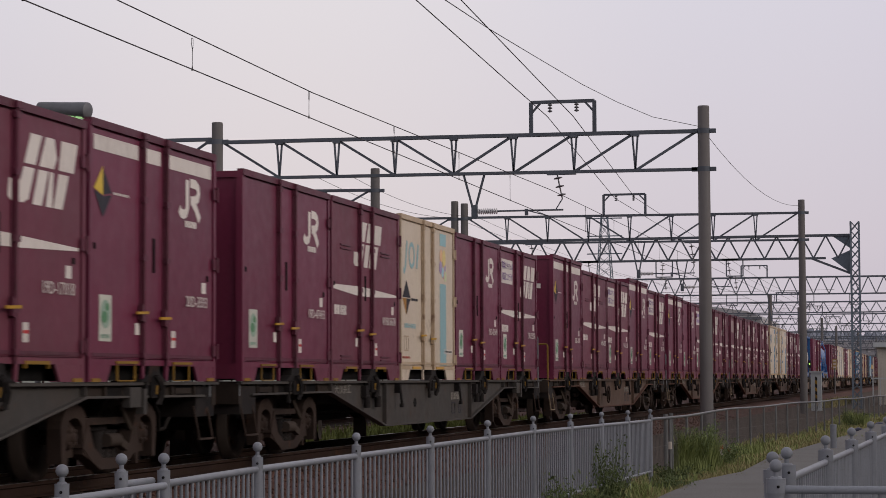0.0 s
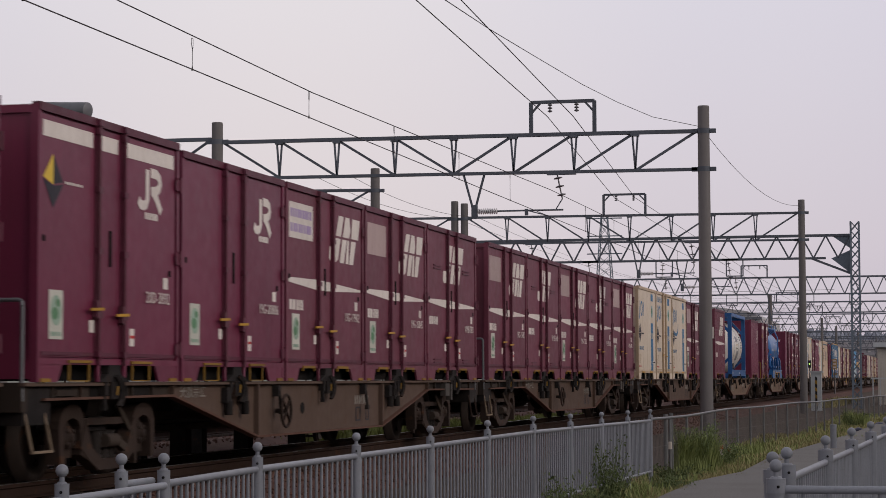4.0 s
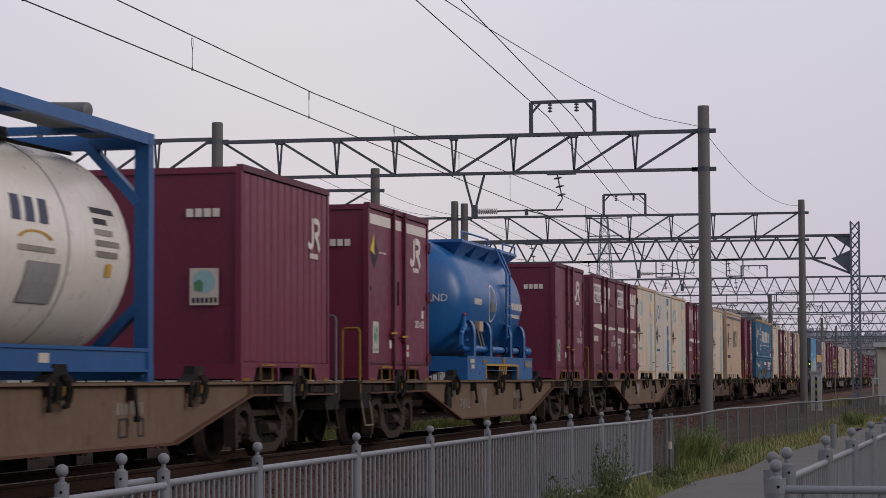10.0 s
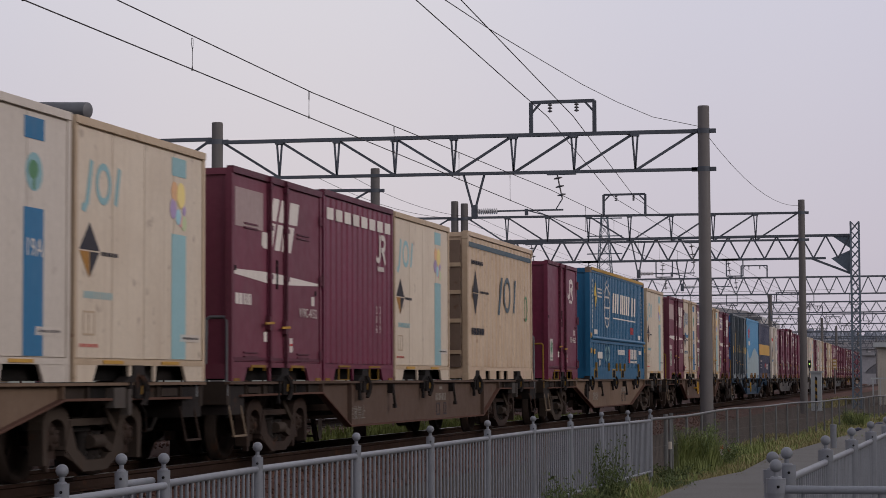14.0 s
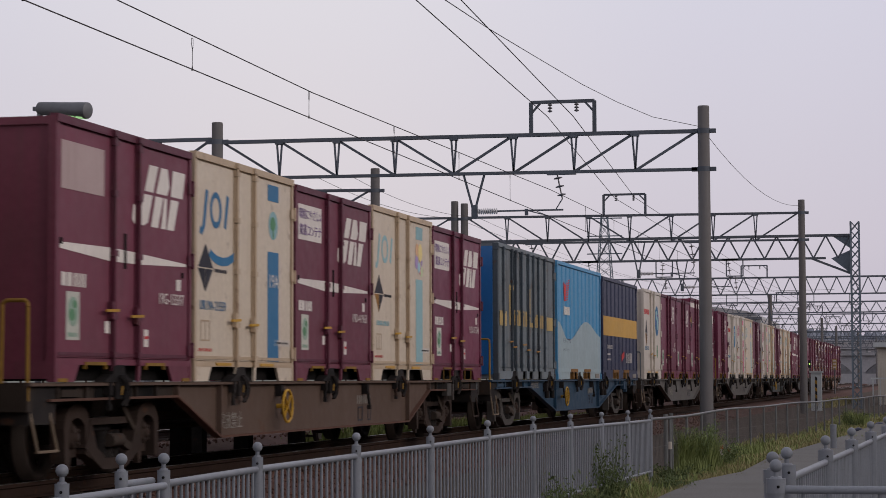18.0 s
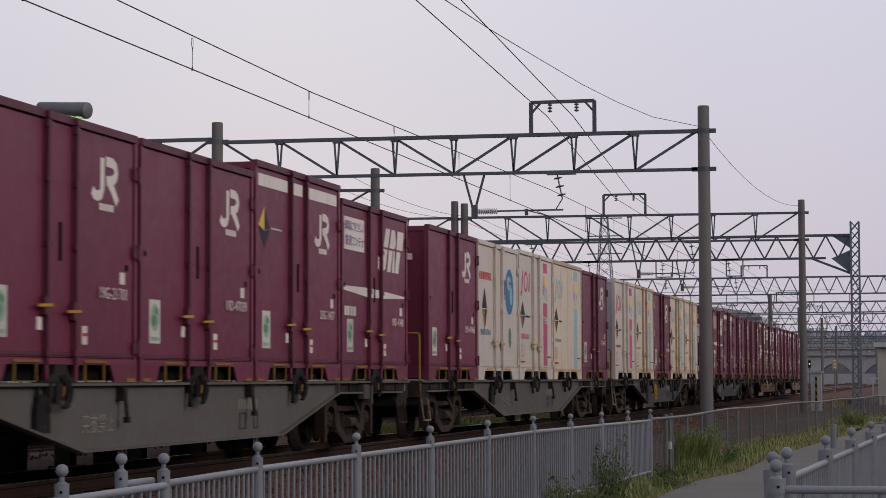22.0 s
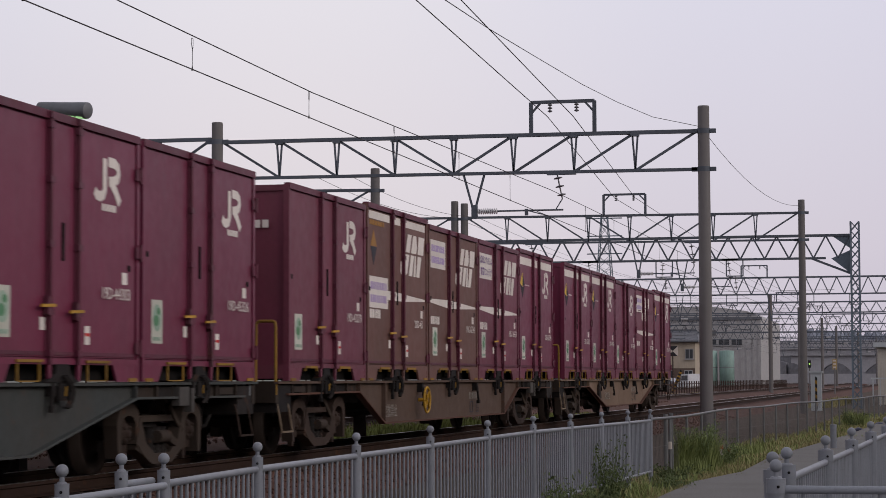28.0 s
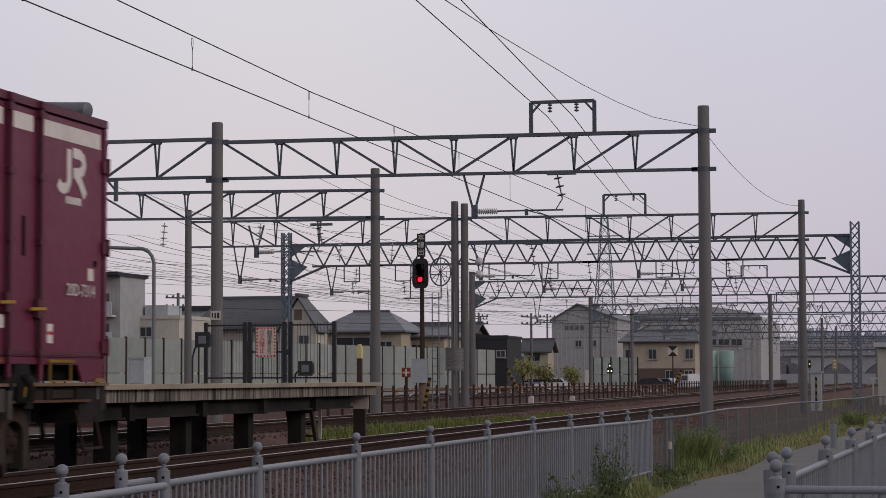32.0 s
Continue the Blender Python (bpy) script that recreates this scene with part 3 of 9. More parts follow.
def common_marks(root, serial, eco=True, L=1.8575):
    """Serial number, small plates and the green sticker."""
    if serial:
        part("serial_number", letters(serial, 0.17, WHITE), None, root, "white serial number", at=(L - 0.66, FACE - 0.010, 0.87))
    for i, (x0, x1, z0, z1) in enumerate(((1.40, 1.54, 0.98, 1.10), (0.44, 0.57, 0.36, 0.54), (-0.62, -0.50, 0.48, 0.60))):
        mark(root, "data_plate", WHITE, lambda s: rect(s, x0, x1, z0, z1), ("plates", i), "small white data plate")
    for i, (x0, x1, z0, z1, m) in enumerate(((0.45, 0.56, 0.44, 0.47, RED), (1.0, 1.22, 0.36, 0.60, DARKMARK), (-1.75, -1.68, 1.3, 1.36, SHADE), (1.55, 1.62, 1.12, 1.18, SHADE))):
        if m is DARKMARK:
            continue
        mark(root, "small_mark", m, lambda s: rect(s, x0, x1, z0, z1, FACE - 0.009), ("smallmark", i))
    if eco:
        mark(root, "eco_sticker", STICKER, lambda s: rect(s, -1.58, -1.26, 0.40, 0.86), "eco_back", "pale sticker with green tree")
        mark(root, "sticker_emblem", LEAFPRINT, lambda s: (disc(s, -1.42, 0.67, 0.125, 0.145, y=FACE - 0.009), bars(s, -1.54, -1.30, 0.43, 0.47, 6, FACE - 0.009)), "eco_mark")
        mark(root, "sticker_leaf", GREEN, lambda s: (disc(s, -1.45, 0.64, 0.075, 0.06, 10, FACE - 0.011), disc(s, -1.38, 0.74, 0.05, 0.04, 8, FACE - 0.011)), "eco_leaf")


def hook_container(serial, paint=WINE, eco=True, striped=False, h=2.5):
    """Wine-red container with the small hooked emblem; striped: white band along the top and a diamond."""
    kind = "with a white band along the top" if striped else "with plain side and small emblem"
    tone = {"wine_red_paint": "wine-red", "faded_plum_paint": "faded plum-red", "browned_red_paint": "brownish red"}[paint.name]
    c = basic(f"{tone} freight container {kind}", paint, WINE_DARK, h=h)
    mark(c, "emblem", WHITE, lambda s: (emblem_hook(s, 0.68, 1.79, 0.66, 0.43), bars(s, 0.86, 1.24, 1.69, 1.76, 5)), ("hook", h), "white painted emblem")
    if striped:
        for x0, x1 in ((-1.74, -0.55), (-0.35, 0.10), (0.32, 1.70)):
            mark(c, "top_band", WHITE, lambda s: rect(s, x0, x1, h - 0.28, h - 0.13), ("band", h, x0), "white painted band")
        mark(c, "diamond", LEMON, lambda s: sheet(s, [(-1.73, 1.90), (-1.50, 1.84), (-1.50, 2.13)]), "diamond_a", "yellow half of a diamond mark")
        mark(c, "diamond", DARKMARK, lambda s: (sheet(s, [(-1.73, 1.88), (-1.50, 1.62), (-1.27, 1.86), (-1.49, 1.83)]), sheet(s, [(-1.49, 2.11), (-1.49, 1.85), (-1.27, 1.88)])), "diamond_b", "dark half of a diamond mark")
        mark(c, "small_lettering", WHITE, lambda s: bars(s, -1.22, -0.78, 1.87, 1.895, 7), "diamond_c")
    common_marks(c, serial, eco)
    return c


def stripe_container(serial, paint=PLUM, plate="text", wide=False, eco=True, band=False):
    """Wine-red container with the big slanting emblem and a tapering white stripe."""
    tone = {"wine_red_paint": "wine-red", "faded_plum_paint": "plum-red", "browned_red_paint": "brown-weathered"}[paint.name]
    c = basic(f"{tone} freight container with big white emblem and tapering stripe", paint, WINE_DARK, slots=(1.82, 0.28) if wide else (), h=2.56 if band else 2.5)
    x = -0.72 if wide else 0.10
    mark(c, "emblem", WHITE, lambda s: emblem_block(s, x, 1.62, 1.48, 0.66), ("block", x), "big white slanting emblem")
    mark(c, "stripe", WHITE, lambda s: (sheet(s, [(-1.74, 1.32), (-1.74, 1.26), (-0.50, 1.20), (-0.50, 1.335)]), sheet(s, [(-0.40, 1.335), (-0.40, 1.20), (0.17, 1.205), (0.17, 1.325)]), sheet(s, [(0.27, 1.32), (0.27, 1.205), (1.70, 1.25), (1.70, 1.28)])), "taper", "tapering white stripe")
    mark(c, "lettering", WHITE, lambda s: (bars(s, -1.70, -1.42, 0.91, 1.04, 2), bars(s, -1.40, -1.08, 0.91, 1.04, 4)), "cargo_bars")
    if plate:
        y = 1.83 if not band else 1.06
        mark(c, "sign_plate", FADED if plate == "blank" else WHITE, lambda s: rect(s, -1.72, -0.66, y, y + 0.46), ("plate", y), "faded sign plate" if plate == "blank" else "white sign plate")
        if plate == "text":
            part("lettering", letters("環境にやさしい", 0.15, VIOLET), None, c, "violet lettering", at=(-1.19, FACE - 0.003, y + 0.33))
            part("lettering", letters("鉄道コンテナ", 0.165, VIOLET), None, c, "violet lettering", at=(-1.19, FACE - 0.003, y + 0.12))
        elif plate == "bars":
            mark(c, "lettering", PASTEL[2], lambda s: (bars(s, -1.66, -0.72, y + 0.27, y + 0.38, 9, FACE - 0.009), bars(s, -1.66, -0.72, y + 0.08, y + 0.19, 8, FACE - 0.009)), ("platebars", y))
    if band:
        for x0, x1 in ((-1.74, -0.55), (-0.35, 0.10), (0.32, 1.70)):
            mark(c, "top_band", WHITE, lambda s: rect(s, x0, x1, 2.36, 2.47), ("band", 2.49, x0), "white painted band")
        mark(c, "diamond", OCHRE, lambda s: (sheet(s, [(-1.66, 1.96), (-1.30, 1.96), (-1.48, 2.20)]), bars(s, -1.70, -0.85, 2.27, 2.34, 9)), "diamond_d", "ochre half of a diamond mark")
        mark(c, "diamond", DARKMARK, lambda s: sheet(s, [(-1.66, 1.95), (-1.48, 1.68), (-1.30, 1.95)]), "diamond_e", "dark half of a diamond mark")
    common_marks(c, serial, eco and not wide)
    return c


def reefer(stripe, ribbed=True, paint=CREAM, swoosh=False, serial="", motto="", h=2.54):
    """Cream insulated container with a coloured upright stripe."""
    words = {"teal_marking": "teal stripe and fruit picture", "blue_marking": "blue stripe and round tree mark", "magenta_marking": "magenta stripe and fruit picture"}[stripe.name]
    tone = "cream" if paint is CREAM else "off-white"
    c = basic(f"{tone} container, " + ("plain panelled side" if ribbed else "with side doors") + f", {words}", paint, CREAM_STEEL if paint is CREAM else OFFWHITE, ribs=0, doors=not ribbed, h=h)
    mark(c, "stripe", stripe, lambda s: rect(s, 0.81, 1.25, 2.22, 2.42), "upright", "coloured block")
    mark(c, "stripe", stripe, lambda s: rect(s, 0.81, 1.25, 0.24, 1.59), "upright_low", "coloured upright stripe")
    tint = {"teal_marking": TEAL, "blue_marking": MIDBLUE, "magenta_marking": PINK}[stripe.name]
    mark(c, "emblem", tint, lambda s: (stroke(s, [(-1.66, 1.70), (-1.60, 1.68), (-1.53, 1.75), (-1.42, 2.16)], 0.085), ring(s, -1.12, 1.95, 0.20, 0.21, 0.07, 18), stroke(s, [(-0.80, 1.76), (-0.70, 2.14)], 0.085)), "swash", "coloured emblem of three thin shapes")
    if swoosh:
        mark(c, "swoosh", MIDBLUE, lambda s: [sheet(s, [(-0.9 + 0.62 * math.cos(a), 1.62 + 0.30 * math.sin(a)), (-0.9 + 0.62 * math.cos(b), 1.62 + 0.30 * math.sin(b)), (-0.9 + 0.55 * math.cos(b), 1.66 + 0.24 * math.sin(b)), (-0.9 + 0.55 * math.cos(a), 1.66 + 0.24 * math.sin(a))]) for a, b in ((-2.4 + 0.3 * i, -2.1 + 0.3 * i) for i in range(9))], "swoosh", "blue curved swoosh")
    mark(c, "diamond", OCHRE if stripe is not MIDBLUE else DARKMARK, lambda s: sheet(s, [(-1.72, 1.265), (-1.475, 1.265), (-1.475, 1.01)]), "diamond_f", "lower part of a diamond mark")
    mark(c, "diamond", DARKMARK, lambda s: (sheet(s, [(-1.72, 1.28), (-1.21, 1.28), (-1.465, 1.55)]), sheet(s, [(-1.46, 1.015), (-1.22, 1.265), (-1.46, 1.265)])), "diamond_g", "dark part of a diamond mark")
    mark(c, "small_lettering", DARKMARK, lambda s: (bars(s, -1.17, -0.72, 1.24, 1.28, 8), bars(s, 1.16, 1.66, 0.458, 0.482, 13, FACE - 0.009, thin=0.7)), "reefer_small")
    mark(c, "label_plate", OFFWHITE, lambda s: rect(s, 1.08, 1.70, 0.43, 0.51), "reefer_plate", "pale label over the foot of the stripe")
    if serial:
        part("serial_number", letters(serial, 0.155, tint), None, c, "coloured serial number", at=(-1.22, FACE + 0.0035, 0.85))
    else:
        mark(c, "serial_lettering", tint, lambda s: bars(s, -1.60, -0.85, 0.81, 0.88, 13, thin=0.75), "reefer_serial")
    if motto:
        part("lettering", letters(motto, 0.19, tint), None, c, "blue lettering", at=(-1.05, FACE + 0.0035, 2.31))
    mark(c, "label_frame", CREAM_STEEL, lambda s: (rect(s, -1.62, -1.60, 0.46, 0.68), rect(s, -1.34, -1.32, 0.46, 0.68), rect(s, -1.48, -1.46, 0.46, 0.68), rect(s, -1.62, -1.32, 0.67, 0.69), rect(s, -1.62, -1.32, 0.45, 0.47)), "label_frame", "thin label frame")
    mark(c, "warning_lettering", RED, lambda s: bars(s, -1.70, -1.22, 0.335, 0.37, 10, thin=0.6), "reefer_warn")
    if paint is OFFWHITE:
        part("end_sheet", shared("end_grey", lambda: Shape().box(-1.842, -1.826, -1.14, 1.14, 0.21, h - 0.09).mesh("end_sheet", END_GREY)), None, c, "grey end sheet")
    if stripe is not TEAL:
        part("lettering", letters("19A", 0.24, WHITE), None, c, "white lettering on the stripe", at=(1.03, FACE + 0.0035, 1.22))
    if stripe is MIDBLUE:
        mark(c, "tree_mark", TEAL, lambda s: disc(s, 1.03, 1.92, 0.19, 0.18), "tree_mark", "round blue-green tree mark")
        mark(c, "tree_crown", GREEN, lambda s: (disc(s, 1.01, 1.94, 0.11, 0.09, 10, FACE - 0.009), rect(s, 1.00, 1.05, 1.76, 1.90, FACE - 0.009)), "tree_crown")
    else:
        for m, x, z, r in ((PASTEL[0], 1.00, 1.80, 0.13), (PASTEL[1], 0.80, 1.83, 0.10), (PASTEL[2], 0.76, 1.64, 0.10), (PASTEL[3], 1.00, 1.52, 0.06), (PASTEL[4], 1.10, 1.50, 0.075), (PASTEL[5], 0.92, 1.56, 0.08), (PASTEL[2], 1.10, 1.64, 0.05)):
            mark(c, "fruit_mark", m, lambda s: disc(s, x + 0.09, z + 0.22, r, r * 1.1, y=FACE - 0.006 - r * 0.02), ("fruit", x, z))
    return c


def globe_container():
    """Off-white insulated container with a globe picture."""
    c = basic("off-white insulated freight container with blue globe picture and side doors", OFFWHITE, OFFWHITE, h=2.5)
    mark(c, "globe", MIDBLUE, lambda s: disc(s, 1.02, 1.68, 0.40, 0.44, 20), "globe", "blue globe picture")
    mark(c, "globe_land", TEAL, lambda s: (disc(s, 0.95, 1.84, 0.2, 0.14, 10, FACE - 0.009), disc(s, 1.15, 1.60, 0.14, 0.18, 10, FACE - 0.009)), "land")
    mark(c, "emblem", VIOLET, lambda s: (sheet(s, [(0.42, 1.52), (0.52, 1.50), (0.62, 1.90), (0.52, 1.90)], FACE - 0.010), ring(s, 0.80, 1.70, 0.14, 0.17, 0.05, 12), rect(s, 0.96, 1.24, 1.82, 1.87, FACE - 0.012)), "globe_letters")
    mark(c, "red_emblem", RED, lambda s: bars(s, -1.72, -0.66, 1.82, 1.96, 7), "red_bars", "red row of bars")
    mark(c, "diamond", DARKMARK, lambda s: (sheet(s, [(-1.50, 1.30), (-1.06, 1.30), (-1.28, 1.68)]), sheet(s, [(-1.26, 0.92), (-1.06, 1.28), (-1.26, 1.28)])), "diamond_h")
    mark(c, "diamond", OCHRE, lambda s: sheet(s, [(-1.50, 1.28), (-1.28, 1.28), (-1.28, 0.92)]), "diamond_i")
    part("serial_number", letters("UR17A-70174", 0.155, MIDBLUE), None, c, "blue serial number", at=(-1.22, FACE + 0.0035, 0.86))
    mark(c, "tree_mark", GREEN, lambda s: disc(s, 1.05, 0.80, 0.12, 0.2), "globe_tree")
    end = Shape().prism([(-0.1 + 0.42 * math.cos(a * 0.4), 1.62 + 0.42 * math.sin(a * 0.4)) for a in range(16)], "x", -1.866, -1.862)
    part("end_globe", end, MIDBLUE, c, "blue globe picture on the end")
    part("end_lettering", Shape().box(-1.868, -1.864, -0.55, 0.35, 1.02, 1.12), RED, c, "red bar on the end")
    return c


def end_sticker(c, y, z):
    """A white square sticker with a round green and blue picture, on the leading end."""
    X = -1.866
    part("end_sticker", shared(("estick", y), lambda: Shape().box(X, X + 0.004, y - 0.18, y + 0.18, z - 0.22, z + 0.22).mesh("end_sticker", OFFWHITE)), None, c, "white sticker on the end")
    part("sticker_globe", shared(("eglobe", y), lambda: Shape().prism([(y + 0.14 * math.cos(a * 0.45), z + 0.06 + 0.14 * math.sin(a * 0.45)) for a in range(14)], "x", X - 0.003, X).mesh("sticker_globe", TEAL)), None, c, "blue-green globe")
    part("sticker_tree", shared(("etree", y), lambda: Shape().prism([(y + 0.02, z - 0.06), (y + 0.12, z - 0.05), (y + 0.13, z + 0.05), (y + 0.05, z + 0.09), (y + 0.01, z + 0.04)], "x", X - 0.005, X - 0.003).mesh("sticker_tree", GREEN)), None, c, "green tree mark")
    tagged(part("sticker_bars", shared(("ebars", y), lambda: (lambda s: [s.box(X - 0.003, X, y - 0.16 + 0.055 * i, y - 0.125 + 0.055 * i, z - 0.19, z - 0.13) for i in range(6)] and s)(Shape()).mesh("sticker_bars", DARKMARK)), None, c), kind="stuff")


def ribbed_red(serial, sign=False, emblem="hook", h=2.55):
    """Wine-red container with ribbed sides; sign: the big signs on its leading end."""
    c = basic("wine-red freight container with ribbed sides" + (" and signs on its end" if sign else " and white emblem"), WINE if emblem == "hook" else PLUM, WINE_DARK, ribs=13, doors=False, h=h)
    if emblem == "hook":
        mark(c, "emblem", WHITE, lambda s: (emblem_hook(s, 0.88, 1.72, 0.52, 0.42), bars(s, 0.95, 1.32, 1.60, 1.67, 5)), "hook_g", "white painted emblem")
    else:
        mark(c, "emblem", WHITE, lambda s: emblem_block(s, -0.42, 1.60, 1.55, 0.72), "block_r", "big white slanting emblem")
        mark(c, "stripe", WHITE, lambda s: sheet(s, [(-1.70, 1.365), (-1.70, 1.31), (-0.4, 1.25), (1.68, 1.30), (1.68, 1.33), (-0.4, 1.38)]), "taper_r", "tapering white stripe")
        mark(c, "lettering", WHITE, lambda s: bars(s, -1.66, -0.95, 0.80, 0.96, 4), "ribbed_bars")
        part("serial_number", letters("V19B-6052", 0.17, WHITE), None, c, "white serial number", at=(1.22, FACE - 0.010, 0.86))
        for x in (-1.1, 1.0):
            part("vent", Shape().box(x - 0.34, x + 0.34, FACE - 0.012, FACE + 0.02, 1.80, 1.83).box(x - 0.34, x + 0.34, FACE - 0.012, FACE + 0.02, 0.50, 0.53), WINE_DARK, c)
    if sign is None:
        for i in range(8):
            mark(c, "top_band", WHITE, lambda s: rect(s, -1.72 + 0.44 * i, -1.40 + 0.44 * i, 2.18, 2.34), ("band_g", i), "piece of a white painted band")
    if serial:
        for i, ch in enumerate(serial):
            part("serial_number", letters(ch, 0.16, WHITE), None, c, at=(0.86 + 0.2 * (i % 2), FACE - 0.010, 1.02 - 0.14 * (i // 2)))
    if sign:
        X = -1.866
        part("end_sign", Shape().box(X, X + 0.004, -1.19, 0.76, 1.47, 1.89), WHITE, c, "white sign plate on the end")
        part("end_lettering", letters("環境にやさしい", 0.26, VIOLET), None, c, "violet lettering", at=(X - 0.004, -0.22, 1.78)).rotation_euler = (0, 0, -math.pi / 2)
        part("end_lettering", letters("鉄道コンテナ", 0.26, VIOLET), None, c, "violet lettering", at=(X - 0.004, -0.22, 1.57)).rotation_euler = (0, 0, -math.pi / 2)
        s = Shape()
        for a, b in (((0.55, 1.0), (0.35, 0.85)), ((0.28, 0.62), (0.02, 0.5)), ((-0.06, 0.3), (-0.32, 0.2)), ((-0.4, -0.05), (-0.85, -0.2))):
            s.prism([(a[1] - 0.19, 1.95), (a[0] - 0.19, 1.95), (b[0] - 0.19, 2.33), (b[1] - 0.19, 2.33)], "x", X, X + 0.004)
        part("end_emblem", s, WHITE, c, "white slanting emblem on the end")
        end_sticker(c, -0.84, 1.08)
    return c


def end_hook(c, sticker=False, y=-0.95):
    """Small bars, and a sticker if wanted, on the leading end of a container."""
    X = -1.866
    s = Shape()
    for i in range(4):
        s.box(X, X + 0.004, y + 0.11 * i, y + 0.085 + 0.11 * i, 1.95, 2.05)
    part("end_lettering", s, WHITE, c, "white bars on the end")
    if sticker:
        end_sticker(c, -0.76, 1.12)
    return c


def long_box(label, paint, steel, length, h, ribs, name="freight_container", apron=None, twin=False):
    """A longer ribbed container with steel corner posts."""
    root = thing(name, label, "container", "containers on the freight train")
    L = length / 2
    k = (paint.name, length, h, ribs)
    part("body", shared(("shell", *k), lambda: shell(length, h).mesh("body", paint)), None, root)
    frames(root, length, h, paint)
    for x in (-L - 0.004, L - 0.086):
        for y in (FACE - 0.004, -FACE - 0.09):
            part("corner_post", shared(("cpost", steel.name, h), lambda: Shape().box(0, 0.09, 0, 0.094, 0.12, h - 0.12).mesh("corner_post", steel)), None, root, at=(x, y, 0))
            for z in (-0.002, h - 0.12):
                part("corner_casting", shared(("casting", steel.name), lambda: Shape().box(-0.01, 0.10, -0.012, 0.10, 0, 0.125).mesh("corner_casting", steel)), None, root, at=(x, y, z))
    part("ribbed_side", shared(("ribs", *k), lambda: Shape().wave(-L + 0.086, L - 0.086, FACE + 0.004, 0.03, ribs, 0.235, h - 0.075).mesh("ribbed_side", paint)), None, root)
    for x0, x1 in ((-L + 0.1, -1.4), (-0.4, 0.4), (1.4, L - 0.1)) if twin else ((-L + 0.1, -1.5), (-1.1, -0.55), (-0.15, 0.15), (0.55, 1.1), (1.5, L - 0.1)):
        part("skirt", Shape().box(x0, x1, FACE + 0.004, FACE + 0.034, 0.01, 0.165), apron or paint, root)
    if twin:
        for x in (-0.9, 0.9):
            part("pocket_rim", shared("twin_rim", lambda: Shape().box(-0.44, 0.50, FACE - 0.012, FACE + 0.02, 0.165, 0.235).box(-0.50, -0.46, FACE - 0.004, FACE + 0.03, 0.01, 0.165).box(-0.08, 0.05, FACE - 0.006, FACE + 0.06, 0.01, 0.165).box(0.44, 0.50, FACE - 0.004, FACE + 0.03, 0.01, 0.165).mesh("pocket_rim", RIMRUST)), None, root, "rusty ochre rim of twin fork pockets", at=(x, 0, 0))
        part("data_plate", Shape().box(2.15, 2.75, FACE - 0.004, FACE + 0.006, 0.03, 0.13), WORN, root, "worn pale plate")
    part("bottom_beam", Shape().box(-L + 0.1, L - 0.1, FACE + 0.25, -FACE - 0.25, 0.02, 0.21), SOOT, root)
    CONTAINERS.append(root)
    return root


def cream_twenty():
    c = long_box("tanned cream corrugated container with slate roof stripe and framed end", TANNED, CREAM_STEEL, 6.058, 2.59, 17)
    mark(c, "roof_stripe", SLATEMARK, lambda s: rect(s, -2.9, 2.9, 2.34, 2.43), "k_stripe", "slate-blue stripe under the roof")
    mark(c, "emblem", SLATEMARK, lambda s: (sheet(s, [(-0.40, 1.22), (-0.26, 1.20), (0.06, 1.92), (-0.08, 1.92)]), ring(s, 0.48, 1.60, 0.32, 0.34, 0.09, 18), sheet(s, [(1.06, 1.28), (1.18, 1.28), (1.34, 1.92), (1.22, 1.92)])), "k_emblem", "dark emblem of three shapes")
    mark(c, "diamond", DARKMARK, lambda s: (sheet(s, [(-2.62, 1.55), (-2.12, 1.55), (-2.37, 1.95)]), sheet(s, [(-2.60, 1.53), (-2.14, 1.53), (-2.37, 1.15)])), "k_diamond", "dark diamond mark")
    mark(c, "small_lettering", DARKMARK, lambda s: (bars(s, -2.7, -1.6, 0.80, 0.92, 8), bars(s, -2.7, -1.7, 2.05, 2.12, 9), bars(s, -2.0, -1.2, 1.55, 1.59, 8)), "k_small")
    mark(c, "tree_mark", GREEN, lambda s: ring(s, 2.35, 1.4, 0.16, 0.26, 0.05, 12), "k_tree")
    for y in (-0.75, -0.2, 0.2, 0.75):
        part("end_rod", Shape().tube((-3.06, y, 0.15), (-3.06, y, 2.45), 0.025, 6), CREAM_STEEL, c)
    part("end_panel", Shape().box(-3.052, -3.03, -1.1, 1.1, 0.22, 2.45), RUSTEND, c, "rusty brown container end")
    for z in (0.45, 1.0, 1.5, 1.98):
        part("end_strap", Shape().box(-3.075, -3.053, -1.12, -0.55, z, z + 0.07), CREAM_STEEL, c, "pale strap hinge")
    return c


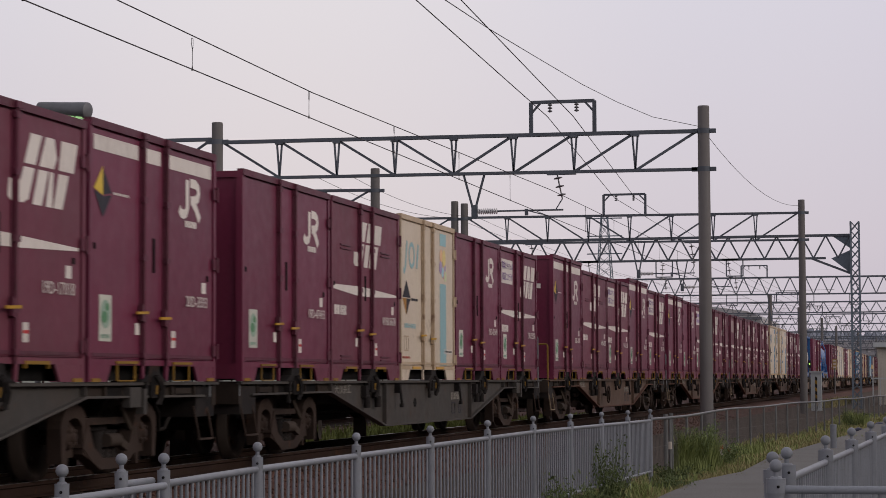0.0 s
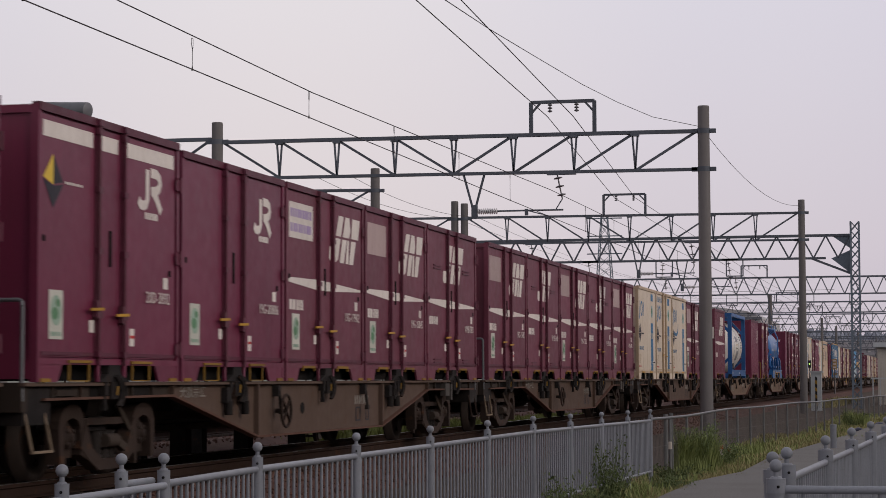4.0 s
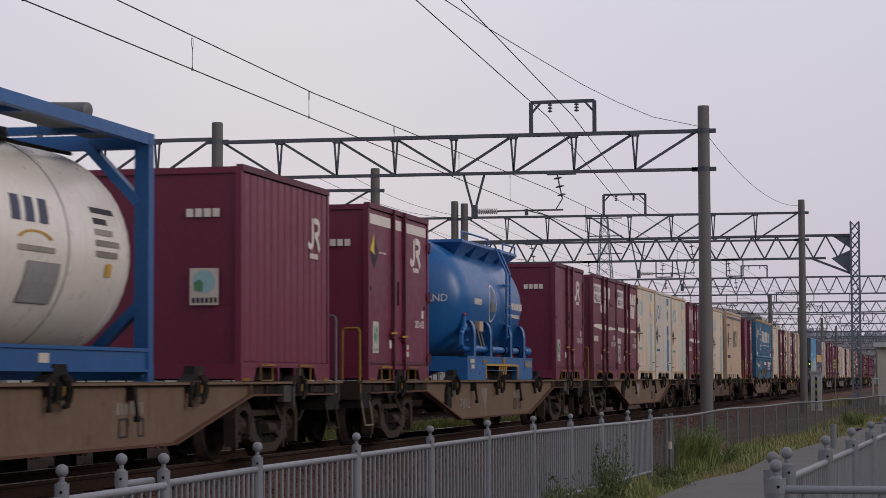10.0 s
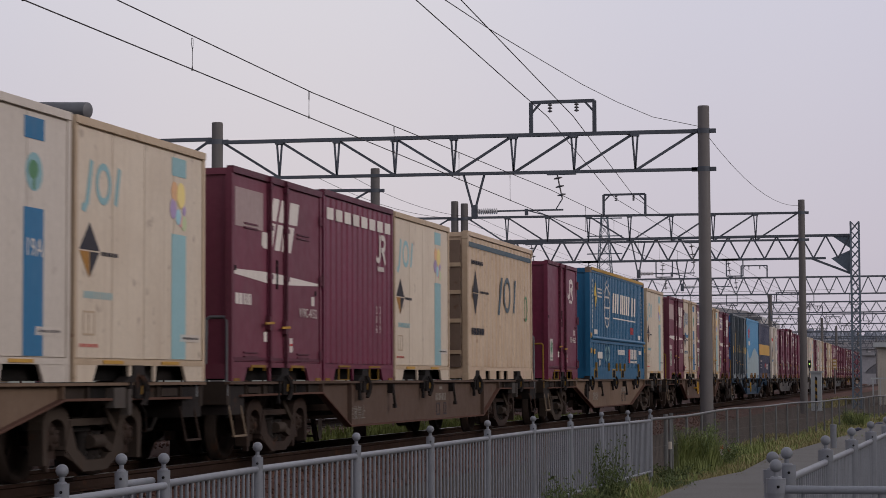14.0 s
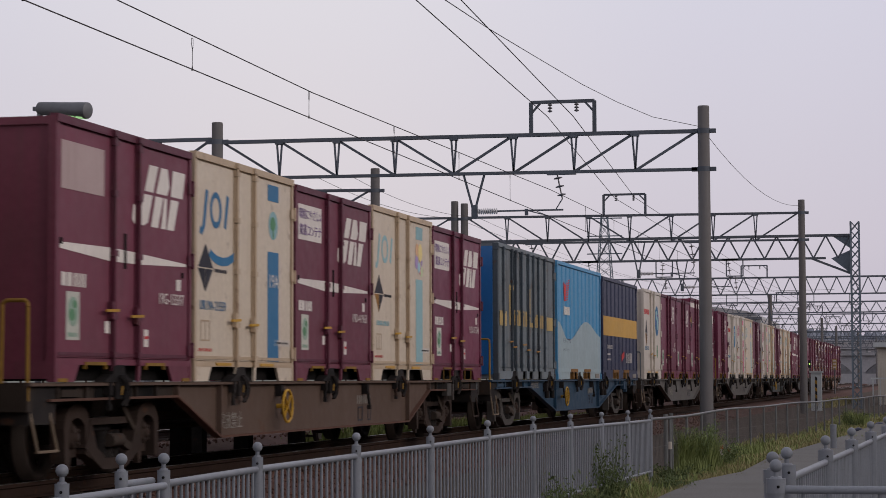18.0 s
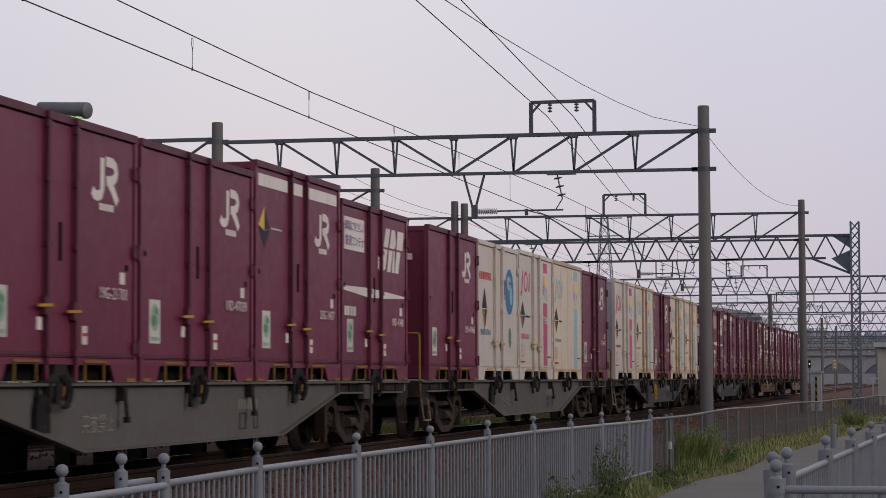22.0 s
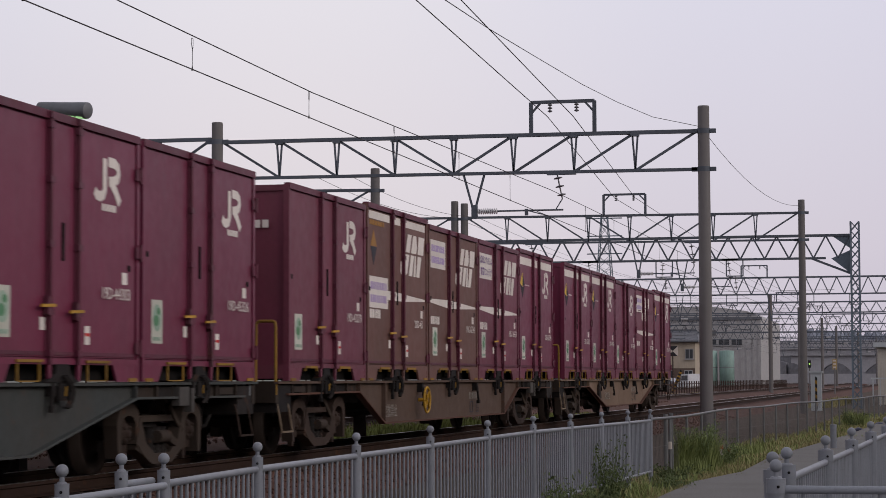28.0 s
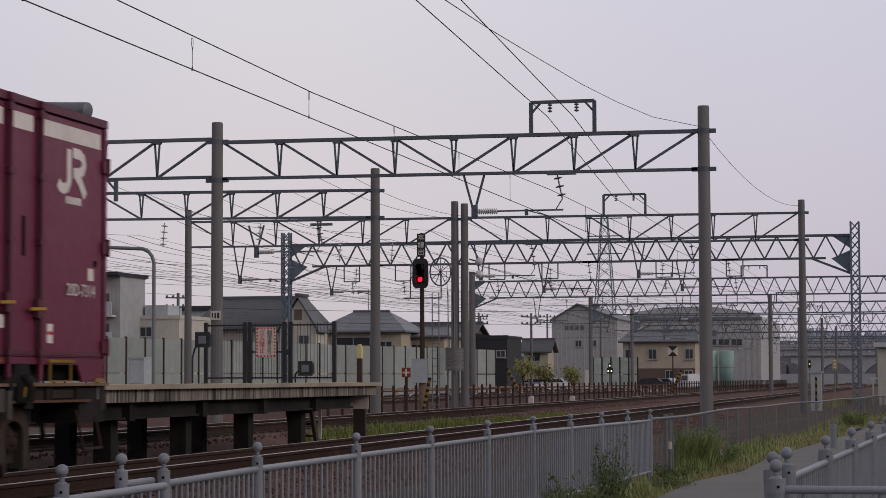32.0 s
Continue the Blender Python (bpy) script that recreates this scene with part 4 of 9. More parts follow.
def grey_liner():
    c = long_box("weathered grey container with faded gold lettering bars and many lock rods", LINER, STEELBLUE, 6.058, 2.55, 8)
    part("end_wall", Shape().box(-3.06, -3.028, -1.13, 1.13, 0.1, 2.5), TANKBLUE, c, "bright blue painted end")
    for x in (-2.55, -1.75, -1.35, -0.75, -0.05, 0.5, 1.05, 1.75):
        part("lock_rod", shared(("rod_l",), lambda: rod(2.5).mesh("lock_rod", STEELBLUE)), None, c, at=(x, 0, 0))
    for x, z in ((-1.95, 0.72), (-1.6, 0.62), (-0.6, 0.68), (-0.2, 0.58), (0.85, 0.56)):
        part("handle", shared(("handle", OCHRE.name), lambda: handle().mesh("handle", OCHRE)), None, c, "ochre lock handle", at=(x, 0, z))
    mark(c, "band", OLDGOLD, lambda s: (rect(s, -2.85, -2.2, 1.02, 1.30), rect(s, 2.05, 2.75, 1.02, 1.30)), "l_band", "faded gold bands")
    mark(c, "lettering", OLDGOLD, lambda s: (rect(s, -1.95, -1.82, 1.05, 1.82), rect(s, -1.95, -1.5, 1.72, 1.82), bars(s, -1.45, -0.1, 1.05, 1.35, 6), rect(s, 0.08, 0.22, 1.05, 1.82), rect(s, 0.08, 0.55, 1.05, 1.14), bars(s, 0.62, 1.7, 1.05, 1.32, 5)), "l_letters", "amber rows of bars")
    for z in (0.3, 1.2, 2.2):
        part("hinge", shared(("hinge", LINER.name), lambda: hinge().mesh("hinge", LINER)), None, c, at=(2.98, 0, z))
    return c


WAVE = ((-2.95, 1.26), (-1.65, 0.86), (0.85, 1.33), (3.0, 1.02))   # crests and troughs of the painted wave


def blue_wave():
    c = long_box("sky-blue container with a pale wave along its lower half", SKYBLUE, SKYBLUE, 6.058, 2.55, 11, apron=PALEBLUE, twin=True)
    n, top = 28, []
    for i in range(n + 1):
        x = -2.94 + 5.88 * i / n
        for (xa, za), (xb, zb) in zip(WAVE[:-1], WAVE[1:]):
            if xa <= x <= xb + 1e-6:
                u = 0.5 - 0.5 * math.cos(math.pi * (x - xa) / (xb - xa))
                z = za + (zb - za) * u
        top.append((x, z))
    mark(c, "wave", PALEBLUE, lambda s: [sheet(s, [(a[0], 0.24), (b[0], 0.24), b, a]) for a, b in zip(top[:-1], top[1:])], "s_wave", "pale painted wave")
    part("lower_band", Shape().box(-2.94, 2.94, FACE - 0.008, FACE + 0.004, 0.16, 0.245), PALEBLUE, c, "pale lower edge")
    mark(c, "emblem", RED, lambda s: (sheet(s, [(-2.22, 2.14), (-2.0, 2.06), (-1.82, 2.16), (-2.02, 1.72), (-2.16, 1.72)]), [sheet(s, [(-2.02 + 0.045 * i, 1.72 + 0.055 * i), (-1.66 + 0.03 * i, 1.76 + 0.055 * i), (-1.66 + 0.03 * i, 1.785 + 0.055 * i), (-2.02 + 0.045 * i, 1.745 + 0.055 * i)]) for i in range(9)]), "s_emblem", "red striped emblem")
    mark(c, "lettering", WHITE, lambda s: bars(s, -2.2, -1.40, 1.42, 1.60, 5), "s_letters", "white row of bars")
    mark(c, "serial_lettering", NAVY, lambda s: (bars(s, -2.3, -1.3, 0.80, 0.9, 8), bars(s, -2.3, -1.5, 0.62, 0.68, 6)), "s_serial")
    return c


def navy_band():
    c = long_box("navy-blue container with a broad amber band", NAVY, NAVY, 6.058, 2.5, 9, twin=True)
    mark(c, "band", AMBER, lambda s: rect(s, -2.94, 2.94, 1.08, 1.56), "n_band", "broad amber band")
    part("end_band", Shape().box(-3.066, -3.05, -1.1, 1.1, 1.08, 1.56), AMBER, c, "amber band on the end")
    mark(c, "lettering", WHITE, lambda s: (bars(s, 0.98, 2.05, 0.42, 0.68, 5, thin=0.5), bars(s, -2.3, -1.45, 0.76, 0.85, 9, thin=0.6), bars(s, -2.3, -1.8, 0.60, 0.64, 5), bars(s, -2.3, -1.7, 0.47, 0.51, 6)), "n_letters", "white rows of bars")
    mark(c, "emblem", RED, lambda s: sheet(s, [(0.1, 0.45), (0.6, 0.58), (0.6, 0.72), (0.1, 0.62)]), "n_emblem")
    return c


def long_blue():
    """The long blue box with yellow roof edge."""
    length, h = 9.41, 2.66
    c = thing("freight_container", "long deep-blue corrugated container with yellow roof edge and white globe", "container", "containers on the freight train")
    L = length / 2
    part("body", Shape().box(-L + 0.03, L - 0.03, FACE + 0.07, -FACE - 0.03, 0.20, h - 0.03), ECO, c)
    frames(c, length, h - 0.06, ECO)
    part("upper_side", Shape().wave(-L + 0.32, L - 0.32, FACE + 0.004, 0.055, 33, 1.0, h - 0.09), ECO, c, "corrugated upper side")
    part("lower_side", Shape().wave(-L + 0.32, L - 0.32, FACE + 0.004, 0.055, 33, 0.285, 0.87), ECO, c, "corrugated drop side")
    part("middle_rail", Shape().box(-L + 0.09, L - 0.09, FACE - 0.02, FACE + 0.03, 0.87, 0.93).box(-L + 0.09, L - 0.09, FACE - 0.008, FACE + 0.03, 0.93, 1.0).tube((-L + 0.1, FACE - 0.02, 0.985), (L - 0.1, FACE - 0.02, 0.985), 0.045, 8), ECO, c, "hinge rail of the drop side")
    part("bottom_rail", Shape().box(-L + 0.09, L - 0.09, FACE - 0.012, FACE + 0.03, 0.0, 0.285), ECO, c)
    part("roof_edge", Shape().box(-L + 0.25, L - 0.25, FACE - 0.03, FACE + 0.06, h - 0.07, h), YELLOW, c, "yellow roof edge")
    for x in (-L - 0.004, L - 0.21):
        part("corner_post", Shape().box(x, x + 0.214, FACE - 0.014, FACE + 0.1, 0.0, h - 0.02), ECO, c)
        part("corner_fitting", Shape().box(x - 0.004, x + 0.218, FACE - 0.022, FACE + 0.1, h - 0.14, h - 0.01), RUSTEND, c, "rust-stained corner fitting")
        for z in (0.62, 0.98):
            part("corner_block", Shape().box(x - 0.006, x + 0.1, FACE - 0.022, FACE, z, z + 0.12), ECO, c)
    for x in (-3.9, -1.9, -0.6, 0.0, 0.8, 3.4):
        part("fastener", Shape().box(x - 0.035, x + 0.035, FACE - 0.05, FACE - 0.01, 0.20, 0.40), OLDYELLOW, c, "grimy yellow fastener")
    for x in (-3.9, -1.0, 0.5, 3.6):
        # pockets are solid black blocks painted as shaded holes
        part("fork_pocket", Shape().box(x - 0.2, x + 0.2, FACE - 0.018, FACE, 0.04, 0.22), SHADE, c, "black block for the shade in a fork pocket")
        part("pocket_rim", Shape().prism([(x - 0.23, 0.02), (x - 0.23, 0.25), (x + 0.23, 0.25), (x + 0.23, 0.02), (x + 0.205, 0.02), (x + 0.205, 0.225), (x - 0.205, 0.225), (x - 0.205, 0.02)], "y", FACE - 0.022, FACE - 0.012), YELLOW, c, "yellow pocket rim")
    def globe(s):
        ring(s, -2.0, 1.78, 0.46, 0.52, 0.05, 24)
        for z, w in ((1.48, 0.36), (1.74, 0.43), (2.0, 0.38)):
            rect(s, -2.0 - w, -2.0 + w, z, z + 0.045)
        for i in range(5):
            a = 0.6 + 0.48 * i
            disc(s, -2.0 + 0.58 * math.cos(a), 1.78 + 0.62 * math.sin(a), 0.045, 0.05, 8)
    mark(c, "globe", WHITE, globe, "e_globe", "white ringed globe")
    mark(c, "lettering", WHITE, lambda s: ([sheet(s, [(x, 1.67), (x + 0.24, 1.67), (x + 0.34, 2.17), (x + 0.10, 2.17)]) for x in (-1.1, -0.72, -0.34, 0.2, 0.52, 0.86, 1.24, 1.62, 2.25, 2.74)], rect(s, -1.0, 3.0, 1.52, 1.55), bars(s, -3.5, -2.8, 1.98, 2.02, 8), bars(s, -3.5, -2.8, 2.07, 2.11, 8), bars(s, -3.5, -2.8, 2.16, 2.20, 8), bars(s, -0.2, 1.0, 0.62, 0.75, 9), [rect(s, 4.16, 4.22, 1.12 + 0.1 * i, 1.18 + 0.1 * i) for i in range(13)]), "e_letters", "white row of slanting bars")
    mark(c, "emblem", RED, lambda s: (bars(s, 2.1, 2.7, 1.18, 1.36, 3), rect(s, 1.72, 1.98, 0.42, 0.78)), "e_red", "red bars")
    mark(c, "emblem", WHITE, lambda s: (bars(s, 2.05, 3.3, 0.52, 0.78, 4), bars(s, 2.05, 3.3, 0.42, 0.48, 11)), "e_white")
    mark(c, "diamond", LEMON, lambda s: sheet(s, [(-4.02, 2.0), (-3.62, 1.98), (-3.82, 2.36)]), "e_diamond", "yellow upper half of a diamond mark")
    mark(c, "diamond", DARKMARK, lambda s: sheet(s, [(-4.02, 1.99), (-3.82, 1.66), (-3.82, 1.985)]), "e_diamond_dark", "dark part of a diamond mark")
    mark(c, "diamond", LEMON, lambda s: sheet(s, [(-3.81, 1.66), (-3.62, 1.97), (-3.81, 1.975)]), "e_diamond_low", "yellow part of a diamond mark")
    mark(c, "side_lettering", WHITE, lambda s: [rect(s, -4.30, -4.23, 1.22 + 0.12 * i, 1.30 + 0.12 * i) for i in range(10)], "e_side", "white upright row of bars")
    for x, z, w2, h2 in ((-4.05, 1.08, 0.5, 0.11), (3.55, 1.06, 0.42, 0.12), (-3.55, 0.50, 0.75, 0.16), (-3.3, 0.33, 0.16, 0.14), (3.62, 0.66, 0.5, 0.10)):
        part("data_plate", Shape().box(x, x + w2, FACE - 0.009, FACE - 0.006, z, z + h2), WHITE, c, "white data plate")
    for x, z in ((-4.20, 0.60), (-4.68, 0.98), (-4.68, 0.62), (4.50, 0.90), (4.62, 0.72)):
        part("plate", Shape().box(x, x + 0.2, FACE - 0.026, FACE - 0.02, z, z + 0.12), AMBER, c, "amber plate")
    mark(c, "eco_mark", TEAL, lambda s: (ring(s, -2.2, 0.62, 0.16, 0.2, 0.06, 12), ring(s, -1.75, 0.62, 0.16, 0.2, 0.06, 12)), "e_eco", "two pale green emblems")
    CONTAINERS.append(c)
    return c


def on_shell(x0, x1, z0, z1, r=1.128, mid=1.28, slant=0.0):
    """A painted patch that follows the round of a lying tank."""
    s, zs = Shape(), [z0 + (z1 - z0) * i / 4 for i in range(5)]
    for a, b in zip(zs[:-1], zs[1:]):
        ya, yb = (-math.sqrt(r * r - (q - mid) ** 2) for q in (a, b))
        da, db = (slant * (q - z0) / (z1 - z0) for q in (a, b))
        s.add([(x0 + da, ya, a), (x1 + da, ya, a), (x1 + db, yb, b), (x0 + db, yb, b)], [(0, 1, 2, 3)])
    return s


def ring_on_shell(x, z, rx, rz, w, r, mid, n=24):
    s = Shape()
    for i in range(n):
        a, b = 2 * math.pi * i / n, 2 * math.pi * (i + 1) / n
        q = [(x + rx * k * math.cos(t), z + rz * k * math.sin(t)) for k, t in ((1, a), (1, b), (1 - w, b), (1 - w, a))]
        s.add([(p, -math.sqrt(r * r - (h - mid) ** 2), h) for p, h in q], [(0, 1, 2, 3)])
    return s


def frame_tank():
    """A white tank in a blue frame."""
    c = thing("tank_container", "white tank container in a blue steel frame with walkway", "tank container", "containers on the freight train")
    L, W, h = 3.03, 1.215, 2.60
    prof = [(0.0, 0.02), (0.03, 0.40), (0.10, 0.74), (0.22, 0.98), (0.36, 1.09), (0.50, 1.12), (5.52, 1.12), (5.66, 1.09), (5.80, 0.98), (5.90, 0.74), (5.96, 0.40), (5.99, 0.02)]
    part("shell", Shape().lathe((-2.99, 0, 1.30), (1, 0, 0), prof, 44), TANKWHITE, c, "white tank shell")
    for x in (-2.42, -0.71, 1.02, 2.42):
        part("seam", Shape().lathe((x - 0.012, 0, 1.30), (1, 0, 0), [(0, 1.118), (0.0, 1.124), (0.024, 1.124), (0.024, 1.118)], 44), GALV if abs(x) < 2 else TANKWHITE, c, "welded seam round the shell")
    for x in (-L, L - 0.15):
        for y in (-W, W - 0.16):
            p = part("corner_post", Shape().box(x, x + 0.15, y, y + 0.16, 0.18, h - 0.12), BLUE, c)
            for z in (0.0, h - 0.12):
                part("corner_casting", Shape().box(x - 0.004, x + 0.154, y - 0.004, y + 0.164, z, z + 0.18 if z == 0 else h).lathe((x - 0.002, y + 0.08, z + 0.06), (-1, 0, 0), [(0, 0.035), (0.006, 0.035), (0.006, 0.001)], 10), BLUE, p)
        part("end_rail", Shape().box(x + 0.01, x + 0.13, -W + 0.16, W - 0.16, h - 0.16, h - 0.004), BLUE, c)
        part("end_rail", Shape().box(x + 0.01, x + 0.13, -W + 0.16, W - 0.16, 0.02, 0.20), BLUE, c)
        for s in (1, -1):
            part("end_brace", Shape().bar((x + 0.07, s * 1.10, 1.86), (x + 0.07, s * 0.50, 2.50), 0.16, 0.10), BLUE, c, "slanting brace in the top corner")
            part("end_brace", Shape().bar((x + 0.07, s * 1.10, 0.80), (x + 0.07, s * 0.40, 0.14), 0.16, 0.10), BLUE, c, "slanting brace in the bottom corner")
    for y in (-W, W - 0.1):
        part("bottom_rail", Shape().box(-L + 0.15, L - 0.15, y + 0.02, y + 0.08, 0.11, 0.34).box(-L + 0.15, L - 0.15, y, y + 0.1, 0.31, 0.345).box(-L + 0.15, L - 0.15, y, y + 0.1, 0.10, 0.13), BLUE, c, "blue channel rail")
        part("top_rail", Shape().box(-L + 0.15, L - 0.15, y, y + 0.1, h - 0.12, h), BLUE, c)
    for x in (-1.7, 0.1, 1.9):
        part("cross_rail", Shape().box(x, x + 0.12, -W + 0.1, W - 0.1, h - 0.10, h - 0.02), BLUE, c)
    part("walkway", Shape().box(-2.85, 2.85, -1.05, -0.55, h - 0.045, h - 0.015), GALV, c, "grey roof walkway")
    part("roof_tube", Shape().path([(-2.6, -0.62, 2.36), (-1.0, -0.66, 2.30), (0.9, -0.64, 2.30), (2.5, -0.5, 2.36)], 0.02, 6), SOOT, c, "dark hose along the top")
    for x in (-1.4, 0.9):
        part("hatch", Shape().lathe((x, -0.2, 2.34), (0, 0, 1), [(0, 0.01), (0, 0.30), (0.12, 0.30), (0.16, 0.02)], 16), GALV, c, "grey manhole")
    for i in range(3):
        part("emblem", on_shell(-0.26 + 0.31 * i, -0.06 + 0.31 * i, 1.48, 1.72, slant=0.07), NAVY, c, "navy emblem bar")
    part("emblem_arc", Shape().add([(0.24 + 0.42 * k * math.cos(a), -math.sqrt(1.128 ** 2 - 0.01), 1.30 + 0.11 * k * math.sin(a)) for a in [0.3 + 0.32 * i for i in range(9)] for k in (1, 0.8)], [(2 * i, 2 * i + 1, 2 * i + 3, 2 * i + 2) for i in range(8)]), AMBER, c, "orange arc under the emblem")
    tagged(part("data_lettering", on_shell(-0.15, 0.68, 1.21, 1.26), WORN, c), kind="stuff")
    for i, (w2, m) in enumerate(((0.6, DARKMARK), (0.35, DARKMARK), (0.45, WORN), (0.6, WORN), (0.55, WORN))):
        part("data_lettering", on_shell(1.70, 1.70 + w2, 1.68 - 0.11 * i, 1.74 - 0.11 * i), m, c, "rows of small dark bars")
    part("data_lettering", on_shell(1.95, 2.10, 1.05, 1.18), AMBER, c, "orange data patch")
    part("placard", on_shell(0.08, 0.84, 0.74, 1.12), mat("grey_placard", (0.3, 0.3, 0.3), 0.6, bump=0.0), c, "grey placard")
    part("ring_mark", ring_on_shell(-0.44, 0.66, 0.12, 0.12, 0.2, 1.126, 1.30), RED, c, "thin red ring mark")
    part("document_box", Shape().box(-2.39, -2.10, -W - 0.004, -W + 0.05, 0.39, 0.60), BLACKBOX, c, "black document holder")
    part("document", Shape().box(-2.34, -2.15, -W - 0.008, -W - 0.004, 0.42, 0.57), OFFWHITE, c, "white document")
    for x in (-2.6, 0.15):
        part("data_plate", Shape().box(x, x + 0.22, -W + 0.012, -W + 0.02, 0.18, 0.27), OFFWHITE, c, "small white data plate")
    CONTAINERS.append(c)
    return c


def powder_tank():
    """A bright blue tank on a skid, with pipes, saddles and funnels under a roof walkway."""
    c = thing("tank_container", "bright blue powder tank on a skid with pipes and roof walkway", "tank container", "containers on the freight train")
    L = 3.03
    prof = [(0.0, 0.03), (0.03, 0.40), (0.10, 0.70), (0.22, 0.94), (0.38, 1.06), (0.60, 1.12), (5.30, 1.12), (5.52, 1.06), (5.70, 0.94), (5.82, 0.70), (5.89, 0.40), (5.92, 0.03)]
    part("shell", Shape().lathe((-2.95, 0, 1.42), (1, 0, 0), prof, 44), TANKBLUE, c)
    for y0, y1 in ((-1.215, -1.04), (1.04, 1.215)):
        part("skid_beam", Shape().box(-L, -1.46, y0, y1, 0.0, 0.42).box(1.48, L, y0, y1, 0.0, 0.42).box(-1.46, 1.48, y0, y1, 0.26, 0.42).box(-L, L, y0 - 0.006, y1 + 0.006, 0.40, 0.425).box(-L, L, y0 - 0.004, y1 + 0.004, 0.17, 0.18), TANKBLUE, c)
    for x0, x1 in ((-L, -L + 0.2), (L - 0.2, L)):
        part("end_beam", Shape().prism([(-1.04, 0.42), (1.04, 0.42), (1.04, 0.02), (0.72, 0.16), (-0.72, 0.16), (-1.04, 0.02)], "x", x0, x1), TANKBLUE, c)
    # black sheet fills the gap in the skid with painted shade
    part("step_recess", Shape().box(-1.46, 1.48, -1.10, -1.06, 0.0, 0.26), SHADE, c, "black sheet for the shade in the skid recess")
    part("recess_frame", Shape().box(-1.50, 1.52, -1.228, -1.20, 0.255, 0.29).box(-1.50, -1.455, -1.228, -1.20, 0.02, 0.255).box(1.475, 1.52, -1.228, -1.20, 0.02, 0.255), AMBER, c, "amber edging")
    b = part("striped_block", Shape().box(-0.25, 0.62, -1.19, -1.105, 0.10, 0.255), SHADE, c, "black and yellow striped block")
    for i in range(4):
        part("stripe", Shape().prism([(-0.22 + 0.2 * i, 0.10), (-0.12 + 0.2 * i, 0.10), (-0.04 + 0.2 * i, 0.25), (-0.14 + 0.2 * i, 0.25)], "y", -1.196, -1.191), YELLOW, b)
    for x in (-2.34, -0.93, 0.96, 2.30):
        o = [(-1.20, 0.425), (-1.03, 0.425), (-0.96, 0.60), (-0.94, 0.78), (-0.98, 0.95), (-1.06, 1.07), (-1.13, 1.05), (-1.18, 0.96), (-1.20, 0.84)]
        part("saddle", Shape().prism(o, "x", x - 0.025, x + 0.025).prism([(-1.20, 0.425), (-1.19, 0.425), (-1.19, 0.84), (-1.17, 0.95), (-1.12, 1.03), (-1.06, 1.055), (-1.06, 1.07), (-1.13, 1.05), (-1.18, 0.96), (-1.20, 0.84)], "x", x - 0.09, x + 0.09), TANKBLUE, c, "flanged saddle arm")
        part("saddle", Shape().prism([(-y, z) for y, z in o], "x", x - 0.06, x + 0.06), TANKBLUE, c, "flanged saddle arm")
    part("pipe", Shape().path([(-2.3, -1.09, 0.56), (3.05, -1.09, 0.56)], 0.062, 12).lathe((3.05, -1.09, 0.56), (1, 0, 0), [(0, 0.062), (0.02, 0.095), (0.06, 0.095), (0.08, 0.05), (0.1, 0.01)], 12), TANKBLUE, c, "blue discharge pipe")
    for x in (-0.7, 0.6, 1.25, 2.0, 2.6):
        part("flange", Shape().tube((x - 0.03, -1.09, 0.56), (x + 0.03, -1.09, 0.56), 0.088, 12), SOOT, c, "dark pipe flange")
    part("pipe_loop", Shape().path([(-2.34, -1.08, 0.90), (-2.62, -1.06, 0.90), (-2.70, -1.05, 0.86), (-2.74, -1.04, 0.80), (-2.74, -1.04, 0.62), (-2.70, -1.05, 0.57), (-2.62, -1.06, 0.55), (-2.34, -1.08, 0.55)], 0.045, 10), TANKBLUE, c, "bent blue pipe")
    part("valve", Shape().lathe((-2.56, -1.06, 0.93), (0, 0, 1), [(0, 0.05), (0.06, 0.05), (0.08, 0.025), (0.2, 0.025), (0.2, 0.001)], 10).box(-2.75, -2.66, -1.15, -1.05, 0.69, 0.72), TANKBLUE, c)
    part("valve_knob", Shape().ball((-2.56, -1.06, 1.16), 0.028, 10), RED, c, "red knob")
    part("instrument_box", Shape().box(-1.62, -1.30, -1.13, -1.05, 0.88, 1.06), CREAM_STEEL, c, "small beige instrument box")
    for x in (-1.66, -1.42):
        part("stay", Shape().bar((x, -1.08, 0.92), (x + 0.18, -1.12, 0.6), 0.04), GALV, c)
    part("walkway", Shape().box(-2.25, 2.82, -0.95, 0.95, 2.47, 2.52), TANKBLUE, c, "flat roof walkway")
    for i in range(4):
        x = -1.62 + 1.26 * i
        for e in (-1, 1):
            top = [(x - 0.63, e * 0.95, 2.47), (x + 0.63, e * 0.95, 2.47), (x + 0.63, 0, 2.47), (x - 0.63, 0, 2.47)]
            low = [(x - 0.16, e * 0.62, 2.14), (x + 0.16, e * 0.62, 2.14), (x + 0.16, 0, 2.2), (x - 0.16, 0, 2.2)]
            part("funnel", Shape().add(top + low, [(0, 1, 5, 4), (1, 2, 6, 5), (2, 3, 7, 6), (3, 0, 4, 7), (4, 5, 6, 7)]), TANKBLUE, c, "tapering walkway support")
    for x0, x1 in ((-2.15, 0.15), (1.55, 2.75)):
        part("railing", Shape().path([(x0, -0.92, 2.52), (x0, -0.92, 2.66), (x1, -0.92, 2.66), (x1, -0.92, 2.52)], 0.018, 6), TANKBLUE, c)
    for x in (0.66, 0.98):
        part("ladder_rail", Shape().path([(x, -1.17, 0.78), (x, -1.17, 2.05), (x, -0.96, 2.52)], 0.022, 8), TANKBLUE, c)
    for i in range(7):
        part("rung", shared("rung", lambda: Shape().tube((0.66, 0, 0), (0.98, 0, 0), 0.016, 6).mesh("rung", TANKBLUE)), None, c, at=(0, -1.17, 0.82 + 0.2 * i))
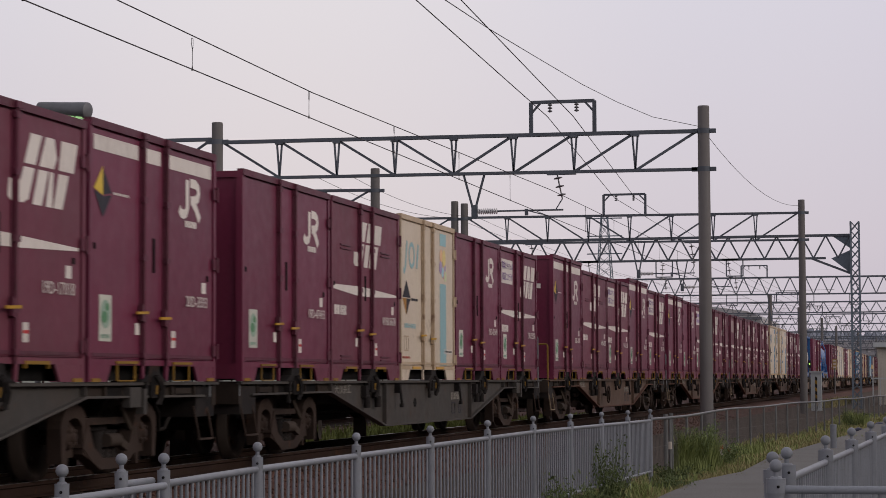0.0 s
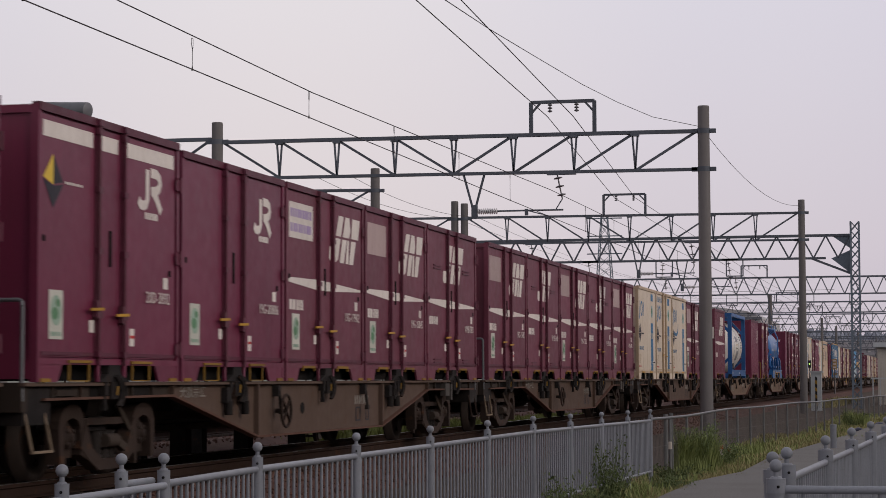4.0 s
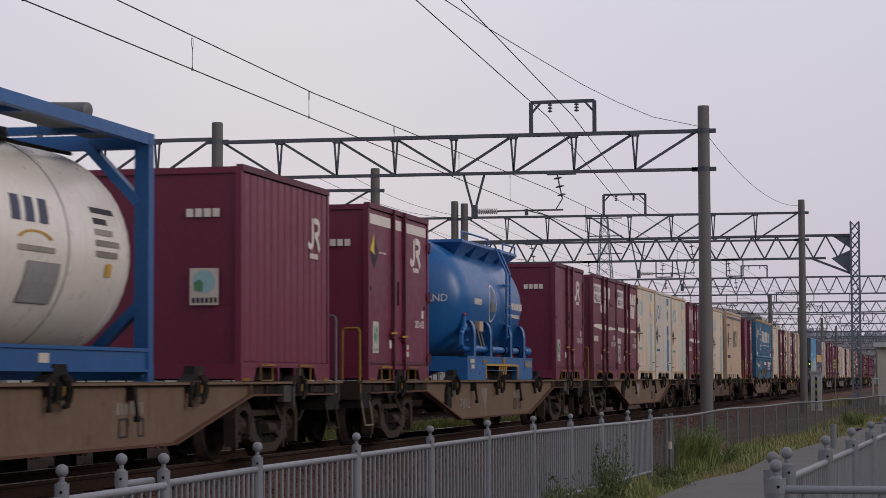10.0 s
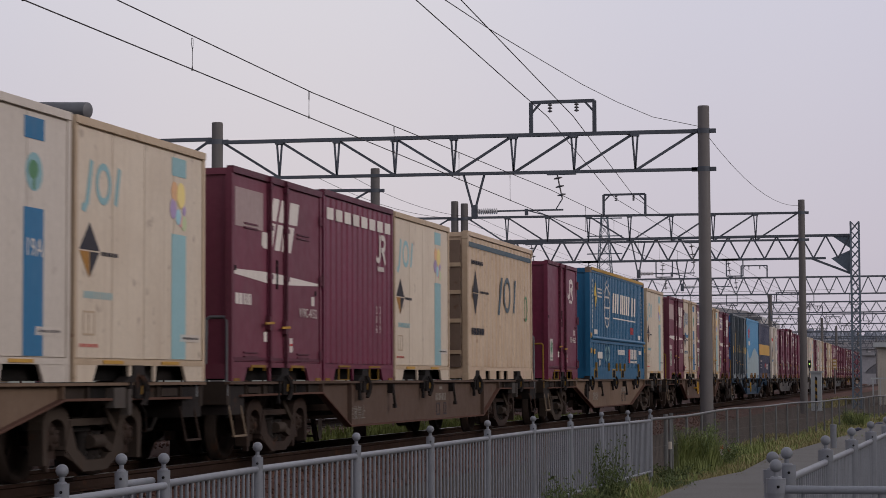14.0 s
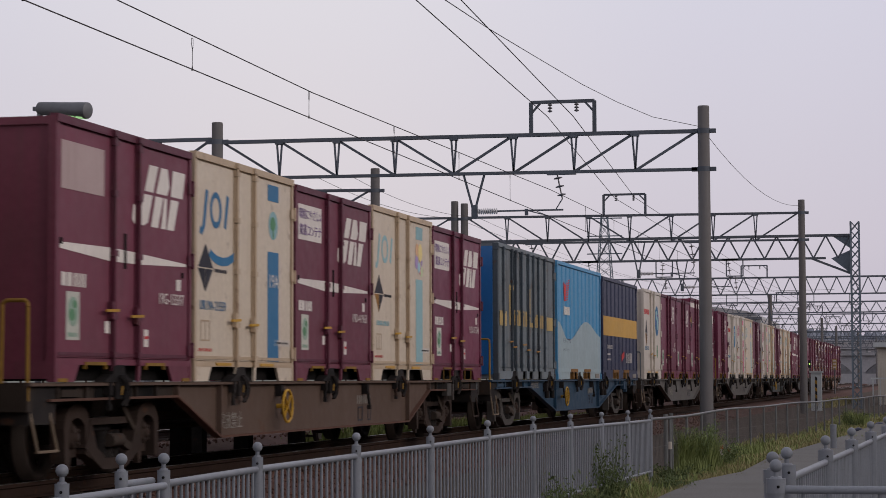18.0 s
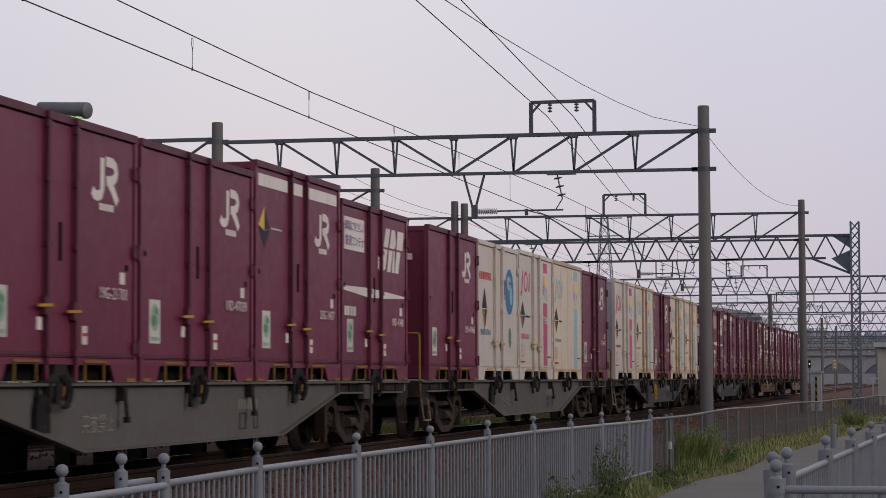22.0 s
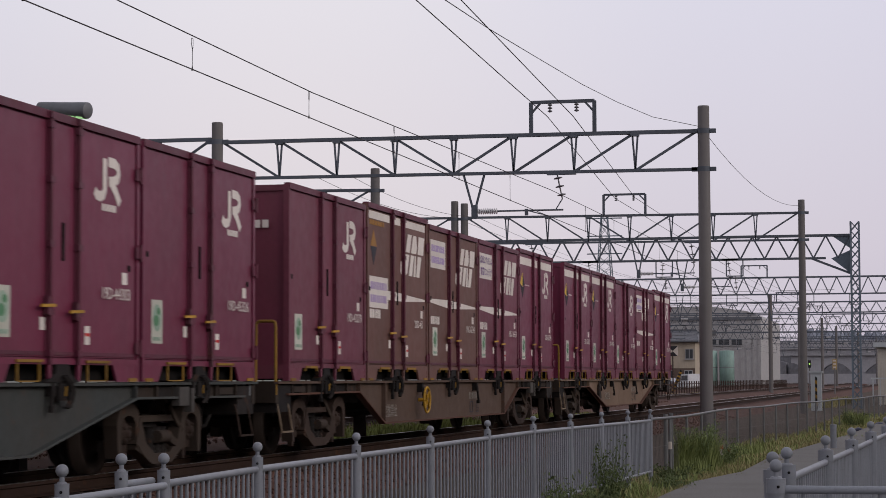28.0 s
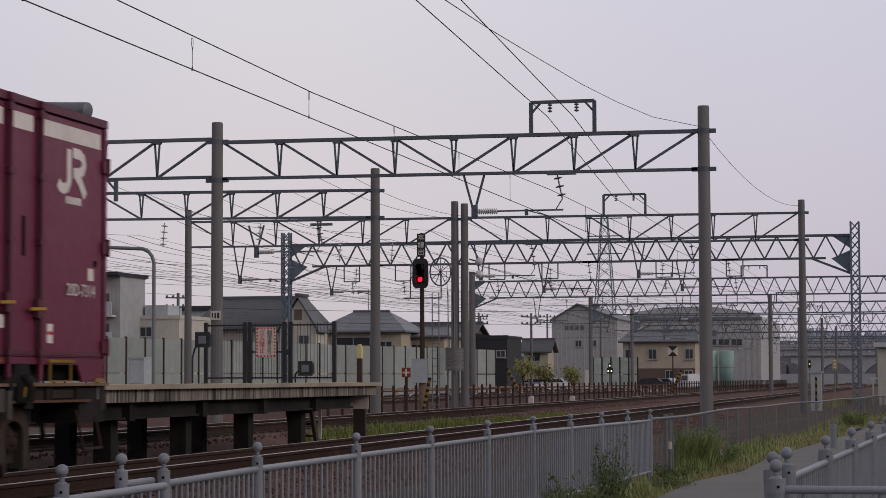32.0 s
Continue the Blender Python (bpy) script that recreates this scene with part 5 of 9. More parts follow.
    part("ladder_stay", Shape().bar((0.66, -1.17, 1.82), (0.35, -1.02, 1.78), 0.03).bar((0.98, -1.17, 1.82), (0.98, -1.04, 1.80), 0.03), TANKBLUE, c)
    part("round_mark", ring_on_shell(-0.39, 1.42, 0.33, 0.35, 0.09, 1.124, 1.42), WHITE, c, "white oval ring")
    part("mark_shape", ring_on_shell(-0.39, 1.35, 0.22, 0.10, 0.95, 1.124, 1.42, 12), WORN, c, "pale shape in the ring")
    part("mark_shape", on_shell(-0.46, -0.32, 1.45, 1.66, 1.124, 1.42, 0.03), WORN, c, "pale shape in the ring")
    for x0, x1, z, e, n in ((-2.0, -1.35, 1.36, 0.11, 8), (0.92, 2.45, 1.36, 0.13, 9), (1.05, 2.25, 1.20, 0.07, 11)):
        s = Shape()
        for i in range(n):
            a = x0 + (x1 - x0) * i / n
            p = on_shell(a, a + 0.72 * (x1 - x0) / n, z, z + e, 1.124, 1.42)
            s.add(p.v, p.f)
        tagged(part("serial_lettering", s, WHITE, c, "white row of bars"), kind="stuff")
    part("lettering", letters("BRAND", 0.19, WHITE), None, c, "white lettering on the rounded end", at=(-2.945, -0.53, 1.44)).rotation_euler = (0, 0, -math.pi / 2)
    tagged(part("end_bars", Shape().box(-2.905, -2.902, -0.30, -0.24, 2.02, 2.11).box(-2.905, -2.902, -0.21, -0.15, 2.02, 2.11).box(-2.905, -2.902, -0.12, -0.06, 2.02, 2.11).box(-2.944, -2.941, -0.28, -0.20, 1.14, 1.21).box(-2.944, -2.941, -0.17, -0.09, 1.14, 1.21), WHITE, c), kind="stuff")
    for x0, x1, z0, z1, m in ((-2.85, -2.5, 0.30, 0.37, OFFWHITE), (-2.75, -2.5, 0.20, 0.27, OFFWHITE), (-1.75, -1.45, 0.31, 0.36, OCHRE), (0.05, 0.28, 0.28, 0.41, OCHRE), (2.2, 2.85, 0.24, 0.37, WORN)):
        part("data_plate", Shape().box(x0, x1, -1.226, -1.222, z0, z1), m, c)
    CONTAINERS.append(c)
    return c


# ---- flat wagons ----
WHEELS = []
WAGONS = []


KINDS = {"deep": (5.80, 3.20, 0.79, 0.29), "long": (5.88, 4.45, 0.80, 0.325), "posted": (5.90, 2.95, 0.81, 0.29)}   # where the belly's slope begins and ends, and their heights


def belly(kind):
    a, b, za, zb = KINDS[kind]
    return [(-9.30, za - 0.01), (-a, za), (-b, zb), (b, zb), (a, za), (9.30, za - 0.01)]


def sill(kind):
    """The fish-bellied side of the frame with its flange and stiffeners."""
    a, b, za, zb = KINDS[kind]
    s = Shape().prism([(-a, 0.96), *belly(kind)[1:-1], (a, 0.96)], "y", -1.14, -1.10)
    s.box(-9.75, 9.75, -1.21, -1.14, 0.935, 0.965)
    for x in (-a + 0.02, a - 0.02):
        s.box(x - 0.012, x + 0.012, -1.20, -1.14, za + 0.02, 0.935)
    if kind != "deep":
        for x in (-b, b):
            s.box(x - 0.014, x + 0.014, -1.205, -1.14, zb + 0.02, 0.935)
    return s


def end_sill(kind, e):
    """The shallow end of the side over the bogie, boxed and pierced."""
    a, za = KINDS[kind][0], KINDS[kind][2]
    s = Shape().box(*sorted((e * a, e * 9.30)), -1.14, -1.10, za - 0.01, 0.96)
    for x, w in ((6.42, 0.05), (7.02, 0.03), (8.32, 0.06), (9.02, 0.04)):
        s.box(*sorted((e * x, e * (x + w))), -1.175, -1.14, za, 0.935)
    return s.box(*sorted((e * 8.45, e * 8.95)), -1.165, -1.14, za + 0.03, 0.90)


def lower_flange(kind):
    """The flange along the belly of the side sill."""
    s, pts = Shape(), belly(kind)
    for a, b in zip(pts[:-1], pts[1:]):
        s.prism([a, b, (b[0], b[1] + 0.024), (a[0], a[1] + 0.024)], "y", -1.205, -1.1405)
    return s


def other_side(s):
    o = Shape()
    o.add([(x, -y, z) for x, y, z in s.v], [tuple(reversed(f)) for f in s.f])
    return o


def side_frame():
    """The cast side of a bogie: two broad arched pedestals, a deep pointed cradle slung between them and a bar over the springs."""
    s = Shape()
    for x in (-0.95, 0.95):
        e = -1 if x < 0 else 1
        arch = [(math.cos(math.pi * i / 10), math.sin(math.pi * i / 10)) for i in range(11)]
        outer = [(x + 0.33 * c, 0.52 + 0.24 * d) for c, d in arch]
        inner = [(x + 0.20 * c, 0.50 + 0.12 * d) for c, d in arch]
        for p, q, u, v in zip(outer[:-1], outer[1:], inner[:-1], inner[1:]):
            s.prism([p, q, v, u], "y", -0.99, -0.84)
        s.prism([(x + e * 0.33, 0.52), (x + e * 0.20, 0.50), (x + e * 0.21, 0.18), (x + e * 0.30, 0.18)], "y", -0.99, -0.84)
        s.prism([(x - e * 0.33, 0.52), (x - e * 0.20, 0.50), (x - e * 0.21, 0.26), (x - e * 0.38, 0.20)], "y", -0.99, -0.84)
    for e in (-1, 1):
        s.prism([(e * 0.64, 0.60), (e * 0.76, 0.32), (e * 0.54, 0.19), (e * 0.30, 0.09), (e * 0.22, 0.20), (e * 0.47, 0.32), (e * 0.55, 0.46)], "y", -1.0, -0.86)
    s.prism([(-0.30, 0.09), (0.30, 0.09), (0.22, 0.20), (-0.22, 0.20)], "y", -1.0, -0.86)
    return s.prism([(-0.60, 0.54), (0.60, 0.54), (0.56, 0.61), (-0.56, 0.61)], "y", -0.94, -0.86)


def axle_box():
    s = Shape().prism([(-0.17, -0.20), (0.17, -0.20), (0.17, 0.10), (0.10, 0.15), (-0.10, 0.15), (-0.17, 0.10)], "y", -0.90, -0.80)
    s.lathe((0, -0.90, 0.0), (0, -1, 0), [(0, 0.115), (0.05, 0.115), (0.065, 0.09), (0.07, 0.05), (0.10, 0.045), (0.10, 0.005)], 14)
    for i in range(4):
        a = math.pi / 4 + i * math.pi / 2
        s.lathe((0.088 * math.cos(a), -0.945, 0.088 * math.sin(a)), (0, -1, 0), [(0, 0.022), (0.035, 0.022), (0.035, 0.001)], 6)
    return s.prism([(-0.05, -0.20), (0.05, -0.20), (0.03, -0.32), (-0.03, -0.32)], "y", -0.90, -0.84)


def wheelset():
    s = Shape()
    for y, d in ((-0.535, -1), (0.535, 1)):
        s.lathe((0, y - d * 0.03, 0), (0, d, 0), [(-0.02, 0.06), (-0.02, 0.12), (0.03, 0.16), (0.03, 0.34), (-0.03, 0.36), (-0.03, 0.455), (0.0, 0.455), (0.01, 0.43), (0.10, 0.425), (0.10, 0.36), (0.065, 0.34), (0.065, 0.16), (0.11, 0.12), (0.11, 0.06)], 28)
    for k in range(3):
        a = 2 * math.pi * k / 3
        s.tube((0.25 * math.cos(a), -0.61, 0.25 * math.sin(a)), (0.25 * math.cos(a), -0.59, 0.25 * math.sin(a)), 0.035, 8)
    return s.tube((0, -0.9, 0), (0, 0.9, 0), 0.075, 10)


def hand_wheel():
    s, n = Shape(), 20
    for i in range(n):
        a, b = 2 * math.pi * i / n, 2 * math.pi * (i + 1) / n
        s.tube((0.20 * math.cos(a), 0, 0.20 * math.sin(a)), (0.20 * math.cos(b), 0, 0.20 * math.sin(b)), 0.018, 6, cap=False)
    for i in range(4):
        a = math.pi / 4 + i * math.pi / 2
        s.bar((0, 0, 0), (0.2 * math.cos(a), 0, 0.2 * math.sin(a)), 0.03, 0.012)
    return s.tube((0, 0.0, 0), (0, 0.14, 0), 0.03, 8)


def lock_cluster():
    """A twist lock: a black seat standing up between the fork pockets on sloping shoulders, with levers and hooks below."""
    s = Shape().prism([(-0.40, 0.97), (0.40, 0.97), (0.17, 1.05), (0.14, 1.14), (-0.14, 1.14), (-0.17, 1.05)], "y", -1.225, -1.10)
    s.box(-0.10, 0.12, -1.235, -1.14, 0.80, 0.968).box(-0.24, -0.17, -1.225, -1.15, 0.84, 0.966).box(0.17, 0.25, -1.225, -1.15, 0.86, 0.966)
    for dx in (-0.04, 0.03):
        s.path([(dx, -1.25, 1.03), (dx + 0.07, -1.27, 0.97), (dx + 0.12, -1.275, 0.88), (dx + 0.10, -1.265, 0.79), (dx + 0.04, -1.25, 0.73)], 0.018, 6)
    s.tube((-0.21, -1.20, 0.86), (-0.22, -1.20, 0.73), 0.022, 6).tube((0.21, -1.20, 0.88), (0.20, -1.20, 0.77), 0.020, 6)
    return s.box(0.18, 0.235, -1.225, -1.19, 0.73, 0.78).box(-0.245, -0.195, -1.225, -1.18, 0.69, 0.75)


def handrail(lift, deep=0.22):
    top = 1.72 + lift
    return Shape().path([(0, -1.16, 0.80), (0, -1.16, top - 0.06), (0.01, -1.15, top - 0.02), (0.02, -1.12, top), (0.02, -1.12 - 0.04 + deep, top), (0.02, -1.12 + deep, top - 0.03), (0.02, -1.11 + deep, 0.95)], 0.019, 8)


def stirrup():
    return Shape().path([(-0.30, -1.15, 0.70), (-0.30, -1.17, 0.62), (-0.20, -1.19, 0.33), (0.24, -1.19, 0.33), (0.14, -1.17, 0.62), (0.14, -1.15, 0.70)], 0.014, 6).box(-0.21, 0.25, -1.205, -1.17, 0.32, 0.34)


def wagon(paint, rail=None, wheel=None, mark_at=1.6, kind="deep", stirrups="pale", emblem=False):
    tone = {"pale_grey_wagon_paint": "pale grey", "grey_wagon_paint": "grey", "dusty_tan_wagon_paint": "dusty tan", "dusty_brown_wagon_paint": "dusty brown", "dark_grey_green_wagon_paint": "dark grey-green", "dusty_blue_wagon_paint": "dusty blue"}[paint.name]
    w = thing("container_wagon", f"{tone} flat container wagon with fish-bellied sides on the rails", "wagon", "wagons of the freight train")
    n = paint.name
    cast = DUST if paint is W_BLUE else UMBER if paint in (W_TAN, W_GREEN) else BOGIE
    part("side_sill", shared(("sill", n, kind), lambda: sill(kind).mesh("side_sill", paint)), None, w)
    part("side_sill", shared(("sill2", n, kind), lambda: other_side(sill(kind)).mesh("side_sill", paint)), None, w)
    part("lower_flange", shared(("flange", n, kind), lambda: lower_flange(kind).mesh("lower_flange", FLANGE if paint in (W_TAN, W_BROWN) else paint)), None, w, "rusty lower flange" if paint in (W_TAN, W_BROWN) else "")
    # end sills are darker brown than the wagon paint, except on blue wagons
    for e in (-1, 1):
        part("end_sill", shared(("esill", n == "dusty_blue_wagon_paint", kind, e), lambda: end_sill(kind, e).mesh("end_sill", W_BLUE if paint is W_BLUE else END_BROWN)), None, w, "" if paint is W_BLUE else "dark brown end of the side")
    part("centre_sill", shared("csill", lambda: Shape().box(-9.7, 9.7, -0.2, 0.2, 0.62, 0.94).mesh("centre_sill", SOOT)), None, w)
    part("deck", shared(("deck", n), lambda: (lambda s: [s.box(x - 0.09, x + 0.09, -1.1, 1.1, 0.86, 0.955) for x in [-9.6 + 1.2 * i for i in range(17)]] and s)(Shape()).mesh("deck", paint)), None, w, "cross bearers of the deck")
    for e in (-1, 1):
        part("end_beam", shared(("beam", n, e), lambda: Shape().box(*sorted((e * 9.75, e * 9.63)), -1.17, 1.17, 0.70, 0.962).mesh("end_beam", END_BROWN)), None, w)
        part("coupler", shared(("coupler", e), lambda: Shape().box(*sorted((e * 9.76, e * 9.98)), -0.12, 0.12, 0.76, 0.98).box(*sorted((e * 9.93, e * 10.12)), -0.16, 0.16, 0.72, 1.02).mesh("coupler", SOOT)), None, w)
        part("air_hose", shared(("hose", e), lambda: Shape().path([(e * 9.76, -0.4, 0.75), (e * 9.95, -0.4, 0.62), (e * 10.08, -0.36, 0.42), (e * 10.18, -0.30, 0.40)], 0.025, 6).mesh("air_hose", SOOT)), None, w)
    for x in (-7.649, -3.824, 0.0, 3.824, 7.649):
        part("lock_lever", shared("ylever", lambda: Shape().bar((-0.02, -1.268, 0.93), (-0.045, -1.27, 0.84), 0.016, 0.016).mesh("lock_lever", OLDYELLOW)), None, w, "yellow lever", at=(x, 0, 0))
        part("container_lock", shared("lock", lambda: lock_cluster().mesh("container_lock", SOOT)), None, w, "dark twist lock with lever", at=(x, 0, 0))
    for x in (-2.2, 1.9):
        part("lever", shared("lever", lambda: Shape().tube((0, -1.22, 0.86), (0, -1.25, 0.60), 0.02, 6).box(-0.05, 0.05, -1.23, -1.14, 0.78, 0.92).box(-0.04, 0.04, -1.27, -1.22, 0.56, 0.62).mesh("lever", SOOT)), None, w, at=(x, 0, 0))
    part("gear_box", shared(("gbox", n), lambda: Shape().box(-0.16, 0.15, -1.22, -1.13, 0.71, 0.915).box(0.17, 0.26, -1.24, -1.15, 0.64, 0.90).mesh("gear_box", W_BLUE if paint is W_BLUE else W_GREY)), None, w, "grey equipment box", at=(7.15, 0, 0))
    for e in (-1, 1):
        # thin black sheets laid on the sill stand for shaded openings
        part("side_recess", shared(("recess", e), lambda: (lambda s: [s.box(*sorted((e * a, e * b)), -1.146, -1.139, 0.80, 0.925) for a, b in ((9.3, 8.55), (8.1, 7.1), (6.95, 6.5))] and s)(Shape()).mesh("side_recess", SHADE)), None, w, "black sheets for the shade of openings in the frame side")
        part("end_box", shared(("ebox", e), lambda: Shape().box(*sorted((e * 9.70, e * 9.10)), -1.165, -0.75, 0.58, 0.915).mesh("end_box", SOOT)), None, w, "dark box under the frame end")
    part("brake_tank", shared("tank", lambda: Shape().lathe((-1.0, -0.55, 0.52), (1, 0, 0), [(0, 0.02), (0.06, 0.2), (1.9, 0.2), (1.96, 0.02)], 14).lathe((1.5, 0.5, 0.5), (1, 0, 0), [(0, 0.02), (0.06, 0.17), (0.9, 0.17), (0.96, 0.02)], 14).mesh("brake_tank", SOOT)), None, w)
    part("brake_rod", shared("rods", lambda: Shape().tube((-6, -0.3, 0.5), (6, -0.3, 0.5), 0.025, 6).tube((-6, 0.3, 0.45), (6, 0.3, 0.45), 0.025, 6).mesh("brake_rod", SOOT)), None, w)
    if wheel:
        part("hand_wheel", shared(("hw", wheel.name), lambda: hand_wheel().mesh("hand_wheel", wheel)), None, w, "spoked brake hand wheel", at=(-2.22 if kind == "long" else -2.15, -1.30, 0.66 if kind == "long" else 0.60))
    if rail:
        part("handrail", shared(("rail", rail.name), lambda: handrail(0.0).mesh("handrail", rail)), None, w, at=(-9.72, 0, 0))
        part("handrail", shared("rail_dark", lambda: handrail(0.14, 0.42).mesh("handrail", GALV)), None, w, at=(9.56, 0, 0))
    for x in (-9.35, 9.35):
        part("step", shared(("step", stirrups == "pale" and x < 0), lambda: stirrup().mesh("step", STEPPALE if stirrups == "pale" and x < 0 else BOGIE)), None, w, "hanging step", at=(x, 0, 0))
    tagged(part("number_lettering", shared("numbers", lambda: (lambda s: (bars(s, 0, 0.78, 0.64, 0.76, 7, -1.146, thin=0.75), rect(s, 0.26, 0.46, 0.82, 0.865, -1.146), s)[-1])(Shape()).mesh("number_bars", WORN)), None, w, "faded number bars", at=(mark_at, 0, 0)), kind="stuff")
    for dx, wide in ((0.05, 0.25), (0.58, 0.18)):
        part("stencil", shared(("stencil", wide), lambda: (lambda s: ([rect(s, a, b, c, d, -1.146) for a, b, c, d in ((0, 0.035, 0.42, 0.58), (wide - 0.035, wide, 0.42, 0.58), (0, wide, 0.40, 0.42), (0, wide, 0.58, 0.60))], s)[-1])(Shape()).mesh("stencil", DARKMARK)), None, w, "dark stencilled box", at=(mark_at + dx, 0, 0))
    tx, tz = {"deep": (-2.72, 0.55), "long": (-3.95, 0.50), "posted": (-5.15, 0.87)}[kind]
    part("lettering", letters("突放禁止", 0.21, WORN), None, w, "faded white lettering", at=(tx, -1.148, tz))
    if emblem:
        part("painted_triangle", shared("wtri", lambda: (lambda s: (sheet(s, [(0.0, 0.83), (0.10, 0.62), (0.34, 0.40), (0.52, 0.83)], -1.146), s)[-1])(Shape()).mesh("painted_triangle", WORN)), None, w, "worn pale triangle emblem", at=(-1.35, 0, 0))
    if kind == "deep":
        part("tool_holder", shared("holder", lambda: Shape().prism([(-0.16, 0.50), (0.16, 0.50), (0.14, 0.78), (0.05, 0.86), (-0.10, 0.84), (-0.15, 0.74)], "y", -1.20, -1.14).tube((-0.10, -1.18, 0.80), (-0.10, -1.18, 0.95), 0.02, 6).mesh("tool_holder", SOOT)), None, w, "dark upright tool holder", at=(-4.15, 0, 0))
    if kind == "posted":
        # the sill is not pierced: a black disc stands for the shaded hole
        part("sight_hole", shared("hole", lambda: Shape().prism([(0.09 * math.cos(a), 0.62 + 0.075 * math.sin(a)) for a in [math.pi * i / 6 for i in range(12)]], "y", -1.146, -1.139).mesh("sight_hole", SHADE)), None, w, "black disc for the shade in a round hole", at=(-0.95, 0, 0))
        for x in (-4.1, -3.5, 3.35, 3.75):
            part("valve_gear", shared("valve", lambda: Shape().box(-0.08, 0.08, -1.22, -1.14, 0.72, 0.90).tube((0, -1.21, 0.74), (0, -1.21, 0.58), 0.05, 8).mesh("valve_gear", SOOT)), None, w, "dark valve gear", at=(x, 0, 0))
    for bx in (-7.2, 7.05):
        b = part("bogie", shared("bolster", lambda: Shape().box(-0.22, 0.22, -0.85, 0.85, 0.42, 0.62).box(-0.3, 0.3, -0.3, 0.3, 0.5, 0.66).mesh("bogie", SOOT)), None, w, "two-axle cast steel bogie", at=(bx, 0, 0))
        part("side_frame", shared(("sframe", cast.name), lambda: side_frame().mesh("side_frame", cast)), None, b)
        part("side_frame", shared("sframe2", lambda: other_side(side_frame()).mesh("side_frame", BOGIE)), None, b)
        part("spring", shared("spring", lambda: (lambda s: [s.lathe((x, -0.90, 0.17), (0, 0, 1), [(0.026 * i, 0.062 if i % 2 else 0.08) for i in range(13)], 10) for x in (-0.18, 0.0, 0.18)] and s)(Shape()).mesh("spring", SOOT)), None, b)
        part("brake_hanger", shared("hanger", lambda: Shape().bar((0.42, -0.9, 0.72), (0.62, -0.98, 0.42), 0.07, 0.05).mesh("brake_hanger", UMBER)), None, b)
        part("brake_shoe", shared("shoe", lambda: Shape().tube((-0.18, -1.0, 0.38), (0.14, -1.0, 0.38), 0.07, 10).bar((0.10, -1.0, 0.38), (0.30, -1.02, 0.30), 0.08, 0.08).mesh("brake_shoe", UMBER)), None, b)
        for ax in (-0.95, 0.95):
            part("axle_box", shared("abox", lambda: axle_box().mesh("axle_box", BOGIE)), None, b, at=(ax, 0, 0.43))
            ws = part("wheelset", shared("wset", lambda: wheelset().mesh("wheelset", RIM)), None, b, at=(ax, 0, 0.43))
            WHEELS.append((ws, ax, w))
    WAGONS.append(w)
    return w


# ---- the train, from its tail forward: wagon, then its loads with the place of each along the wagon ----
SLOT = (-7.622, -3.811, 0.0, 3.811, 7.622)
SHIFT = (0.0, 0.02, 0.06, 0.05, 0.14, 0.15, 0.0, 0.26, 0.0, -0.25, 0.24, 0.06, -0.79, -0.81, -0.38, 0.0, 0.59, 0.10, 0.57)   # how far the loads sit off the regular spacing
SLACK = (-0.15, -0.10, -0.05, -0.08, 0.0, 0.08, 0.10, 0.03, -0.05, 0.0, 0.05, 0.05, -0.10, -0.44, -0.33, 0.05, 0.45, 0.40, 0.45)   # and the wagons, by the play in their couplings
RIDES = []   # (thing, wagon number from the tail, place along the wagon, height)


def middle(t, k):
    """Where the middle of wagon k is at t seconds: the train slows a little as it passes."""
    s = (t - 16) / 16
    return 193.535 - 20.379 * k - (185.444 * s - 1.900 * s * s - 0.682 * s ** 3 + 0.387 * s ** 4)


def couple(k, wag, loads):
    RIDES.append((wag, k, SLACK[k], 0.0))
    for place, c in zip(SLOT, loads) if len(loads) == 5 else loads:
        RIDES.append((c, k, place + (SHIFT[k] if place in SLOT else 0.0), 0.972))


H, F, R, G = hook_container, stripe_container, reefer, globe_container
couple(0, wagon(W_TAN, OLDYELLOW), [H("20D-57012", striped=True, h=2.56), H("20D-7904", striped=True, h=2.56), H("19D-42843"), F("V19C-303", PLUM, "bars", True), H("20D-7314", striped=True, h=2.56)])
couple(1, wagon(W_BROWN, OLDYELLOW, YELLOW, kind="long"), [end_hook(H("19D-43279", PLUM)), F("20D-43", BROWNED, "bars", eco=False, band=True), F("19G-6734", BROWNED, "bars"), F("19D-16423", PLUM, "text"), H("20D-2374", striped=True, h=2.56)])
couple(2, wagon(W_GREEN, GALV), [ribbed_red(None, True, "block"), F("19G-15408", PLUM, "blank"), H("20D-35012", striped=True, h=2.56), H("19D-44303"), H("19D-45326")])
couple(3, wagon(W_GREEN, OLDYELLOW, YELLOW, kind="posted"), [R(PINK, False, OFFWHITE), R(TEAL, False), H("19D-49646"), R(TEAL, False), R(TEAL, False)])
couple(4, wagon(W_PALE, OLDYELLOW), [end_hook(H("19D-47048")), G(), R(PINK, False, OFFWHITE, serial="UR19A-10741"), R(TEAL), H("19D-44501")])
couple(5, wagon(W_PALE, GALV), [G(), H("19G-21701"), H("19D-47039"), H("20G-3427", striped=True, h=2.66), F("19D-4348", WINE, "text")])
couple(6, wagon(W_BLUE, OLDYELLOW, YELLOW, kind="posted"), [(-6.13, grey_liner()), (0.22, blue_wave()), (6.60, navy_band())])
couple(7, wagon(W_BROWN, OLDYELLOW, YELLOW, kind="long"), [F("19G-15597", PLUM, "blank"), R(MIDBLUE, False, swoosh=True, serial="UR19A-21559"), F("19D-41963", PLUM, "text"), R(TEAL, False), F("19D-37594", WINE, "text")])
couple(8, wagon(W_TAN, OLDYELLOW), [(-7.66, H("19D-40622")), (0.66, long_blue()), (7.90, R(TEAL))])
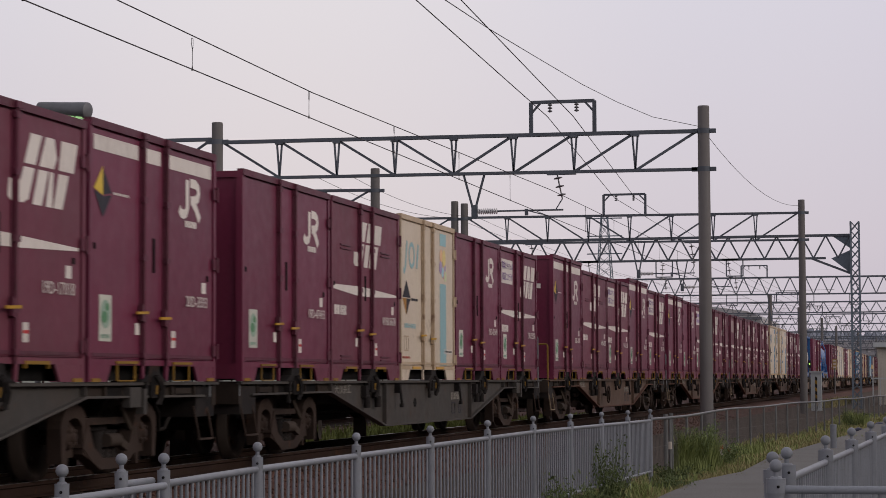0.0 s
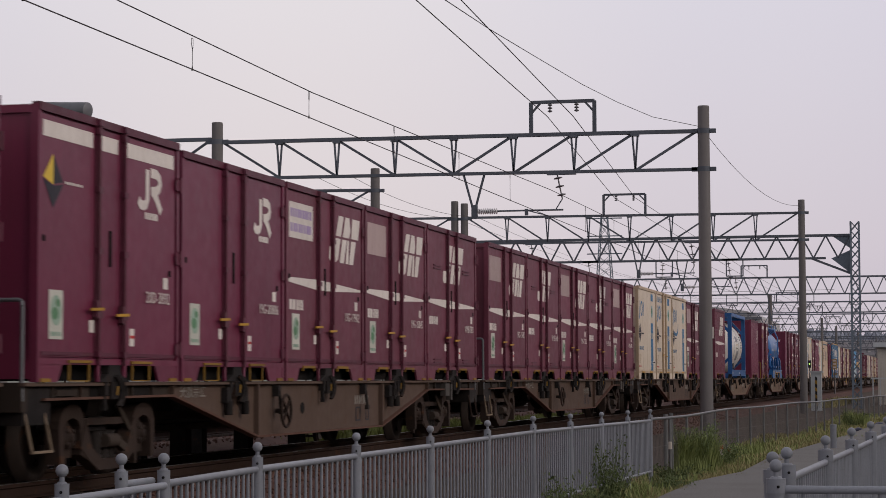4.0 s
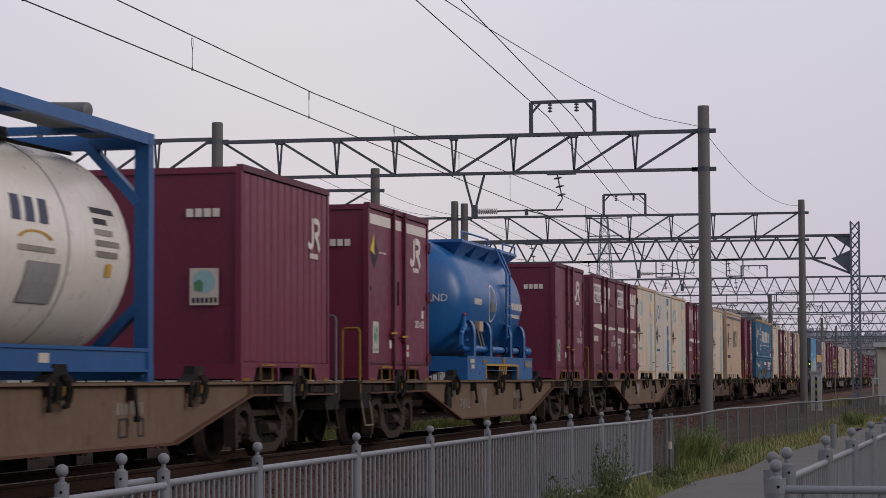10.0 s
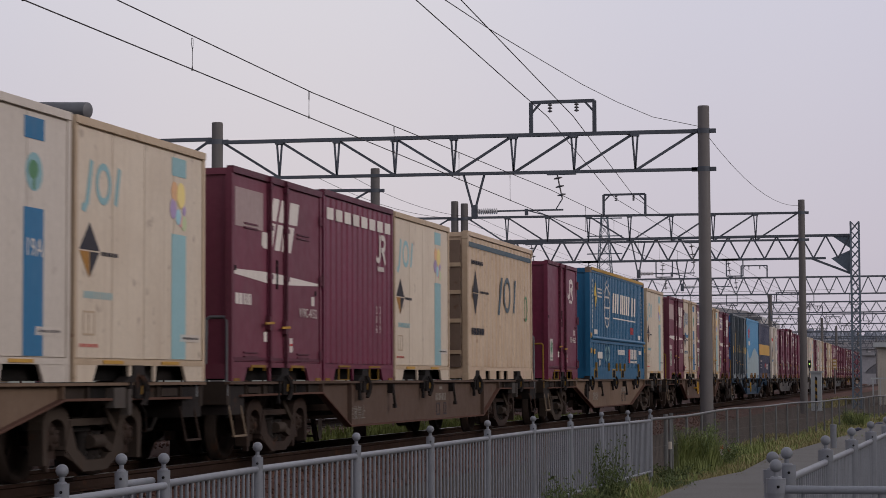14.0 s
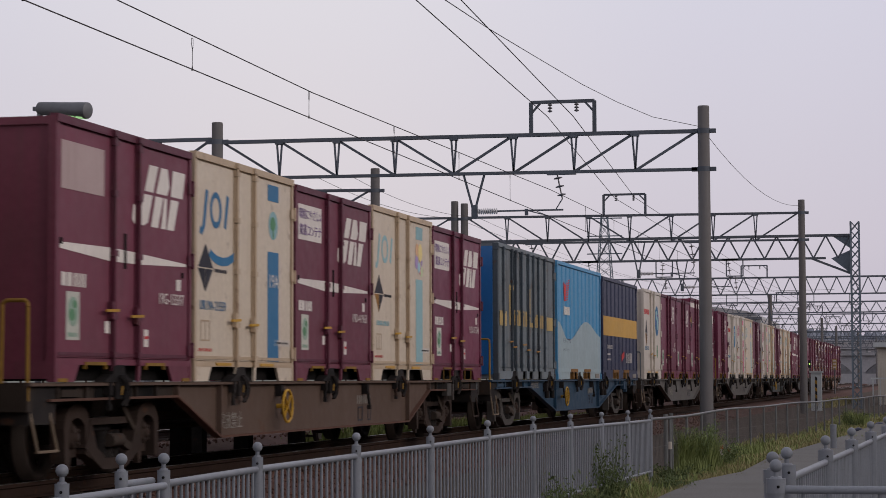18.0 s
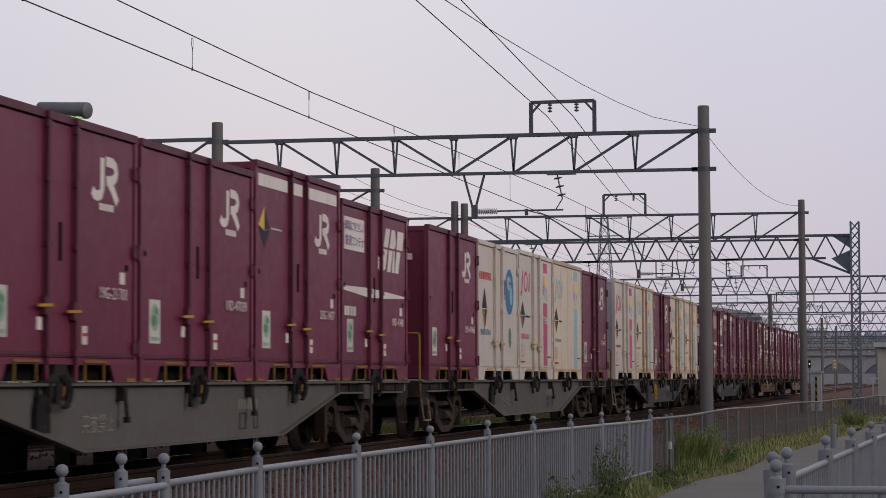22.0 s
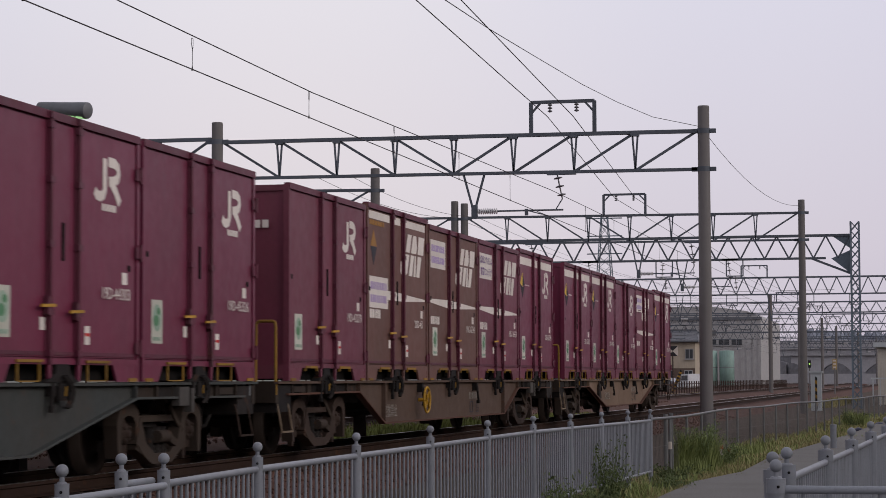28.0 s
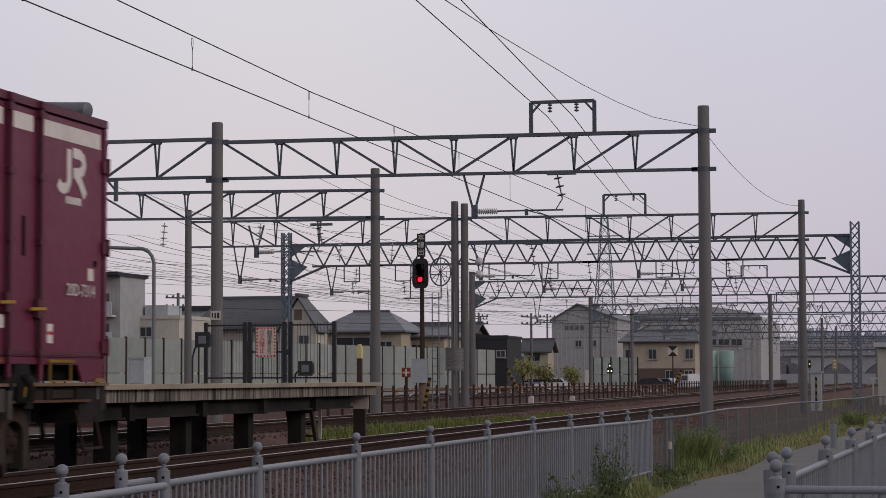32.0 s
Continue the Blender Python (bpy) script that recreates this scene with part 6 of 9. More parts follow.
couple(9, wagon(W_BROWN, GALV, mark_at=0.9, kind="long"), [(SLOT[0], F("V19C-4152", PLUM, "blank", True)), (SLOT[1], ribbed_red("230169", None)), (SLOT[2], R(TEAL)), (6.03, cream_twenty())])
couple(10, wagon(W_TAN, OLDYELLOW, emblem=True), [F("V19C-2043", PLUM, "text", True), F("19D-40945", PLUM, "text"), R(TEAL), R(MIDBLUE, True, OFFWHITE), R(TEAL)])
couple(11, wagon(W_TAN, OLDYELLOW, emblem=True), [(SLOT[0], end_hook(H("20D-438", striped=True, h=2.56))), (0.26, powder_tank()), (7.84, end_hook(H("19D-46173")))])
couple(12, wagon(W_TAN, GALV), [(SLOT[0], ribbed_red(None, True, "block")), (-0.70, frame_tank()), (7.06, end_hook(ribbed_red(None), True))])
couple(13, wagon(W_BROWN, GALV, None, kind="posted"), [R(MIDBLUE, serial="UR19A-1175"), R(MIDBLUE, False, serial="UR19A-1245", motto="がんばろう日本"), R(MIDBLUE, swoosh=True, serial="UR19A-21529"), F("19G-6505", PLUM, "blank"), F("19G-10466", PLUM, "blank")])
couple(14, wagon(W_BROWN, GALV, BOGIE, kind="posted"), [F("19G-15485", PLUM, "blank"), F("V19B-1649", PLUM, "", True), F("19G-15825", PLUM, "blank"), F("V19B-5802", PLUM, "", True), F("19G-6785", PLUM, "blank")])
couple(15, wagon(W_BROWN, GALV, BOGIE, kind="posted"), [H("20D-3892", striped=True, h=2.56), H("19G-20806"), F("19G-17902", PLUM, "bars"), F("19G-15845", PLUM, "blank"), F("V19B-780", PLUM, "", True)])
couple(16, wagon(W_BROWN, OLDYELLOW, BOGIE, kind="posted"), [end_hook(H("20G-1801", striped=True, h=2.66)), F("V19B-8570", PLUM, "", True), F("19G-16208", PLUM, "text"), H("20G-915", striped=True, h=2.66), F("19D-30396", WINE, "text")])
couple(17, wagon(W_GREY, GALV, kind="posted", stirrups="dark"), [H("19D-47413"), F("V19B-5678", PLUM, "", True), R(TEAL, False), H("19D-42969"), F("19D-33954", WINE, "text")])
couple(18, wagon(W_GREY, GALV, kind="posted", stirrups="dark"), [H("19D-41307"), H("19D-40218"), H("19D-43110"), F("19D-17018", PLUM, ""), H("20D-3593", striped=True, h=2.56)])


# ---- ground and tracks ----
setting("ground", Shape().add([(-400, -3000, -0.42), (4000, -3000, -0.42), (4000, 3000, -0.42), (-400, 3000, -0.42)], [(0, 1, 2, 3)]), EARTH, "dry brown earth of the rail yard", "ground")
PATH_Z = -0.27
# unseen wall, added to keep low sky and sun off bogies and ground
setting("wall_south", Shape().box(-70, 150, -26.3, -26.0, -0.5, 6.6), mat("plain_concrete_wall", (0.16, 0.15, 0.145), 0.9, amount=0.4, streak=0.5, grain=3), "unseen plain wall added behind the path to block low light", "wall")
setting("pavement", Shape().prism([(-8, -10.5), (90, -10.5), (90, -8.4), (60, -7.55), (48.8, -7.26), (40.2, -6.86), (34.2, -6.58), (29, -6.62), (26.2, -6.29), (22.4, -6.31), (18, -6.2), (-8, -6.2)], "z", -0.5, PATH_Z), ASPHALT, "grey asphalt footpath beside the fence", "path")


def rail_run(x0, x1, y, z=0.0):
    s = Shape().prism([(y - 0.064, z - 0.153), (y + 0.064, z - 0.153), (y + 0.064, z - 0.142), (y + 0.012, z - 0.125), (y + 0.012, z - 0.05), (y + 0.034, z - 0.036), (y + 0.034, z - 0.003), (y - 0.034, z - 0.003), (y - 0.034, z - 0.036), (y - 0.012, z - 0.05), (y - 0.012, z - 0.125), (y - 0.064, z - 0.142)], "x", x0, x1)
    return s


def track(y, x0, x1, near=0, name="railway_track"):
    root = thing(name, "railway track of rusty rails on weathered sleepers in ballast", "track", "tracks of the yard")
    for e in (-0.5335, 0.5335):
        r = part("rail", rail_run(x0, x1, y + e), RAILSIDE, root, "rusty rail")
        part("rail_head", Shape().box(x0, x1, y + e - 0.033, y + e + 0.033, -0.003, 0.0), RAILTOP, r, "polished running surface")
    bed = Shape().prism([(y - 2.4, -0.45), (y - 1.45, -0.20), (y + 1.45, -0.20), (y + 2.4, -0.45)], "x", x0, x1)
    part("ballast_bed", bed, BALLAST, root, "brown ballast bed")
    me = shared("sleeper", lambda: Shape().box(-0.11, 0.11, -1.0, 1.0, -0.30, -0.158).mesh("sleeper", SLEEPER))
    for i in range(near):
        part("sleeper", me, None, root, at=(x0 + 0.3 + 0.61 * i, y, 0.0))
    return root


track(0.0, 8.0, 620.0, 120)
track(6.4, 22.0, 620.0, 90)
track(16.4, 60.0, 620.0)
track(20.4, 60.0, 620.0)
track(24.4, 60.0, 620.0)


def stones(name, x0, x1, y0, y1, z, n, material, r0=0.018, r1=0.04, seed=3, top=None):
    rng, s = random.Random(seed), Shape()
    octa = [(1, 0, 0), (-1, 0, 0), (0, 1, 0), (0, -1, 0), (0, 0, 1), (0, 0, -1)]
    faces = [(0, 2, 4), (2, 1, 4), (1, 3, 4), (3, 0, 4), (2, 0, 5), (1, 2, 5), (3, 1, 5), (0, 3, 5)]
    for _ in range(n):
        x, y = x0 + (x1 - x0) * rng.random() ** 1.7, rng.uniform(y0, y1)
        zz = top(y) if top else z
        m = Euler((rng.random() * 6, rng.random() * 6, rng.random() * 6)).to_matrix()
        r = rng.uniform(r0, r1)
        s.add([Vector((x, y, zz)) + m @ Vector((a * r * rng.uniform(0.7, 1.3), b * r, c * r * rng.uniform(0.6, 1.1))) for a, b, c in octa], faces)
    return tagged(new(name, s.mesh(name, material)), "loose brown ballast stones between the rails", "ballast", kind="stuff")


STONE = mat("ballast_stone", (0.120, 0.066, 0.050), 0.9, amount=0.5, grain=12, bump=0.2, dirt=(0.06, 0.045, 0.04), spread=0.15)
stones("ballast_stones", 9, 75, -2.4, 2.4, 0, 15000, STONE, top=lambda y: -0.19 if abs(y) < 1.45 else -0.19 - (abs(y) - 1.45) * 0.26)
stones("ballast_stones", 25, 110, 4.2, 8.6, -0.2, 5000, STONE, seed=5)
stones("ballast_stones", 20, 44, 1.7, 4.9, -0.40, 5000, STONE, 0.03, 0.075, seed=6)

# ---- the railed fence along the path ----
BAY = 2.0


def ball_post(root, x, y, top=0.57, r=0.0285, ball=0.0275, z0=-0.40):
    """A fence post with collar, bolt and ball."""
    p = part("post", shared(("fpost", r, z0), lambda: Shape().tube((0, 0, z0 - 0.57), (0, 0, 0), r, 16).mesh("post", FENCE_GREY)), None, root, at=(x, y, top))
    part("post_cap", shared(("fcap", r), lambda: Shape().tube((0, 0, -0.062), (0, 0, 0), r * 1.07, 16).tube((0, 0, 0), (0, 0, 0.008), r * 0.72, 16, r * 0.6).tube((0, 0, 0.008), (0, 0, 0.034), 0.011, 10).mesh("post_cap", FENCE_GREY)), None, p)
    part("ball", shared(("fball", ball), lambda: Shape().ball((0, 0, 0.026 + ball), ball, 18).mesh("ball", FENCE_GREY)), None, p, "round ball finial")
    part("bolt", shared(("fbolt", r), lambda: Shape().lathe((-r * 1.05, -0.3 * r, -0.034), (-1, -0.28, 0), [(0, 0.0065), (0.004, 0.0065), (0.004, 0.001)], 8).mesh("bolt", SHADE)), None, p, "dark bolt head")
    return p


def rail_fence(name_label, posts, rail=0.066, foot=0.71, pickets=17, r=0.0285, ball=0.0275, drawn=None):
    """posts: x, y and the height of each post; rail, foot: how far the rails lie below it."""
    root = thing("railing_fence", name_label, "fence", "path fences")
    for x, y, z in posts[:drawn]:
        ball_post(root, x, y, z, r, ball)
    for a, b in zip(posts[:-1], posts[1:]):
        a, b = Vector(a), Vector(b)
        d = (b - a).normalized() * r
        a, b = a + d, b - d
        up, low = Vector((0, 0, -rail)), Vector((0, 0, -foot))
        part("top_rail", Shape().tube(a + up, b + up, 0.018, 12), FENCE_GREY, root)
        part("bottom_rail", Shape().tube(a + low, b + low, 0.0165, 8), FENCE_GREY, root)
        for i in range(pickets):
            p = a + (b - a) * (i + 0.7) / (pickets + 0.4)
            part("picket", shared(("picket", rail, foot), lambda: Shape().tube((0, 0, -foot), (0, 0, -rail - 0.01), 0.0085, 6).mesh("picket", FENCE_GREY)), None, root, at=p)
    return root


FY = -5.65
rail_fence("grey tubular railing fence with ball-topped posts along the path", [(9.574, FY, 0.562)] + [(11.0 + BAY * i, FY, 0.572 if i < 5 else 0.572 - 0.0135 * (i - 4)) for i in range(9)])
rail_fence("end bay of a grey tubular railing fence beside the path", [(6.2, FY - 0.04, 0.56), (8.277, FY - 0.04, 0.56), (9.53, FY - 0.03, 0.562)], rail=0.07, pickets=10, drawn=2)
rail_fence("end post of a grey railing fence line", [(9.162, FY + 0.05, 0.574), (9.58, FY + 0.05, 0.574)], rail=0.062, pickets=4, drawn=1)
rail_fence("grey railing fence with thick ball-topped posts beyond the path", [(10.04, -8.538, 0.583), (12.216, -8.604, 0.580), (14.288, -8.666, 0.577), (16.359, -8.725, 0.577)] + [(18.43 + 2.07 * i, -8.79 - 0.065 * i, 0.575) for i in range(9)], r=0.040, ball=0.0285, rail=0.068)
rail_fence("grey railing fence closing the corner of the path", [(9.323, -8.541, 0.553), (9.31, -10.5, 0.553), (9.30, -12.5, 0.553)], r=0.040, ball=0.0285, rail=0.047)
rail_fence("corner post of the grey railing fence", [(9.875, -8.485, 0.568), (10.02, -8.53, 0.568)], r=0.040, ball=0.0285, pickets=1, drawn=1)


# ---- catenary ----
def pole(root, x, y, top, r=0.165, z0=-0.4, bands=()):
    p = part("pole", shared(("pole", top, r, z0), lambda: Shape().tube((0, 0, z0), (0, 0, top), r, 18, r * 0.86).lathe((0, 0, top), (0, 0, 1), [(0, r * 0.86), (0.03, r * 0.80), (0.035, 0.01)], 18).mesh("pole", POLE)), None, root, "round concrete pole", at=(x, y, 0))
    for z in bands:
        part("clamp_band", shared(("band_c", r), lambda: Shape().tube((0, 0, -0.06), (0, 0, 0.06), r * 0.93, 18).box(-0.05, 0.05, -r - 0.13, r + 0.13, -0.05, 0.05).mesh("clamp_band", TRUSS)), None, p, "steel clamp band", at=(0, 0, z))
    return p


def flat_truss(root, x, ya, yb, za, zb, bay=1.85, w=0.09, slope=0.0):
    """A beam across the tracks of two chords with paired uprights and slanting struts turned towards the middle."""
    def z(y, base):
        return base + slope * (y - ya)
    part("upper_chord", Shape().bar((x, ya, z(ya, za)), (x, yb, z(yb, za)), 0.12, w), TRUSS, root)
    part("lower_chord", Shape().bar((x, ya, z(ya, zb)), (x, yb, z(yb, zb)), 0.10, w * 0.85), TRUSS, root)
    n = max(2, round(abs(yb - ya) / bay))
    d = (yb - ya) / n
    for i in range(n):
        y = ya + d * i
        lo = i >= n / 2
        p, q = ((x, y, z(y, zb)), (x, y + d, z(y + d, za))) if lo else ((x, y, z(y, za)), (x, y + d, z(y + d, zb)))
        part("strut", Shape().bar(p, q, 0.05, 0.06), TRUSS, root)
        if i:
            part("upright", Shape().bar((x, y - 0.07, z(y, za)), (x, y, z(y, zb)), 0.04, 0.045).bar((x, y + 0.07, z(y, za)), (x, y, z(y, zb)), 0.04, 0.045), TRUSS, root)
            part("gusset", Shape().box(x - 0.07, x + 0.07, y - 0.10, y + 0.10, z(y, za) - 0.09, z(y, za) + 0.01), TRUSS, root)


def insulator(root, p, q, n=4, r=0.09, glaze=None):
    """A string of discs from p to q."""
    p, q = Vector(p), Vector(q)
    s, L = Shape().tube(p, q, 0.018, 6), (q - p).length
    for i in range(n):
        s.lathe(p + (q - p) * (i + 0.5) / n, q - p, [(-0.025, 0.02), (0.0, r), (0.015, r), (0.03, 0.03)], 12)
    part("insulator", s, glaze or PORCELAIN, root, "pale ribbed insulator" if glaze else "dark disc insulator")


def goalpost(root, x, ya, yb, z0, z1):
    """The small frame on top of a beam that carries the feeder wires."""
    part("feeder_frame", Shape().bar((x, ya, z0), (x, ya, z1), 0.09).bar((x, yb, z0), (x, yb, z1), 0.09).bar((x, ya, z1), (x, yb, z1), 0.08).bar((x, ya, z1 - 0.28), (x, ya + (yb - ya) * 0.16, z1), 0.05).bar((x, yb, z1 - 0.28), (x, yb - (yb - ya) * 0.16, z1), 0.05), TRUSS, root)
    for y in (ya + (yb - ya) * 0.3, ya + (yb - ya) * 0.72):
        insulator(root, (x, y, z1 - 0.03), (x, y, z1 - 0.26), 3, 0.06)


def registration(root, x, y, zb, za=4.95, arm=1.0):
    """A hanging bracket with its steady arm and stay insulator over a track."""
    part("bracket", Shape().bar((x, y + 2.2, zb), (x, y + 1.98, za + 0.28), 0.05).bar((x, y + 1.68, zb), (x, y + 1.90, za + 0.28), 0.05).box(x - 0.06, x + 0.06, y + 1.86, y + 2.0, za + 0.0, za + 0.34), TRUSS, root)
    insulator(root, (x, y + 1.85, za + 0.18), (x, y + 1.35, za + 0.18), 9, 0.075, PALEGLAZE)
    part("steady_arm", Shape().tube((x, y + 1.35, za + 0.18), (x, y - 0.30, za + 0.18), 0.022, 6).tube((x, y + 0.6, za + 0.18), (x, y + 0.0, za + 0.02), 0.014, 6).box(x - 0.03, x + 0.03, y + 0.58, y + 0.66, za + 0.06, za + 0.22), TRUSS, root)
    insulator(root, (x, y - 0.15, zb - 0.02), (x, y - 0.28, za + 0.45), 3, 0.11)
    part("hanger", Shape().tube((x, y - 0.28, za + 0.45), (x, y - 0.12, za + 0.2), 0.014, 6), TRUSS, root)
    part("hanger_foot", Shape().box(x - 0.06, x + 0.06, y - 0.62, y + 0.1, zb - 0.05, zb + 0.03), TRUSS, root)


# nearest portal over the main line
g = thing("catenary_portal", "grey lattice catenary beam between two round concrete poles", "catenary portal", "catenary portals of the yard")
X = 51.5
pole(g, X, -3.76, 7.55, bands=(6.97, 6.04))
pole(g, X, 8.65, 7.53, bands=(7.06, 6.07))
flat_truss(g, X, -3.6, 8.5, 6.97, 6.04, 1.51, slope=0.006)
flat_truss(g, X, 8.8, 20.6, 7.13, 6.16, 1.51, slope=0.004)
pole(g, X, 20.8, 7.5, bands=(7.1,))
goalpost(g, X, 0.49, -1.09, 7.0, 7.80)
registration(g, X, 0.0, 6.04)
goalpost(g, X, 12.9, 11.4, 5.6, 6.15)

g = thing("catenary_portal", "grey catenary beam and concrete pole beside the platform", "catenary portal", "catenary portals of the yard")
X = 66.0
pole(g, X, 8.34, 7.73, r=0.17, bands=(7.04, 6.17))
flat_truss(g, X, 8.5, 21.0, 7.06, 6.19, 1.6, slope=0.012)
pole(g, X, 21.2, 7.5)
registration(g, X, 10.4, 6.0)

g = thing("catenary_portal", "grey lattice catenary beam on concrete poles over the main line", "catenary portal", "catenary portals of the yard")
X = 84.0
pole(g, X, -4.08, 7.9, r=0.15, bands=(7.42, 6.36))
pole(g, X, 9.8, 8.15, r=0.17, bands=(7.45,))
pole(g, X, 9.4, 8.05, r=0.17, bands=(7.45,))
flat_truss(g, X, -3.95, 9.3, 7.42, 6.36, 1.75, slope=0.006)
flat_truss(g, X, 9.95, 21.1, 7.5, 6.45, 1.75, slope=0.006)
pole(g, X, 21.2, 8.05, r=0.16)
goalpost(g, X, 3.71, 2.04, 7.45, 8.30)
registration(g, X, 0.4, 6.36)
registration(g, X, 6.8, 6.4)
registration(g, X, 17.0, 6.5)


def lattice_mast(root, x, y, top, w=0.36, z0=-0.4):
    s = Shape()
    for a, b in ((-1, -1), (1, -1), (1, 1), (-1, 1)):
        s.bar((x + a * w / 2, y + b * w / 2, z0), (x + a * w / 2, y + b * w / 2, top), 0.075)
    part("mast_leg", s, STEELMAST, root, "four angle-steel legs")
    s, n = Shape(), int((top - z0) / 0.40)
    for i in range(n):
        z, e = z0 + (top - z0) * i / n, (top - z0) / n
        d = 1 if i % 2 else -1
        for f in (-1, 1):
            s.bar((x + f * w / 2, y + d * w / 2, z), (x + f * w / 2, y - d * w / 2, z + e), 0.04)
            s.bar((x + f * w / 2, y - d * w / 2, z), (x + f * w / 2, y + d * w / 2, z + e), 0.04)
            s.bar((x - d * w / 2, y + f * w / 2, z), (x + d * w / 2, y + f * w / 2, z + e), 0.035)
    part("mast_lacing", s, STEELMAST, root, "diagonal lacing")


def warren_truss(root, x, ya, yb, za, zb, bay=1.08, droop=0.7):
    """A zigzag beam whose ends splay where they meet the masts."""
    part("upper_chord", Shape().bar((x, ya, za), (x, yb, za), 0.14, 0.12), TRUSS, root)
    n = max(4, round((yb - ya) / bay))
    d = (yb - ya) / n
    s = Shape().bar((x, ya + d, zb), (x, yb - d, zb), 0.12, 0.10).bar((x, ya, zb - droop), (x, ya + d * 1.6, zb), 0.1, 0.1).bar((x, yb, zb - droop), (x, yb - d * 1.6, zb), 0.1, 0.1)
    part("lower_chord", s, TRUSS, root)
    s = Shape()
    for i in range(n):
        y = ya + d * i
        s.bar((x, y + d * 0.5, zb), (x, y, za), 0.05, 0.07).bar((x, y + d * 0.5, zb), (x, y + d, za), 0.05, 0.07)
    tagged(part("zigzag_lacing", s, TRUSS, root), kind="stuff")
    for y, e in ((ya, 1), (yb, -1)):
        part("gusset_plate", Shape().prism([(y, za), (y + e * 0.85, za), (y, za - 0.6)], "x", x - 0.02, x + 0.02).prism([(y, zb - droop), (y + e * 0.85, zb - 0.02), (y, zb + 0.35)], "x", x - 0.02, x + 0.02), STEELMAST, root, "triangular gusset plate")


def drop_frames(root, x, zb, ys):
    """Square hangers under a beam with their insulators."""
    for y in ys:
        part("drop_frame", Shape().bar((x, y, zb), (x, y, zb - 0.75), 0.05).bar((x, y + 0.75, zb), (x, y + 0.75, zb - 0.75), 0.05).bar((x, y, zb - 0.75), (x, y + 0.75, zb - 0.75), 0.05), TRUSS, root)
        insulator(root, (x, y + 0.35, zb - 0.75), (x, y + 0.30, zb - 1.35), 3, 0.1)


for X, ya, yb, za, zb, masts in ((97.0, -5.63, 20.97, 7.37, 6.35, "lattice"), (150.0, -9.0, 23.5, 7.98, 6.80, "concrete"), (183.0, -12.0, 20.2, 7.4, 6.5, "concrete"), (222.0, -14.0, 22.1, 7.5, 6.5, "concrete"), (262.0, -16.0, 23.6, 7.5, 6.5, "lattice"), (305.0, -18.0, 26.0, 7.5, 6.5, "concrete"), (350.0, -20.0, 25.2, 7.6, 6.5, "lattice"), (396.0, -22.0, 24.0, 7.6, 6.5, "lattice")):
    g = thing("catenary_portal", f"long zigzag catenary beam over the yard on {masts} masts", "catenary portal", "catenary portals of the yard")
    for y in (ya, yb, ya + (yb - ya) * 0.52):
        if masts == "lattice" and y != ya + (yb - ya) * 0.52:
            lattice_mast(g, X, y, za + 0.6)
        elif y != ya + (yb - ya) * 0.52 or X > 150:
            pole(g, X, y, za + 0.7, r=0.25 if X < 160 else 0.19)
    warren_truss(g, X, ya + 0.2, yb - 0.2, za, zb)
    drop_frames(g, X, zb, [ya + 5.0, ya + 8.2, ya + 13.5, ya + 16.0, ya + 20.5, ya + 23.0])
    for y in (0.2, 6.6, 16.8):
        registration(g, X, y, zb)
    if X > 100:
        goalpost(g, X, 4.2, 2.4, za, za + 0.85)


def wire(name, pts, r=0.008, label="dark overhead wire above the tracks", sag=0.0):
    """A wire through pts, hanging a little between them."""
    s = Shape()
    for p, q in zip(pts[:-1], pts[1:]):
        p, q = Vector(p), Vector(q)
        n = 10 if sag else 1
        row = [p + (q - p) * i / n - Vector((0, 0, 4 * sag * (i / n) * (1 - i / n))) for i in range(n + 1)]
        s.path(row, r, 5)
    return tagged(new(name, s.mesh(name, WIRE)), label, "overhead wire", "overhead wires")


XS = [-2.0, 51.5, 84.0, 97.0, 150.0, 183.0, 222.0, 262.0, 305.0, 350.0, 620.0]
wire("contact_wire", [(x, 0.0, 4.95) for x in XS], 0.0085)
wire("messenger_wire", [(x, 0.0, 5.62 if x > 40 else 5.40 if x < 25 else 5.35) for x in [-2.0, 23.0, 31.0, 51.5, 84.0, 97.0, 150.0, 183.0, 222.0, 262.0, 305.0, 620.0]], 0.0085)
for x in [20.44 + 5.18 * i for i in range(14)]:
    if abs(x - 51.5) > 1:
        z = 5.34 if x < 31 else 5.34 + 0.28 * min(1, (x - 31) / 20.5)
        d = thing("wire_dropper", "thin dropper with a hanger loop between contact and messenger wire", "wire dropper", "wire droppers", (x, 0, 0))
        part("rod", Shape().tube((0, 0, 4.95), (0, 0, z - 0.12), 0.0045, 5), WIRE, d)
        part("loop", Shape().path([(0, 0, z - 0.15), (0.03, 0, z - 0.10), (-0.01, 0, z - 0.12), (-0.035, 0, z - 0.07), (-0.03, 0, z + 0.01), (0.025, 0, z + 0.01), (0.03, 0, z - 0.07), (0.0, 0, z - 0.12)], 0.004, 5), GALV, d, "bent hanger loop")
        part("clip", Shape().tube((0, 0, 4.935), (0, 0, 4.99), 0.014, 6, 0.006), WIRE, d, "small wire clip")
for y in (6.6, 12.0, 16.8, 20.4):
    wire("contact_wire", [(x, y + (0.2 if i % 2 else -0.2), 4.98) for i, x in enumerate([66.0, 84.0, 97.0, 150.0, 183.0, 222.0, 262.0, 305.0, 500.0])], 0.009)
    wire("messenger_wire", [(x, y, 5.75) for x in [66.0, 84.0, 97.0, 150.0, 183.0, 222.0, 262.0, 305.0, 500.0]], 0.009, sag=0.25)
